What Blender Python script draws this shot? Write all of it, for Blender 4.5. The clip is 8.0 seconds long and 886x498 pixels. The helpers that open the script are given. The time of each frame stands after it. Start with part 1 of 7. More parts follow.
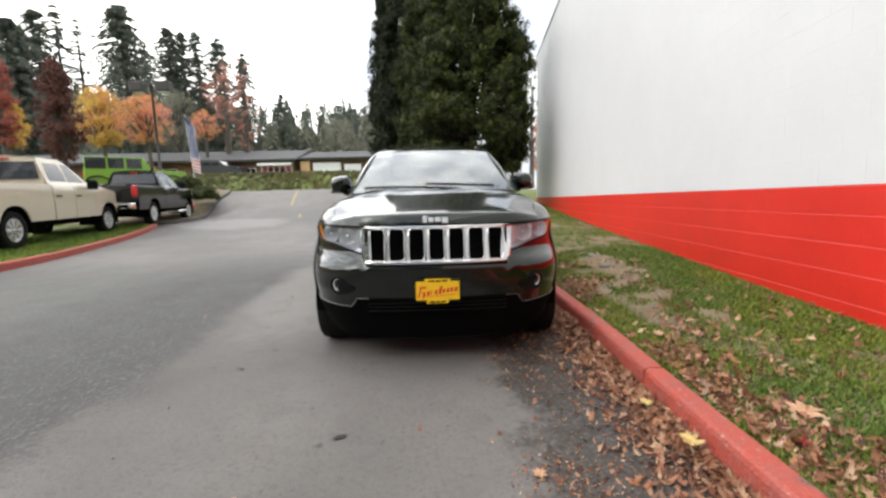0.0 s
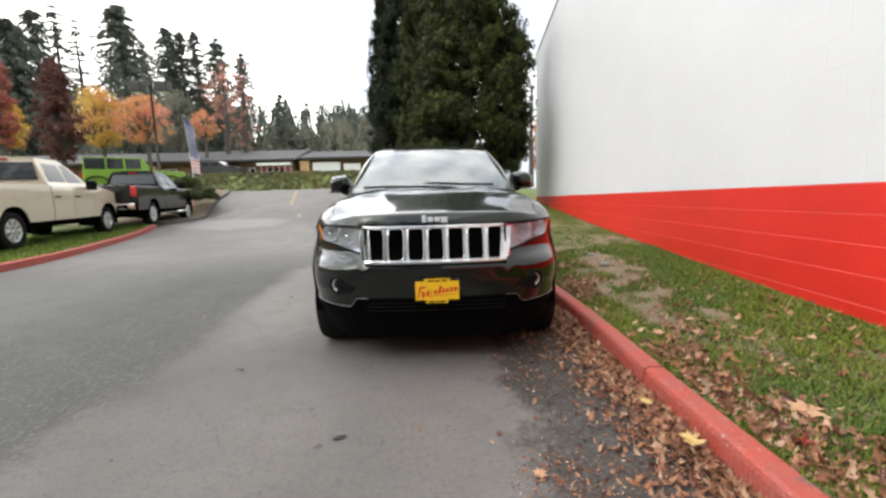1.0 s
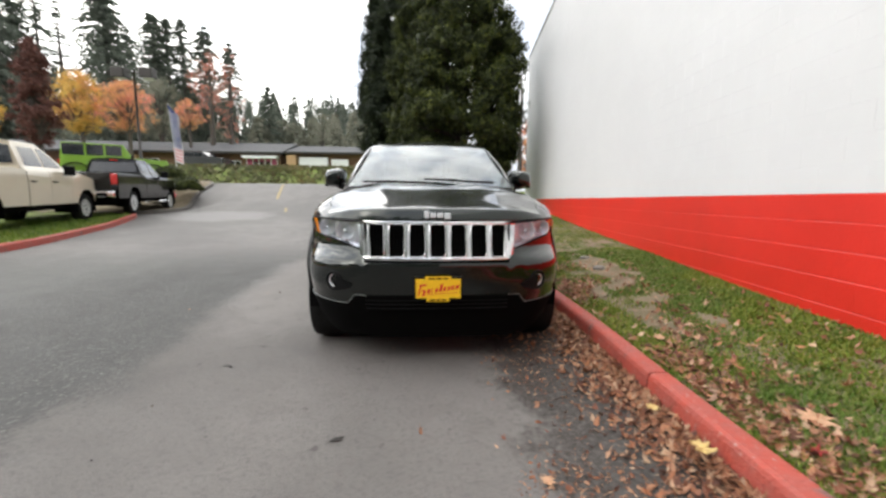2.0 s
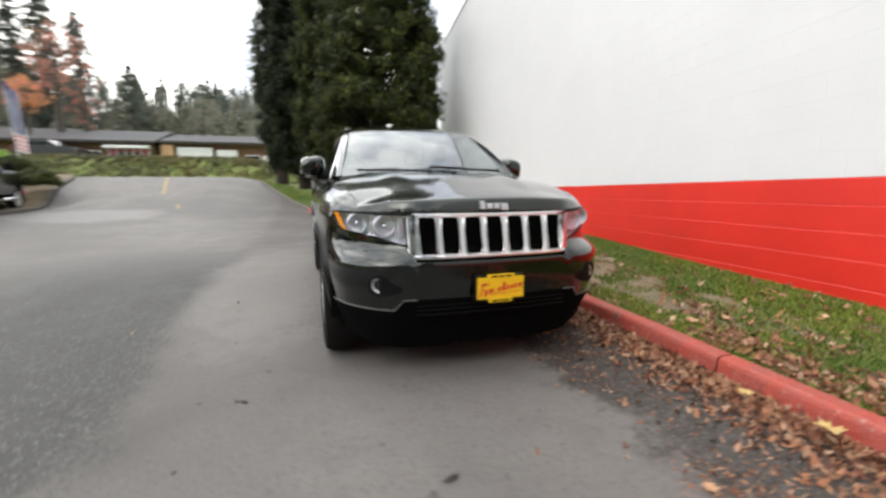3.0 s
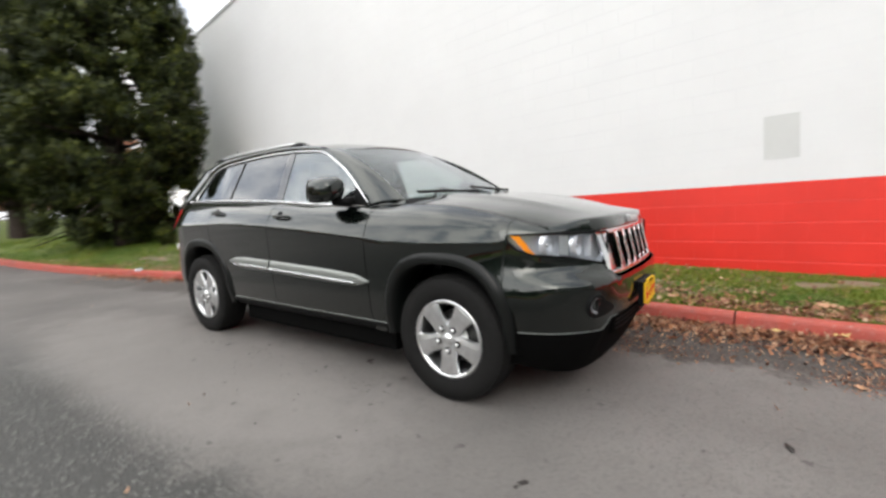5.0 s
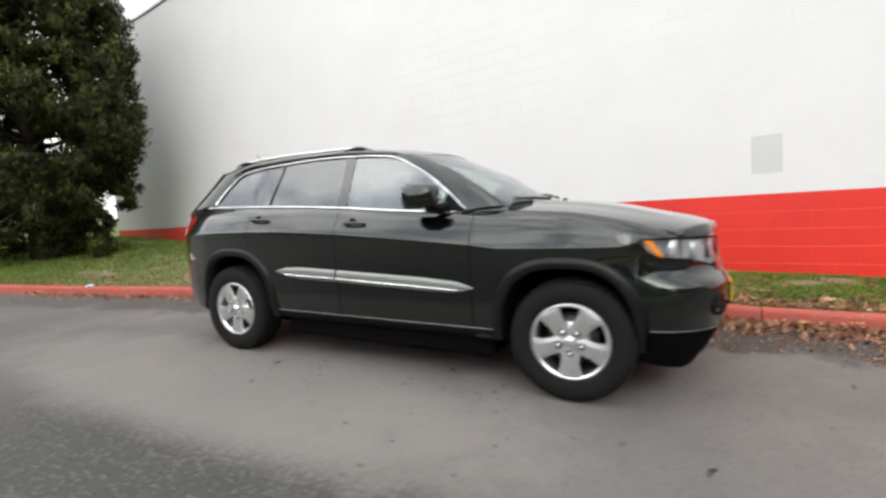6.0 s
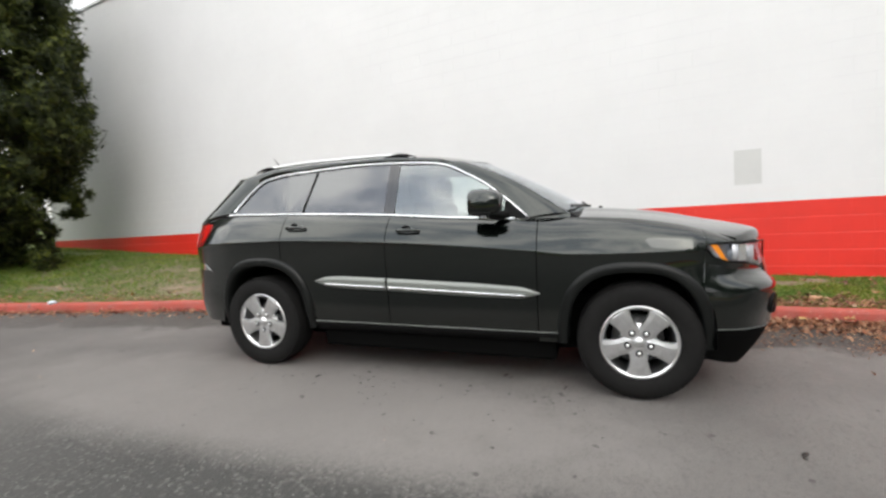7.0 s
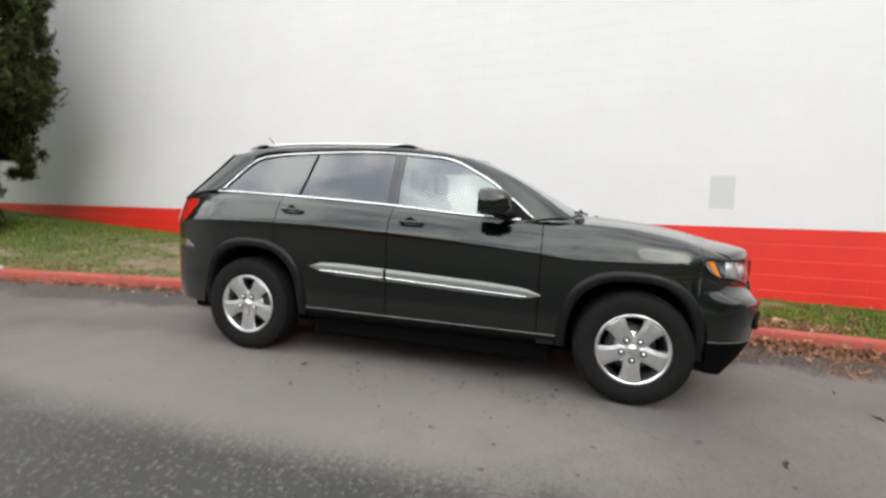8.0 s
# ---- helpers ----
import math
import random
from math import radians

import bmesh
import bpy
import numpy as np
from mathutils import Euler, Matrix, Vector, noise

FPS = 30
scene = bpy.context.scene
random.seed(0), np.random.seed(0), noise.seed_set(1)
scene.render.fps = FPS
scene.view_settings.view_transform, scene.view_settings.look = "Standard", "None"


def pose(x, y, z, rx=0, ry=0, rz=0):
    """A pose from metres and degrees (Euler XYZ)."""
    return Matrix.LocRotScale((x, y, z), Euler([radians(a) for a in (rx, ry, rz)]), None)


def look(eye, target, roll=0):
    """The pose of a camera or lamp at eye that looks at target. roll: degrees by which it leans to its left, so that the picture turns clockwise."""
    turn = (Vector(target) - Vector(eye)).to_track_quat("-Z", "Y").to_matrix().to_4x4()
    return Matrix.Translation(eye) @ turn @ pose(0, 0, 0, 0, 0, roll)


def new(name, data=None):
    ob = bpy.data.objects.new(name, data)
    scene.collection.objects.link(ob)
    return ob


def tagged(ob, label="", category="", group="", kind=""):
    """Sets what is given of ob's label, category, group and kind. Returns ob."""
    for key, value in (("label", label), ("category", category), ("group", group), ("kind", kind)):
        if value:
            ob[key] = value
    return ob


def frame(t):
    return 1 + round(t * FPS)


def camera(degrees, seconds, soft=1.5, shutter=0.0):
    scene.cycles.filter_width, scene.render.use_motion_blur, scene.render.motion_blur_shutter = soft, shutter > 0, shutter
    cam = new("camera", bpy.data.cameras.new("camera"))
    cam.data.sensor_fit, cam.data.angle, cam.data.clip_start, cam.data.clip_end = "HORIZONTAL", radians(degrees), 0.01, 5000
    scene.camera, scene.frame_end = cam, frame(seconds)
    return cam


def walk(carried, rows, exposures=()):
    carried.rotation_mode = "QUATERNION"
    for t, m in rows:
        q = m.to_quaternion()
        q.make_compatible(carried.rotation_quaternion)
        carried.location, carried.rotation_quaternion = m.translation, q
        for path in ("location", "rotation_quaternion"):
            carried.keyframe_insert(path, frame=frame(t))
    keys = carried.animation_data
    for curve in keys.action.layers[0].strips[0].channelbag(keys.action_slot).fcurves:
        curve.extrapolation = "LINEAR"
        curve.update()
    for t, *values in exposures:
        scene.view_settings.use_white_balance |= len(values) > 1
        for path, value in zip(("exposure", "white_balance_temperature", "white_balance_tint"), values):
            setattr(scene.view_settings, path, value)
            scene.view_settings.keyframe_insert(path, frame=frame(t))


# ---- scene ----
cam = camera(91.28, 8.0, soft=2.6, shutter=0.8)
PATH = [
    (0, look((-0.041, -3.581, 1.196), (0.018, -1.600, 0.931), -1.34)),
    (0.5, look((-0.039, -3.579, 1.199), (0.016, -1.598, 0.931), -1.40)),
    (1, look((-0.038, -3.573, 1.197), (0.022, -1.592, 0.929), -1.52)),
    (1.5, look((-0.046, -3.560, 1.193), (0.019, -1.580, 0.917), -1.24)),
    (2, look((-0.143, -3.491, 1.170), (-0.014, -1.514, 0.901), 0.50)),
    (2.2, look((-0.271, -3.438, 1.154), (-0.081, -1.466, 0.874), 0.76)),
    (3.3, look((-1.329, -2.812, 1.127), (-0.575, -0.983, 0.833), -1.83)),
    (3.5, look((-1.554, -2.668, 1.113), (-0.699, -0.881, 0.838), -3.41)),
    (4, look((-2.031, -2.271, 1.141), (-0.974, -0.590, 0.907), -2.42)),
    (4.5, look((-2.510, -1.851, 1.151), (-1.168, -0.397, 0.860), -1.54)),
    (4.7, look((-2.655, -1.694, 1.164), (-1.200, -0.349, 0.892), -2.21)),
    (5.8, look((-3.394, -0.650, 1.209), (-1.616, 0.249, 1.029), -2.16)),
    (6, look((-3.479, -0.448, 1.215), (-1.697, 0.437, 1.014), -2.34)),
    (6.5, look((-3.688, -0.017, 1.243), (-1.850, 0.753, 1.073), -3.63)),
    (7, look((-3.793, 0.271, 1.232), (-1.912, 0.930, 1.062), -2.27)),
    (7.5, look((-3.823, 0.412, 1.230), (-1.904, 0.949, 1.069), -1.67)),
    (8, look((-3.867, 0.549, 1.195), (-1.937, 1.043, 1.025), 2.98)),
]
walk(cam, PATH, exposures=((0, 0.03), (4, 0.02), (6.5, 0.0), (8, -0.08)))

scene.cycles.max_bounces = 8
# ---- world: broken bright cloud with bluish gaps, and a soft sun ----
world = bpy.data.worlds.new("overcast_sky")
scene.world = world
world.use_nodes = True
SUN_ELEV, SUN_ROT = radians(37), radians(235)
nt = world.node_tree
bg = nt.nodes["Background"]
sky = nt.nodes.new("ShaderNodeTexSky")
sky.sky_type, sky.sun_disc = "NISHITA", False
sky.sun_elevation, sky.sun_rotation = SUN_ELEV, SUN_ROT
sky.dust_density, sky.air_density = 3.0, 1.0
coord = nt.nodes.new("ShaderNodeTexCoord")
cloud = nt.nodes.new("ShaderNodeTexNoise")
cloud.inputs["Scale"].default_value, cloud.inputs["Detail"].default_value = 3.2, 7
cloud.inputs["Roughness"].default_value = 0.6
ramp = nt.nodes.new("ShaderNodeValToRGB")
ramp.color_ramp.elements[0].position, ramp.color_ramp.elements[0].color = 0.42, (8.0, 8.4, 9.2, 1)
ramp.color_ramp.elements[1].position, ramp.color_ramp.elements[1].color = 0.57, (18.7, 18.35, 17.5, 1)
mixw = nt.nodes.new("ShaderNodeMix")
mixw.data_type = "RGBA"
mixw.inputs["Factor"].default_value = 0.82
nt.links.new(coord.outputs["Generated"], cloud.inputs["Vector"])
nt.links.new(cloud.outputs["Fac"], ramp.inputs["Fac"])
nt.links.new(sky.outputs["Color"], mixw.inputs["A"])
nt.links.new(ramp.outputs["Color"], mixw.inputs["B"])
sepw = nt.nodes.new("ShaderNodeSeparateXYZ")
nt.links.new(coord.outputs["Generated"], sepw.inputs["Vector"])
lift = nt.nodes.new("ShaderNodeMapRange")
lift.inputs["From Min"].default_value, lift.inputs["From Max"].default_value = 0.0, 1.0
lift.inputs["To Min"].default_value, lift.inputs["To Max"].default_value = 1.02, 1.12
nt.links.new(sepw.outputs["Z"], lift.inputs["Value"])
grad = nt.nodes.new("ShaderNodeVectorMath")
grad.operation = "SCALE"
nt.links.new(mixw.outputs["Result"], grad.inputs["Vector"])
nt.links.new(lift.outputs["Result"], grad.inputs["Scale"])
# a broad glow added to the sky, aimed where the car's side reflects
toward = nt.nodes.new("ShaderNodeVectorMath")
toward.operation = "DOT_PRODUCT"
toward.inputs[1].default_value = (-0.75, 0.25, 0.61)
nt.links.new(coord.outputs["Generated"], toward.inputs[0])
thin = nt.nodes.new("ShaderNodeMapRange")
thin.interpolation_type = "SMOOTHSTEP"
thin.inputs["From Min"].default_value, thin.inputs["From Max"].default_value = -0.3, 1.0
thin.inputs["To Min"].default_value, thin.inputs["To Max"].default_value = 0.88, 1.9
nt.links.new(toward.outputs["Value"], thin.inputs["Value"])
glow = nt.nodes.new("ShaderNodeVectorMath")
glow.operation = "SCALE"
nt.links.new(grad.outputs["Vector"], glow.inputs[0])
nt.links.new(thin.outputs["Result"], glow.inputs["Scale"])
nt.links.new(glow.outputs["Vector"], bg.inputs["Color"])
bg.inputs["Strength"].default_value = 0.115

sun_data = bpy.data.lights.new("sun", "SUN")
sun_data.energy, sun_data.angle, sun_data.color = 0.5, radians(25), (1.0, 0.97, 0.93)
sun = new("sun", sun_data)
sun.matrix_world = look((-14.0, -10.0, 13.0), (0, 0, 0))


# ---- materials ----
def material(name, color, rough=0.6, metal=0.0, var=0.0, scale=8.0, bump=0.0, bump_scale=60.0, color2=None, coat=0.0,
             island=0.0, obj_random=0.0, emit=0.0, world=False, spec=0.5, detail=6.0, rough_var=0.0, coat_ior=1.5):
    """A principled material with mottling at two scales, fine relief and a little spread from piece to piece."""
    ma = bpy.data.materials.new(name)
    ma.use_nodes = True
    t = ma.node_tree
    p = t.nodes["Principled BSDF"]
    p.inputs["Roughness"].default_value, p.inputs["Metallic"].default_value = rough, metal
    p.inputs["Coat Weight"].default_value, p.inputs["Coat Roughness"].default_value = coat, 0.025
    p.inputs["Coat IOR"].default_value = coat_ior
    p.inputs["Specular IOR Level"].default_value = spec
    tc = t.nodes.new("ShaderNodeTexCoord")
    place = t.nodes.new("ShaderNodeNewGeometry").outputs["Position"] if world else tc.outputs["Object"]
    c2 = color2 or tuple(max(0, c * (1 - var)) for c in color)
    if var or color2:
        n1 = t.nodes.new("ShaderNodeTexNoise")
        n1.inputs["Scale"].default_value, n1.inputs["Detail"].default_value = scale, detail
        n1.inputs["Roughness"].default_value = 0.65
        t.links.new(place, n1.inputs["Vector"])
        cr = t.nodes.new("ShaderNodeValToRGB")
        cr.color_ramp.elements[0].position, cr.color_ramp.elements[0].color = 0.33, (*c2, 1)
        cr.color_ramp.elements[1].position, cr.color_ramp.elements[1].color = 0.67, (*color, 1)
        t.links.new(n1.outputs["Fac"], cr.inputs["Fac"])
        col = cr.outputs["Color"]
        if rough_var:
            mr = t.nodes.new("ShaderNodeMapRange")
            mr.inputs["To Min"].default_value, mr.inputs["To Max"].default_value = rough - rough_var, rough + rough_var
            t.links.new(n1.outputs["Fac"], mr.inputs["Value"])
            t.links.new(mr.outputs["Result"], p.inputs["Roughness"])
    else:
        rgb = t.nodes.new("ShaderNodeRGB")
        rgb.outputs[0].default_value = (*color, 1)
        col = rgb.outputs[0]
    if island or obj_random:
        hsv = t.nodes.new("ShaderNodeHueSaturation")
        mr = t.nodes.new("ShaderNodeMapRange")
        amount = island or obj_random
        mr.inputs["To Min"].default_value, mr.inputs["To Max"].default_value = 1 - amount, 1 + amount
        if island:
            src = t.nodes.new("ShaderNodeNewGeometry").outputs["Random Per Island"]
        else:
            src = t.nodes.new("ShaderNodeObjectInfo").outputs["Random"]
        t.links.new(src, mr.inputs["Value"])
        t.links.new(mr.outputs["Result"], hsv.inputs["Value"])
        t.links.new(col, hsv.inputs["Color"])
        col = hsv.outputs["Color"]
    t.links.new(col, p.inputs["Base Color"])
    if bump:
        n2 = t.nodes.new("ShaderNodeTexNoise")
        n2.inputs["Scale"].default_value, n2.inputs["Detail"].default_value = bump_scale, 5
        t.links.new(place, n2.inputs["Vector"])
        bn = t.nodes.new("ShaderNodeBump")
        bn.inputs["Strength"].default_value, bn.inputs["Distance"].default_value = bump, 0.02
        t.links.new(n2.outputs["Fac"], bn.inputs["Height"])
        t.links.new(bn.outputs["Normal"], p.inputs["Normal"])
    if emit:
        p.inputs["Emission Color"].default_value = (*color, 1)
        p.inputs["Emission Strength"].default_value = emit
    return ma


def leaf_material(name, stops, rough=0.55, trans=0.25, patch=0.0, patch_color=(1.9, 1.7, 1.0)):
    """Leaves whose colour is drawn from a few stops, clump by clump, and which let some light through."""
    ma = bpy.data.materials.new(name)
    ma.use_nodes = True
    t = ma.node_tree
    p = t.nodes["Principled BSDF"]
    p.inputs["Roughness"].default_value = rough
    p.inputs["Specular IOR Level"].default_value = 0.25
    g = t.nodes.new("ShaderNodeNewGeometry")
    cr = t.nodes.new("ShaderNodeValToRGB")
    el = cr.color_ramp.elements
    while len(el) < len(stops):
        el.new(0.5)
    for i, c in enumerate(stops):
        el[i].position, el[i].color = i / max(1, len(stops) - 1), (*c, 1)
    t.links.new(g.outputs["Random Per Island"], cr.inputs["Fac"])
    col = cr.outputs["Color"]
    if patch:
        tc = t.nodes.new("ShaderNodeTexCoord")
        nz = t.nodes.new("ShaderNodeTexNoise")
        nz.inputs["Scale"].default_value, nz.inputs["Detail"].default_value = patch, 3
        t.links.new(tc.outputs["Object"], nz.inputs["Vector"])
        ms = t.nodes.new("ShaderNodeMapRange")
        ms.interpolation_type = "SMOOTHSTEP"
        ms.inputs["From Min"].default_value, ms.inputs["From Max"].default_value = 0.46, 0.62
        t.links.new(nz.outputs["Fac"], ms.inputs["Value"])
        mul = t.nodes.new("ShaderNodeMix")
        mul.data_type, mul.blend_type = "RGBA", "MULTIPLY"
        mul.inputs["B"].default_value = (*patch_color, 1)
        t.links.new(ms.outputs["Result"], mul.inputs["Factor"])
        t.links.new(col, mul.inputs["A"])
        col = mul.outputs["Result"]
    t.links.new(col, p.inputs["Base Color"])
    tr = t.nodes.new("ShaderNodeBsdfTranslucent")
    t.links.new(col, tr.inputs["Color"])
    mx = t.nodes.new("ShaderNodeMixShader")
    mx.inputs["Fac"].default_value = trans
    t.links.new(p.outputs["BSDF"], mx.inputs[1])
    t.links.new(tr.outputs["BSDF"], mx.inputs[2])
    t.links.new(mx.outputs["Shader"], t.nodes["Material Output"].inputs["Surface"])
    return ma


def glass_material(name, tint, ior=1.5, rough=0.0, boost=0.0):
    """A thin pane: clear or tinted, with a mirror sheen that grows towards grazing view."""
    ma = bpy.data.materials.new(name)
    ma.use_nodes = True
    t = ma.node_tree
    t.nodes.remove(t.nodes["Principled BSDF"])
    tr = t.nodes.new("ShaderNodeBsdfTransparent")
    tr.inputs["Color"].default_value = (*tint, 1)
    gl = t.nodes.new("ShaderNodeBsdfGlossy")
    gl.inputs["Roughness"].default_value = rough
    gl.inputs["Color"].default_value = (0.95, 0.97, 1, 1)
    lw = t.nodes.new("ShaderNodeLayerWeight")
    lw.inputs["Blend"].default_value = 0.5
    pw = t.nodes.new("ShaderNodeMath")
    pw.operation = "POWER"
    pw.inputs[1].default_value = 5.0
    t.links.new(lw.outputs["Facing"], pw.inputs[0])
    f0 = ((ior - 1) / (ior + 1)) ** 2
    fr = t.nodes.new("ShaderNodeMath")
    fr.operation = "MULTIPLY_ADD"
    fr.inputs[1].default_value, fr.inputs[2].default_value = 1 - f0, f0
    t.links.new(pw.outputs["Value"], fr.inputs[0])
    mx = t.nodes.new("ShaderNodeMixShader")
    add = t.nodes.new("ShaderNodeMath")
    add.operation, add.use_clamp = "ADD", True
    add.inputs[1].default_value = boost
    t.links.new(fr.outputs["Value"], add.inputs[0])
    t.links.new(add.outputs["Value"], mx.inputs["Fac"])
    t.links.new(tr.outputs["BSDF"], mx.inputs[1])
    t.links.new(gl.outputs["BSDF"], mx.inputs[2])
    t.links.new(mx.outputs["Shader"], t.nodes["Material Output"].inputs["Surface"])
    return ma


def asphalt_material():
    """Worn grey asphalt: fine chippings, broad pale and dark patches, an older coarse lane and a damp gutter."""
    ma = bpy.data.materials.new("asphalt")
    ma.use_nodes = True
    t = ma.node_tree
    p = t.nodes["Principled BSDF"]
    tc = t.nodes.new("ShaderNodeTexCoord")
    sep = t.nodes.new("ShaderNodeSeparateXYZ")
    t.links.new(tc.outputs["Object"], sep.inputs["Vector"])

    def noise_node(scale, detail=5, rough=0.6):
        n = t.nodes.new("ShaderNodeTexNoise")
        n.inputs["Scale"].default_value, n.inputs["Detail"].default_value = scale, detail
        n.inputs["Roughness"].default_value = rough
        t.links.new(tc.outputs["Object"], n.inputs["Vector"])
        return n.outputs["Fac"]

    def math_node(op, a, b=None, c=None, clamp=False):
        n = t.nodes.new("ShaderNodeMath")
        n.operation, n.use_clamp = op, clamp
        for i, v in enumerate((a, b, c)):
            if v is None:
                continue
            if isinstance(v, (int, float)):
                n.inputs[i].default_value = v
            else:
                t.links.new(v, n.inputs[i])
        return n.outputs["Value"]

    def smooth(v, lo, hi):
        n = t.nodes.new("ShaderNodeMapRange")
        n.interpolation_type = "SMOOTHSTEP"
        n.inputs["From Min"].default_value, n.inputs["From Max"].default_value = lo, hi
        t.links.new(v, n.inputs["Value"])
        return n.outputs["Result"]

    def mix(f, a, b):
        n = t.nodes.new("ShaderNodeMix")
        n.data_type = "RGBA"
        t.links.new(f, n.inputs["Factor"])
        for key, v in (("A", a), ("B", b)):
            if isinstance(v, tuple):
                n.inputs[key].default_value = (*v, 1)
            else:
                t.links.new(v, n.inputs[key])
        return n.outputs["Result"]

    broad, mid, fine = noise_node(0.35, 4), noise_node(2.6, 6), noise_node(140, 3, 0.8)
    chips = t.nodes.new("ShaderNodeTexVoronoi")
    chips.inputs["Scale"].default_value = 48
    t.links.new(tc.outputs["Object"], chips.inputs["Vector"])
    chip = smooth(chips.outputs["Distance"], 0.15, 0.23)
    base = mix(smooth(broad, 0.38, 0.64), (0.124, 0.117, 0.111), (0.188, 0.177, 0.167))
    base = mix(math_node("MULTIPLY", smooth(mid, 0.42, 0.66), 0.7), base, (0.162, 0.152, 0.143))
    base = mix(math_node("MULTIPLY", smooth(noise_node(14.0, 6, 0.7), 0.50, 0.72), 0.35), base, (0.088, 0.083, 0.080))
    base = mix(math_node("MULTIPLY", smooth(noise_node(42, 4, 0.75), 0.50, 0.66), 0.5), base, (0.082, 0.078, 0.075))
    # the older lane along the far side from the kerb
    wob = math_node("MULTIPLY_ADD", mid, 0.8, -0.4)
    wob2 = math_node("MULTIPLY_ADD", broad, 0.5, -0.25)
    xs = math_node("ADD", math_node("ADD", sep.outputs["X"], wob), wob2)
    xs = math_node("ADD", xs, math_node("MULTIPLY_ADD", noise_node(30, 4, 0.7), 0.7, -0.35))
    old = math_node("SUBTRACT", 1.0, smooth(xs, -2.2, -1.85))
    # worn stones of differing brightness stand in the dark binder
    shade = t.nodes.new("ShaderNodeSeparateColor")
    t.links.new(chips.outputs["Color"], shade.inputs["Color"])
    stone = math_node("MULTIPLY", math_node("SUBTRACT", 1.0, chip), smooth(shade.outputs["Red"], 0.25, 1.0))
    pebbles = t.nodes.new("ShaderNodeTexVoronoi")
    pebbles.inputs["Scale"].default_value = 27
    t.links.new(tc.outputs["Object"], pebbles.inputs["Vector"])
    tone = t.nodes.new("ShaderNodeSeparateColor")
    t.links.new(pebbles.outputs["Color"], tone.inputs["Color"])
    pebble = math_node("MULTIPLY", math_node("SUBTRACT", 1.0, smooth(pebbles.outputs["Distance"], 0.22, 0.5)), tone.outputs["Green"])
    oldcol = mix(math_node("MULTIPLY", pebble, 0.85), (0.040, 0.040, 0.037), (0.135, 0.132, 0.122))
    oldcol = mix(stone, oldcol, (0.30, 0.295, 0.28))
    oldcol = mix(math_node("MULTIPLY", math_node("SUBTRACT", 1.0, smooth(sep.outputs["X"], -5.0, -3.2)), 0.5), oldcol, (0.125, 0.127, 0.115))
    oldcol = mix(math_node("MULTIPLY", smooth(noise_node(26, 5, 0.75), 0.5, 0.7), 0.55), oldcol, (0.048, 0.048, 0.045))
    far = math_node("SUBTRACT", 1.0, smooth(sep.outputs["Y"], 2.2, 6.0))
    base = mix(math_node("MULTIPLY", old, math_node("MULTIPLY", far, 0.97)), base, oldcol)
    # fine speckle
    base = mix(math_node("MULTIPLY", smooth(fine, 0.48, 0.68), 0.7), base, (0.072, 0.070, 0.068))
    base = mix(math_node("MULTIPLY", smooth(noise_node(95, 2, 0.5), 0.64, 0.74), 0.25), base, (0.21, 0.205, 0.198))
    # damp, dirty gutter
    away = math_node("MULTIPLY", math_node("MAXIMUM", math_node("SUBTRACT", sep.outputs["Y"], 2.2), 0.0), 0.19)
    gx = math_node("ADD", math_node("ADD", math_node("ADD", sep.outputs["X"], away), math_node("MULTIPLY_ADD", mid, 0.7, -0.35)), math_node("MULTIPLY_ADD", noise_node(11.0, 4), 0.5, -0.25))
    near = math_node("SUBTRACT", 1.0, math_node("MULTIPLY", smooth(sep.outputs["Y"], 3.0, 11.0), 0.9))
    gut = math_node("MULTIPLY", smooth(gx, 0.30, 0.56), near)
    gutcol = mix(smooth(noise_node(38, 4, 0.7), 0.42, 0.66), (0.042, 0.037, 0.034), (0.105, 0.096, 0.088))
    base = mix(math_node("MULTIPLY", gut, 0.88), base, gutcol)
    # pale ellipses: a lightened strip beside the car, painted glare at the rise's foot

    def blob(cx, cy, rx, ry):
        dx = math_node("DIVIDE", math_node("SUBTRACT", sep.outputs["X"], cx), rx)
        dy = math_node("DIVIDE", math_node("SUBTRACT", sep.outputs["Y"], cy), ry)
        r2 = math_node("ADD", math_node("MULTIPLY", dx, dx), math_node("MULTIPLY", dy, dy))
        r2 = math_node("ADD", r2, math_node("MULTIPLY_ADD", mid, 1.6, -0.8))
        return math_node("SUBTRACT", 1.0, smooth(r2, 0.35, 1.2))

    base = mix(math_node("MULTIPLY", blob(-1.45, 2.6, 0.75, 2.9), 0.5), base, (0.225, 0.211, 0.199))
    base = mix(math_node("MULTIPLY", blob(-7.4, 12.6, 2.2, 1.3), 0.62), base, (0.25, 0.243, 0.235))
    # small dark spots of oil and grit
    spots = noise_node(9.0, 2, 0.5)
    base = mix(math_node("MULTIPLY", smooth(spots, 0.70, 0.75), 0.6), base, (0.045, 0.042, 0.041))
    t.links.new(base, p.inputs["Base Color"])
    t.links.new(math_node("MULTIPLY_ADD", old, 0.28, 0.12), p.inputs["Specular IOR Level"])
    rr = t.nodes.new("ShaderNodeMapRange")
    rr.inputs["To Min"].default_value, rr.inputs["To Max"].default_value = 0.5, 0.78
    t.links.new(mid, rr.inputs["Value"])
    t.links.new(rr.outputs["Result"], p.inputs["Roughness"])
    bn = t.nodes.new("ShaderNodeBump")
    bn.inputs["Strength"].default_value, bn.inputs["Distance"].default_value = 0.55, 0.006
    h = math_node("ADD", math_node("MULTIPLY", chip, 0.8), fine)
    h = math_node("ADD", h, math_node("MULTIPLY", math_node("MULTIPLY", pebble, old), 3.0))
    t.links.new(h, bn.inputs["Height"])
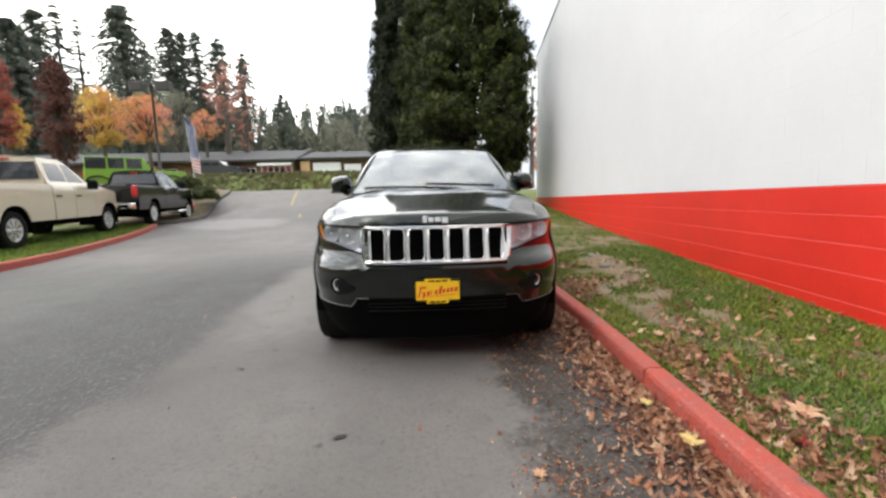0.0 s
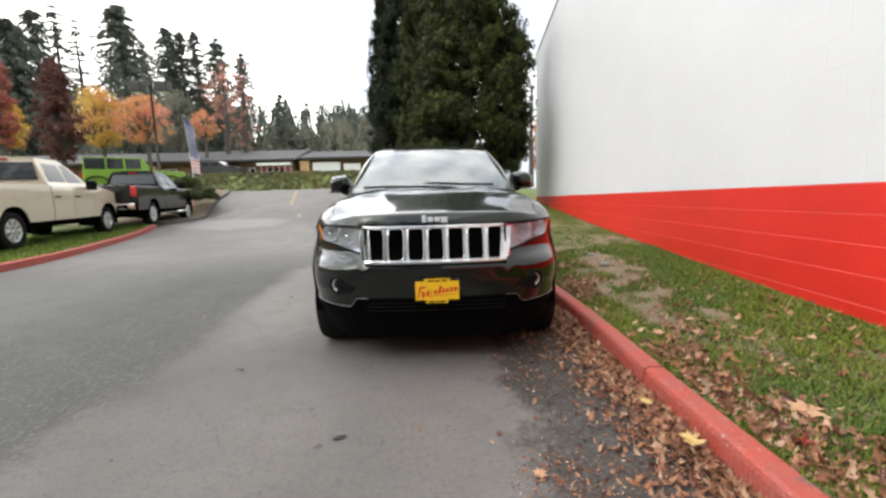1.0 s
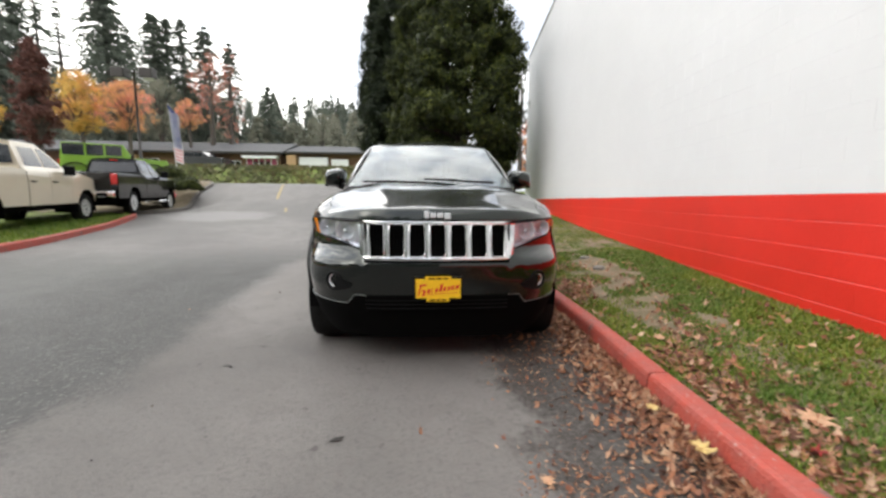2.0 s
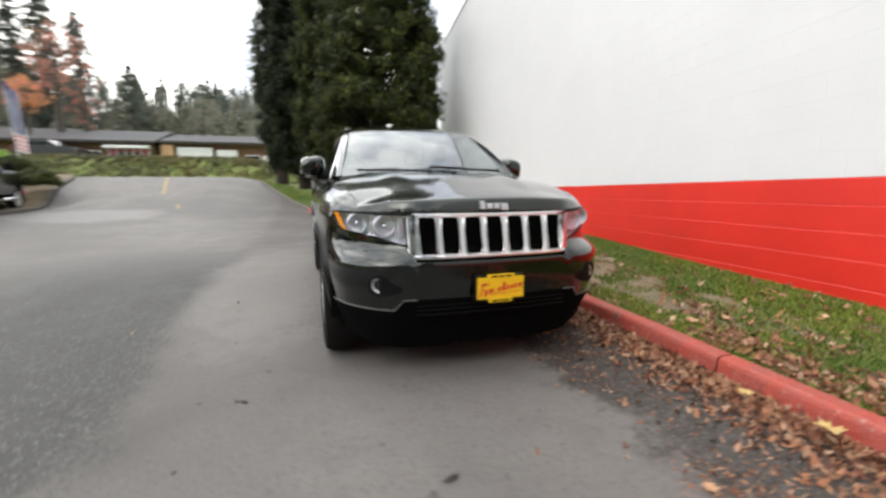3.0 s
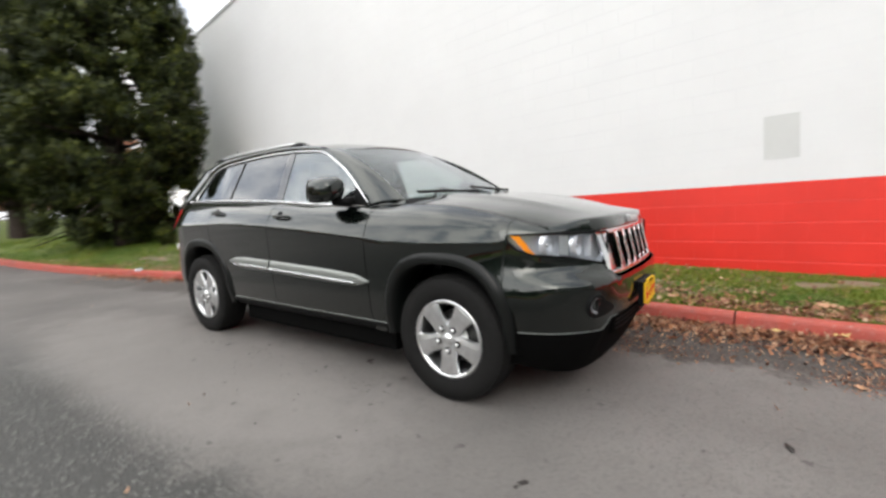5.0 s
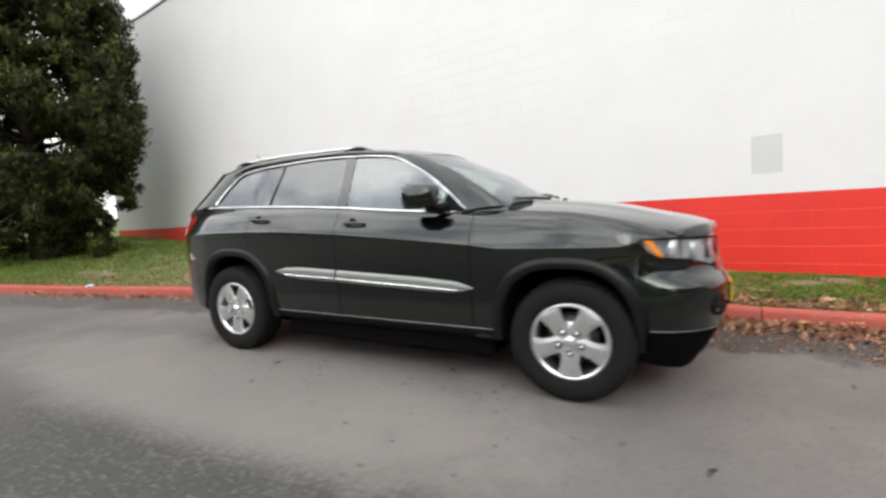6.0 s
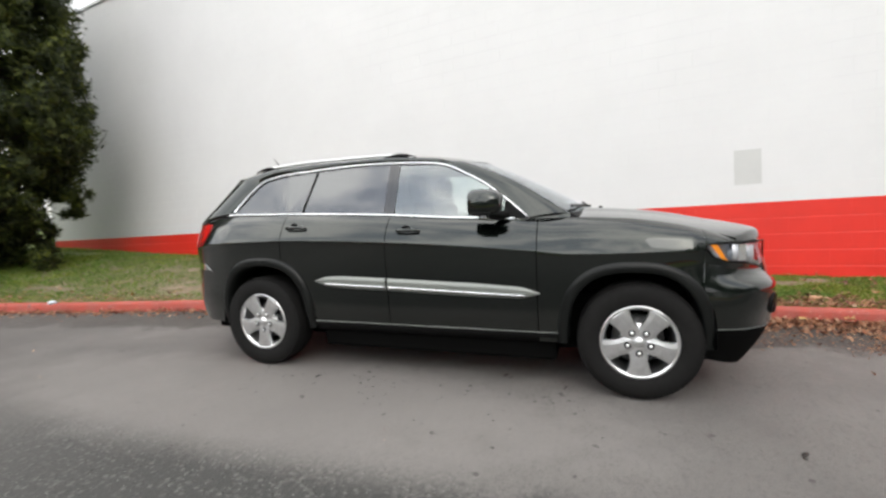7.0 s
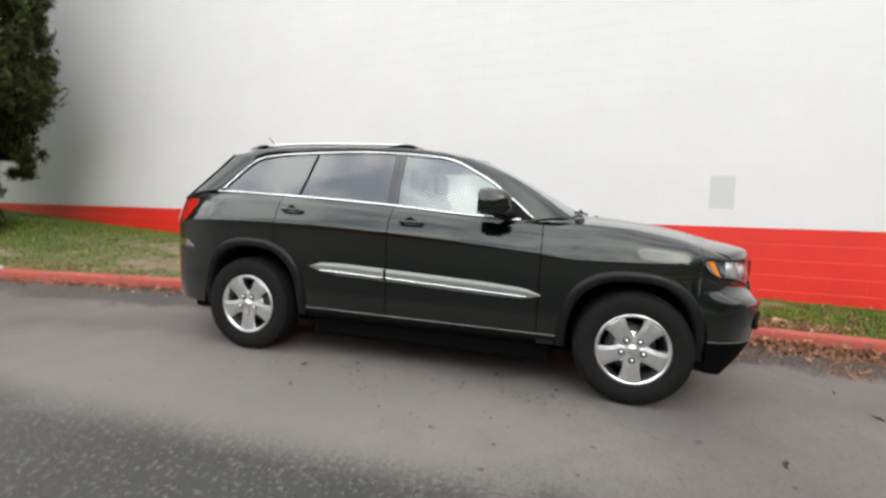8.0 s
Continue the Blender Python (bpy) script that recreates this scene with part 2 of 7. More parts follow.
    t.links.new(bn.outputs["Normal"], p.inputs["Normal"])
    return ma


def kerb_material():
    """Old red kerb paint: sun-bleached in patches, rubbed through to grey and stained dark in streaks."""
    ma = material("kerb_red_paint", (0.43, 0.064, 0.040), 0.62, scale=7, bump=0.5, bump_scale=60, color2=(0.33, 0.085, 0.068), rough_var=0.1)
    t = ma.node_tree
    p = t.nodes["Principled BSDF"]
    src = p.inputs["Base Color"].links[0].from_socket
    geo = t.nodes.new("ShaderNodeNewGeometry")
    for scale, lo, hi, amount, color in ((5.5, 0.60, 0.70, 0.75, (0.13, 0.095, 0.09)), (34.0, 0.63, 0.71, 0.7, (0.40, 0.27, 0.24)), (90.0, 0.62, 0.70, 0.6, (0.10, 0.05, 0.045))):
        nz = t.nodes.new("ShaderNodeTexNoise")
        nz.inputs["Scale"].default_value, nz.inputs["Detail"].default_value = scale, 5
        t.links.new(geo.outputs["Position"], nz.inputs["Vector"])
        mr = t.nodes.new("ShaderNodeMapRange")
        mr.interpolation_type = "SMOOTHSTEP"
        mr.inputs["From Min"].default_value, mr.inputs["From Max"].default_value = lo, hi
        mr.inputs["To Max"].default_value = amount
        t.links.new(nz.outputs["Fac"], mr.inputs["Value"])
        mx = t.nodes.new("ShaderNodeMix")
        mx.data_type = "RGBA"
        mx.inputs["B"].default_value = (*color, 1)
        t.links.new(mr.outputs["Result"], mx.inputs["Factor"])
        t.links.new(src, mx.inputs["A"])
        src = mx.outputs["Result"]
    t.links.new(src, p.inputs["Base Color"])
    return ma


ASPHALT = asphalt_material()
KERB_RED = kerb_material()
WHEEL_CHROME = material("polished_wheel", (0.80, 0.81, 0.82), 0.33, metal=1.0, var=0.2, scale=22)
KERB_GREY = material("kerb_concrete", (0.15, 0.138, 0.122), 0.85, var=0.4, scale=6, bump=0.4, bump_scale=80)
SOIL = material("lawn_soil", (0.245, 0.185, 0.128), 0.95, scale=3.5, bump=0.8, bump_scale=40, color2=(0.115, 0.105, 0.052))
LAWN = material("lawn_far", (0.15, 0.215, 0.042), 0.95, scale=2.2, bump=0.6, bump_scale=50, color2=(0.16, 0.175, 0.06))
GRASS = leaf_material("grass_blade", [(0.054, 0.109, 0.015), (0.101, 0.179, 0.027), (0.151, 0.236, 0.042), (0.236, 0.266, 0.080)], 0.6, 0.3, patch=1.1, patch_color=(1.35, 1.15, 0.9))
LITTER = leaf_material("fallen_leaf", [(0.045, 0.018, 0.013), (0.22, 0.085, 0.048), (0.46, 0.26, 0.155), (0.070, 0.026, 0.018), (0.33, 0.135, 0.070), (0.60, 0.41, 0.27), (0.095, 0.035, 0.025), (0.45, 0.21, 0.105), (0.16, 0.055, 0.036)], 0.5, 0.15)
SCRAP = material("wet_black_scrap", (0.020, 0.015, 0.012), 0.6, var=0.4, scale=40)
LEAF_YELLOW = material("yellow_leaf", (0.60, 0.43, 0.16), 0.6, var=0.3, scale=30)
LEAF_TAN = material("tan_leaf", (0.52, 0.30, 0.17), 0.6, var=0.3, scale=30)
LEAF_RED = material("red_leaf", (0.32, 0.03, 0.025), 0.6, var=0.3, scale=30)
WALL_WHITE = material("white_wall_paint", (0.695, 0.70, 0.705), 0.45, var=0.05, scale=0.8, bump=0.05, bump_scale=45, world=True, rough_var=0.06)
WALL_RED = material("red_wall_paint", (0.72, 0.030, 0.018), 0.42, var=0.14, scale=1.3, bump=0.08, bump_scale=45, world=True, rough_var=0.06)
WALL_PATCH = material("grey_patch_paint", (0.56, 0.57, 0.56), 0.55, var=0.05, scale=6)
COPING = material("roof_flashing", (0.55, 0.56, 0.57), 0.4, metal=0.6, var=0.15, scale=4)
PAINT = material("dark_green_metallic", (0.0055, 0.0105, 0.0078), 0.22, metal=0.9, var=0.25, scale=400, coat=1.0, coat_ior=1.56)
TRIM = material("black_plastic", (0.0055, 0.0057, 0.006), 0.5, spec=0.1, var=0.2, scale=60, bump=0.08, bump_scale=250)
FLARE = material("dark_flare_paint", (0.0045, 0.0055, 0.0052), 0.42, var=0.15, scale=80, coat=0.12, spec=0.2)
GLOSS_BLACK = material("gloss_black_pillar", (0.012, 0.012, 0.013), 0.12, var=0.2, scale=60, coat=1.0)
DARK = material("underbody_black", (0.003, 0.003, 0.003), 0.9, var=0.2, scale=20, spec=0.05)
CHROME = material("chrome", (0.82, 0.83, 0.84), 0.07, metal=1.0, var=0.06, scale=12)
SILVER = material("brushed_silver", (0.74, 0.75, 0.75), 0.3, metal=0.85, var=0.1, scale=40)
MOULD = material("grey_green_moulding", (0.22, 0.235, 0.22), 0.33, metal=0.3, var=0.08, scale=30, coat=0.3)
BUMPER_LINE = material("dark_satin_edge", (0.14, 0.15, 0.145), 0.35, metal=0.3, var=0.1, scale=30)
RUBBER = material("tyre_rubber", (0.0085, 0.0083, 0.0081), 0.8, var=0.35, scale=25, bump=0.15, bump_scale=120, spec=0.2)
GLASS = glass_material("clear_car_glass", (0.80, 0.84, 0.82), 1.55, boost=0.075)
SCREEN = glass_material("windscreen_glass", (0.86, 0.90, 0.90), 1.6, boost=0.03)
PRIVACY = glass_material("privacy_glass", (0.20, 0.205, 0.215), 1.55, boost=0.085)
LENS = glass_material("lamp_lens", (0.96, 0.97, 0.98), 1.4, boost=0.0)
REFLECTOR = material("lamp_reflector", (0.72, 0.74, 0.78), 0.22, metal=0.5, var=0.1, scale=25)
AMBER = material("amber_lens", (0.85, 0.27, 0.012), 0.15, var=0.2, scale=60, coat=1.0)
RED_LENS = material("red_lens", (0.55, 0.018, 0.015), 0.12, var=0.25, scale=50, coat=1.0)
INTERIOR = material("charcoal_upholstery", (0.030, 0.031, 0.033), 0.8, var=0.25, scale=30)
PLATE_Y = material("yellow_plate", (0.82, 0.52, 0.012), 0.4, var=0.1, scale=20)
PLATE_R = material("red_lettering", (0.55, 0.02, 0.015), 0.45)
TAN = material("tan_truck_paint", (0.62, 0.55, 0.42), 0.3, var=0.05, scale=3, coat=0.8)
BLACK = material("black_truck_paint", (0.006, 0.0055, 0.0055), 0.2, var=0.2, scale=40, coat=0.45, spec=0.3)
LIME = material("lime_green_paint", (0.21, 0.40, 0.035), 0.3, var=0.06, scale=3, coat=0.5)
GREY_CAR = material("dark_grey_paint", (0.035, 0.037, 0.042), 0.3, var=0.1, scale=10, coat=0.8)
BARK = material("bark", (0.042, 0.028, 0.021), 0.9, var=0.5, scale=14, bump=0.7, bump_scale=30)
BARK_GREY = material("grey_bark", (0.12, 0.105, 0.09), 0.9, var=0.45, scale=14, bump=0.6, bump_scale=30)
CYPRESS = leaf_material("cypress_foliage", [(0.006, 0.011, 0.003), (0.015, 0.022, 0.006), (0.034, 0.045, 0.011), (0.076, 0.088, 0.021)], 0.6, 0.12, patch=1.9, patch_color=(1.75, 1.7, 1.15))
CYPRESS_DARK = leaf_material("dark_cypress_foliage", [(0.006, 0.012, 0.005), (0.011, 0.019, 0.007), (0.020, 0.030, 0.010)], 0.6, 0.12, patch=1.1, patch_color=(1.6, 1.45, 1.1))
# distance haze is mixed into these pale far-conifer colours
FIR = leaf_material("hazed_fir_foliage", [(0.085, 0.107, 0.085), (0.135, 0.160, 0.128), (0.20, 0.222, 0.178)], 0.7, 0.3)
WOODS = leaf_material("hazed_conifer_foliage", [(0.12, 0.145, 0.12), (0.16, 0.185, 0.15), (0.22, 0.235, 0.195)], 0.7, 0.3)
MAPLE_ORANGE = leaf_material("orange_maple_leaf", [(0.70, 0.42, 0.18), (0.74, 0.38, 0.22), (0.66, 0.34, 0.20), (0.70, 0.48, 0.16)], 0.6, 0.4, patch=0.35, patch_color=(1.1, 0.85, 1.3))
MAPLE_YELLOW = leaf_material("yellow_maple_leaf", [(0.78, 0.54, 0.12), (0.80, 0.50, 0.15), (0.66, 0.50, 0.14), (0.58, 0.48, 0.16)], 0.6, 0.4, patch=0.35, patch_color=(1.05, 0.8, 1.2))
MAPLE_RED = leaf_material("red_maple_leaf", [(0.66, 0.17, 0.13), (0.66, 0.28, 0.19), (0.38, 0.28, 0.23), (0.27, 0.25, 0.21)], 0.6, 0.4)
MAPLE_CRIMSON = leaf_material("crimson_maple_leaf", [(0.30, 0.085, 0.075), (0.44, 0.13, 0.11), (0.40, 0.20, 0.12)], 0.6, 0.35)
PLUM = leaf_material("plum_leaf", [(0.085, 0.036, 0.030), (0.14, 0.06, 0.048), (0.22, 0.11, 0.085)], 0.6, 0.25)
# lightened like the conifers, with far haze in the leaf colour
SCRUB = leaf_material("hazed_thin_leaf", [(0.20, 0.21, 0.165), (0.27, 0.26, 0.20), (0.18, 0.21, 0.155)], 0.7, 0.3)
IVY = leaf_material("ivy_leaf", [(0.065, 0.085, 0.035), (0.11, 0.13, 0.055), (0.16, 0.155, 0.08), (0.14, 0.10, 0.06)], 0.6, 0.2, patch=0.6, patch_color=(1.3, 1.15, 0.9))
SHINGLE = material("dark_roof_shingle", (0.105, 0.108, 0.112), 0.9, var=0.35, scale=9, bump=0.4, bump_scale=30)
SIDING = material("brown_siding", (0.22, 0.125, 0.075), 0.85, var=0.3, scale=4)
BUFF = material("buff_panel", (0.50, 0.33, 0.18), 0.8, var=0.15, scale=4)
WHITE = material("white_panel", (0.74, 0.76, 0.78), 0.55, var=0.08, scale=5)
PINK = material("magenta_panel", (0.45, 0.09, 0.20), 0.6, var=0.2, scale=5)
WINDOW = material("dark_window", (0.02, 0.024, 0.03), 0.12, var=0.3, scale=3, coat=0.6)
POLE = material("bronze_pole", (0.05, 0.046, 0.042), 0.5, metal=0.4, var=0.2, scale=10)
FLAG_W = material("flag_white", (0.72, 0.72, 0.74), 0.7, var=0.08, scale=6)
FLAG_R = material("flag_red", (0.55, 0.14, 0.15), 0.7, var=0.1, scale=6)
FLAG_B = material("flag_blue", (0.05, 0.07, 0.26), 0.7, var=0.1, scale=6)
LINE_PAINT = material("yellow_line_paint", (0.38, 0.29, 0.13), 0.7, var=0.35, scale=9)
LITTER_WHITE = material("paper_litter", (0.62, 0.66, 0.72), 0.6, var=0.2, scale=30)
STONE = material("grey_stone", (0.28, 0.27, 0.25), 0.9, var=0.4, scale=20, bump=0.5, bump_scale=50)
DISC = material("brake_disc_steel", (0.10, 0.10, 0.10), 0.5, metal=0.7, var=0.4, scale=30)
BADGE = material("badge_silver", (0.50, 0.51, 0.52), 0.3, metal=0.7, var=0.1, scale=40)

# ---- mesh helpers ----
def mesh_object(name, verts, faces, mat, parent=None, label="", smooth=True):
    me = bpy.data.meshes.new(name)
    me.from_pydata([tuple(map(float, v)) for v in verts], [], [tuple(map(int, f)) for f in faces])
    if smooth:
        me.polygons.foreach_set("use_smooth", [True] * len(me.polygons))
    me.materials.append(mat)
    me.update()
    ob = new(name, me)
    if parent is not None:
        ob.parent = parent
    if label:
        tagged(ob, label)
    return ob


def part(name, bm, mat, parent, label="", smooth=False):
    me = bpy.data.meshes.new(name)
    bmesh.ops.recalc_face_normals(bm, faces=bm.faces)
    bm.to_mesh(me)
    bm.free()
    if smooth:
        me.polygons.foreach_set("use_smooth", [True] * len(me.polygons))
    me.materials.append(mat)
    ob = new(name, me)
    ob.parent = parent
    if label:
        tagged(ob, label)
    return ob


def thing(name, label, category, group="", kind="", at=None):
    ob = new(name)
    ob.empty_display_size = 0.2
    if at is not None:
        ob.matrix_world = at
    return tagged(ob, label, category, group, kind)


def grid_faces(n, m, wrap=False, flip=False):
    out = []
    for i in range(n - 1):
        for j in range(m if wrap else m - 1):
            k = (j + 1) % m
            f = (i * m + j, (i + 1) * m + j, (i + 1) * m + k, i * m + k)
            out.append(f[::-1] if flip else f)
    return out


def normals_of(P):
    du = np.gradient(P, axis=0)
    dv = np.gradient(P, axis=1)
    n = np.cross(du, dv)
    return n / np.maximum(np.linalg.norm(n, axis=2, keepdims=True), 1e-9)


def shell(name, P, mat, parent, thick=0.006, label="", out=None):
    """A panel with thickness from a grid of points; out is a point direction on its outer side."""
    P = np.asarray(P, float)
    n, m, _ = P.shape
    N = normals_of(P)
    if out is not None and (N.reshape(-1, 3) @ np.asarray(out, float)).sum() < 0:
        P = P[:, ::-1]
        N = normals_of(P)
    B = P - N * thick
    verts = np.concatenate([P.reshape(-1, 3), B.reshape(-1, 3)])
    faces = grid_faces(n, m) + [tuple(a + n * m for a in f[::-1]) for f in grid_faces(n, m)]
    ring = [j for j in range(m)] + [i * m + m - 1 for i in range(1, n)] + [(n - 1) * m + j for j in range(m - 2, -1, -1)] + [i * m for i in range(n - 2, 0, -1)]
    # own verts for the rim keep its edge crisp
    k0 = len(verts)
    verts = np.concatenate([verts, P.reshape(-1, 3)[ring], B.reshape(-1, 3)[ring]])
    r = len(ring)
    for a in range(r):
        b = (a + 1) % r
        faces.append((k0 + a, k0 + b, k0 + r + b, k0 + r + a))
    return mesh_object(name, verts, faces, mat, parent, label)


def tube(name, pts, radius, mat, parent=None, label="", sides=8, closed=False, flat=1.0):
    """A bar along a polyline."""
    pts = np.asarray(pts, float)
    n = len(pts)
    rad = np.broadcast_to(np.asarray(radius, float), (n,))
    tan = np.gradient(pts, axis=0)
    if closed:
        tan = np.roll(pts, -1, 0) - np.roll(pts, 1, 0)
    tan /= np.maximum(np.linalg.norm(tan, axis=1, keepdims=True), 1e-9)
    up = np.array([0, 0, 1.0])
    verts = []
    for i in range(n):
        u = up if abs(tan[i] @ up) < 0.95 else np.array([1.0, 0, 0])
        a = np.cross(tan[i], u)
        a /= np.linalg.norm(a)
        b = np.cross(a, tan[i])
        for k in range(sides):
            th = 2 * math.pi * k / sides
            verts.append(pts[i] + rad[i] * (math.cos(th) * a * flat + math.sin(th) * b))
    faces = grid_faces(n, sides, wrap=True)
    if closed:
        o = (n - 1) * sides
        faces += [(o + j, j, (j + 1) % sides, o + (j + 1) % sides) for j in range(sides)]
    else:
        faces += [tuple(range(sides))[::-1], tuple((n - 1) * sides + j for j in range(sides))]
    return mesh_object(name, verts, faces, mat, parent, label)


def lathe(name, prof, mat, parent=None, label="", axis="x", center=(0, 0, 0), seg=40, sgn=1):
    """prof: (along the axis, radius) pairs, turned round the axis."""
    verts = []
    for a, r in prof:
        for k in range(seg):
            th = 2 * math.pi * k / seg
            c, s = r * math.cos(th), r * math.sin(th)
            v = {"x": (a * sgn, c, s), "y": (c, a * sgn, s), "z": (c, s, a)}[axis]
            verts.append((v[0] + center[0], v[1] + center[1], v[2] + center[2]))
    return mesh_object(name, verts, grid_faces(len(prof), seg, wrap=True), mat, parent, label)


def box_bm(x0, x1, y0, y1, z0, z1, bevel=0.0, seg=2, bm=None):
    bm = bm or bmesh.new()
    r = bmesh.ops.create_cube(bm, size=1)["verts"]
    for v in r:
        v.co = Vector(((x0 + x1) / 2 + v.co.x * (x1 - x0), (y0 + y1) / 2 + v.co.y * (y1 - y0), (z0 + z1) / 2 + v.co.z * (z1 - z0)))
    if bevel:
        es = list({e for v in r for e in v.link_edges})
        bmesh.ops.bevel(bm, geom=es, offset=bevel, segments=seg, affect="EDGES", profile=0.6)
    return bm


def curve(xs, ys):
    """A smooth monotone curve through the given pairs."""
    xs, ys = np.asarray(xs, float), np.asarray(ys, float)
    h = np.diff(xs)
    d = np.diff(ys) / h
    m = np.zeros_like(xs)
    m[0], m[-1] = d[0], d[-1]
    for i in range(1, len(xs) - 1):
        m[i] = 0 if d[i - 1] * d[i] <= 0 else 2 * d[i - 1] * d[i] / (d[i - 1] + d[i])

    def f(x):
        x = np.clip(np.asarray(x, float), xs[0], xs[-1])
        i = np.clip(np.searchsorted(xs, x) - 1, 0, len(xs) - 2)
        t = (x - xs[i]) / h[i]
        return ((2 * t**3 - 3 * t**2 + 1) * ys[i] + (t**3 - 2 * t**2 + t) * h[i] * m[i]
                + (-2 * t**3 + 3 * t**2) * ys[i + 1] + (t**3 - t**2) * h[i] * m[i + 1])
    return f


def poly_curve(pts):
    """A smooth path through points, by its own length from 0 to 1."""
    pts = np.asarray(pts, float)
    s = np.r_[0, np.cumsum(np.linalg.norm(np.diff(pts, axis=0), axis=1))]
    s /= s[-1]
    fs = [curve(s, pts[:, k]) for k in range(pts.shape[1])]
    return lambda t: np.stack([f(t) for f in fs], -1)


def smoothstep(a, b, x):
    t = np.clip((np.asarray(x, float) - a) / (b - a), 0, 1)
    return t * t * (3 - 2 * t)


# ---- the lie of the land ----
RISE = curve([-60, 6, 8, 10, 11.5, 13, 15, 16.5, 18.7, 21, 23, 60, 400], [0, 0, 0.01, 0.035, 0.09, 0.21, 0.44, 0.66, 1.08, 1.38, 1.47, 1.6, 2.0])

LOT_RISE = curve([-60, 6, 9, 11, 12, 14, 15.5, 16.2, 17, 18, 18.7, 21, 23, 60, 400], [0, 0, 0.04, 0.14, 0.18, 0.205, 0.23, 0.30, 0.60, 0.92, 1.08, 1.38, 1.47, 1.6, 2.0])


def ground_z(x, y):
    x, y = np.asarray(x, float), np.asarray(y, float)
    share = 1 - 0.4 * smoothstep(-5, -1, x)
    lot = smoothstep(-8.5, -9.4, x)
    rise = RISE(y) * (1 - lot) + LOT_RISE(y) * lot
    return rise * share + 0.055 * smoothstep(0.55, 1.2, x) * (1 - smoothstep(3, 8, y))


KERB_R = poly_curve([(0.98, -16), (1.02, -8), (1.085, -3), (1.125, -1.5), (1.16, 0), (1.13, 1.6), (0.98, 3.3), (0.62, 5.6), (0.16, 7.6), (-0.22, 9.4), (-0.86, 12.7),
                     (-1.7, 16), (-2.75, 19.4), (-3.2, 21.2), (-2.9, 22.5), (-1.6, 23.3), (3, 23.9), (14, 24.3)])
KR = KERB_R(np.linspace(0, 1, 400))


def kerb_x(y):
    up = KR[: int(np.argmax(KR[:, 1] > 21.2))]
    return np.interp(y, up[:, 1], up[:, 0])


WALL_X0, WALL_K = 2.908, 0.1183
WALL_END = 15.8


def wall_x(y):
    return WALL_X0 + WALL_K * np.asarray(y, float)


WALL_BASE = curve([-20, -10, -1, 2, 6, 11.4, 16, 30], [0.30, 0.30, 0.265, 0.30, 0.36, 0.49, 0.62, 0.8])


def lawn_z(x, y):
    """The verge between kerb and wall."""
    k, w = kerb_x(y) + 0.14, wall_x(y)
    f = np.clip((x - k) / np.maximum(w - k, 0.2), 0, 1.2)
    low = ground_z(kerb_x(y), y) + 0.115
    return low + (WALL_BASE(y) - low) * smoothstep(0, 1, f) ** 0.9 + 0.06 * smoothstep(12, 18, y) * np.sin(np.pi * np.clip(f, 0, 1))

def fast_mesh(name, V, F, mat, parent=None, label="", smooth=False):
    """A mesh from arrays: V (n, 3), F a list of arrays of equal-sided faces."""
    V = np.ascontiguousarray(V, dtype=np.float32)
    F = [np.asarray(f, np.int32) for f in F if len(f)]
    me = bpy.data.meshes.new(name)
    me.vertices.add(len(V))
    me.vertices.foreach_set("co", V.ravel())
    loops = np.concatenate([f.ravel() for f in F])
    tot = np.concatenate([np.full(len(f), f.shape[1], np.int32) for f in F])
    me.loops.add(len(loops))
    me.loops.foreach_set("vertex_index", loops)
    me.polygons.add(len(tot))
    me.polygons.foreach_set("loop_start", np.r_[0, np.cumsum(tot)[:-1]].astype(np.int32))
    me.polygons.foreach_set("loop_total", tot)
    if smooth:
        me.polygons.foreach_set("use_smooth", np.ones(len(tot), bool))
    me.materials.append(mat)
    me.update(calc_edges=True)
    me.validate()
    ob = new(name, me)
    if parent is not None:
        ob.parent = parent
    if label:
        tagged(ob, label)
    return ob


# ---- ground ----
def build_ground():
    xs = np.unique(np.r_[np.linspace(-400, -40, 12), np.linspace(-40, -10, 25), np.linspace(-10, 2, 61), np.linspace(2, 20, 19), np.linspace(20, 400, 12)])
    ys = np.unique(np.r_[np.linspace(-300, -30, 8), np.linspace(-30, -5, 11), np.linspace(-5, 30, 106), np.linspace(30, 60, 13), np.linspace(60, 600, 12)])
    X, Y = np.meshgrid(xs, ys, indexing="ij")
    Z = ground_z(X, Y)
    P = np.stack([X, Y, Z], -1).reshape(-1, 3)
    n, m = len(xs), len(ys)
    i, j = np.meshgrid(np.arange(n - 1), np.arange(m - 1), indexing="ij")
    a = (i * m + j).ravel()
    F = np.stack([a, a + m, a + m + 1, a + 1], 1)
    ob = fast_mesh("ground", P, [F], ASPHALT, smooth=True)
    tagged(ob, "worn grey asphalt drive with a damp leafy gutter, rising to the street", "road", kind="structure")


build_ground()


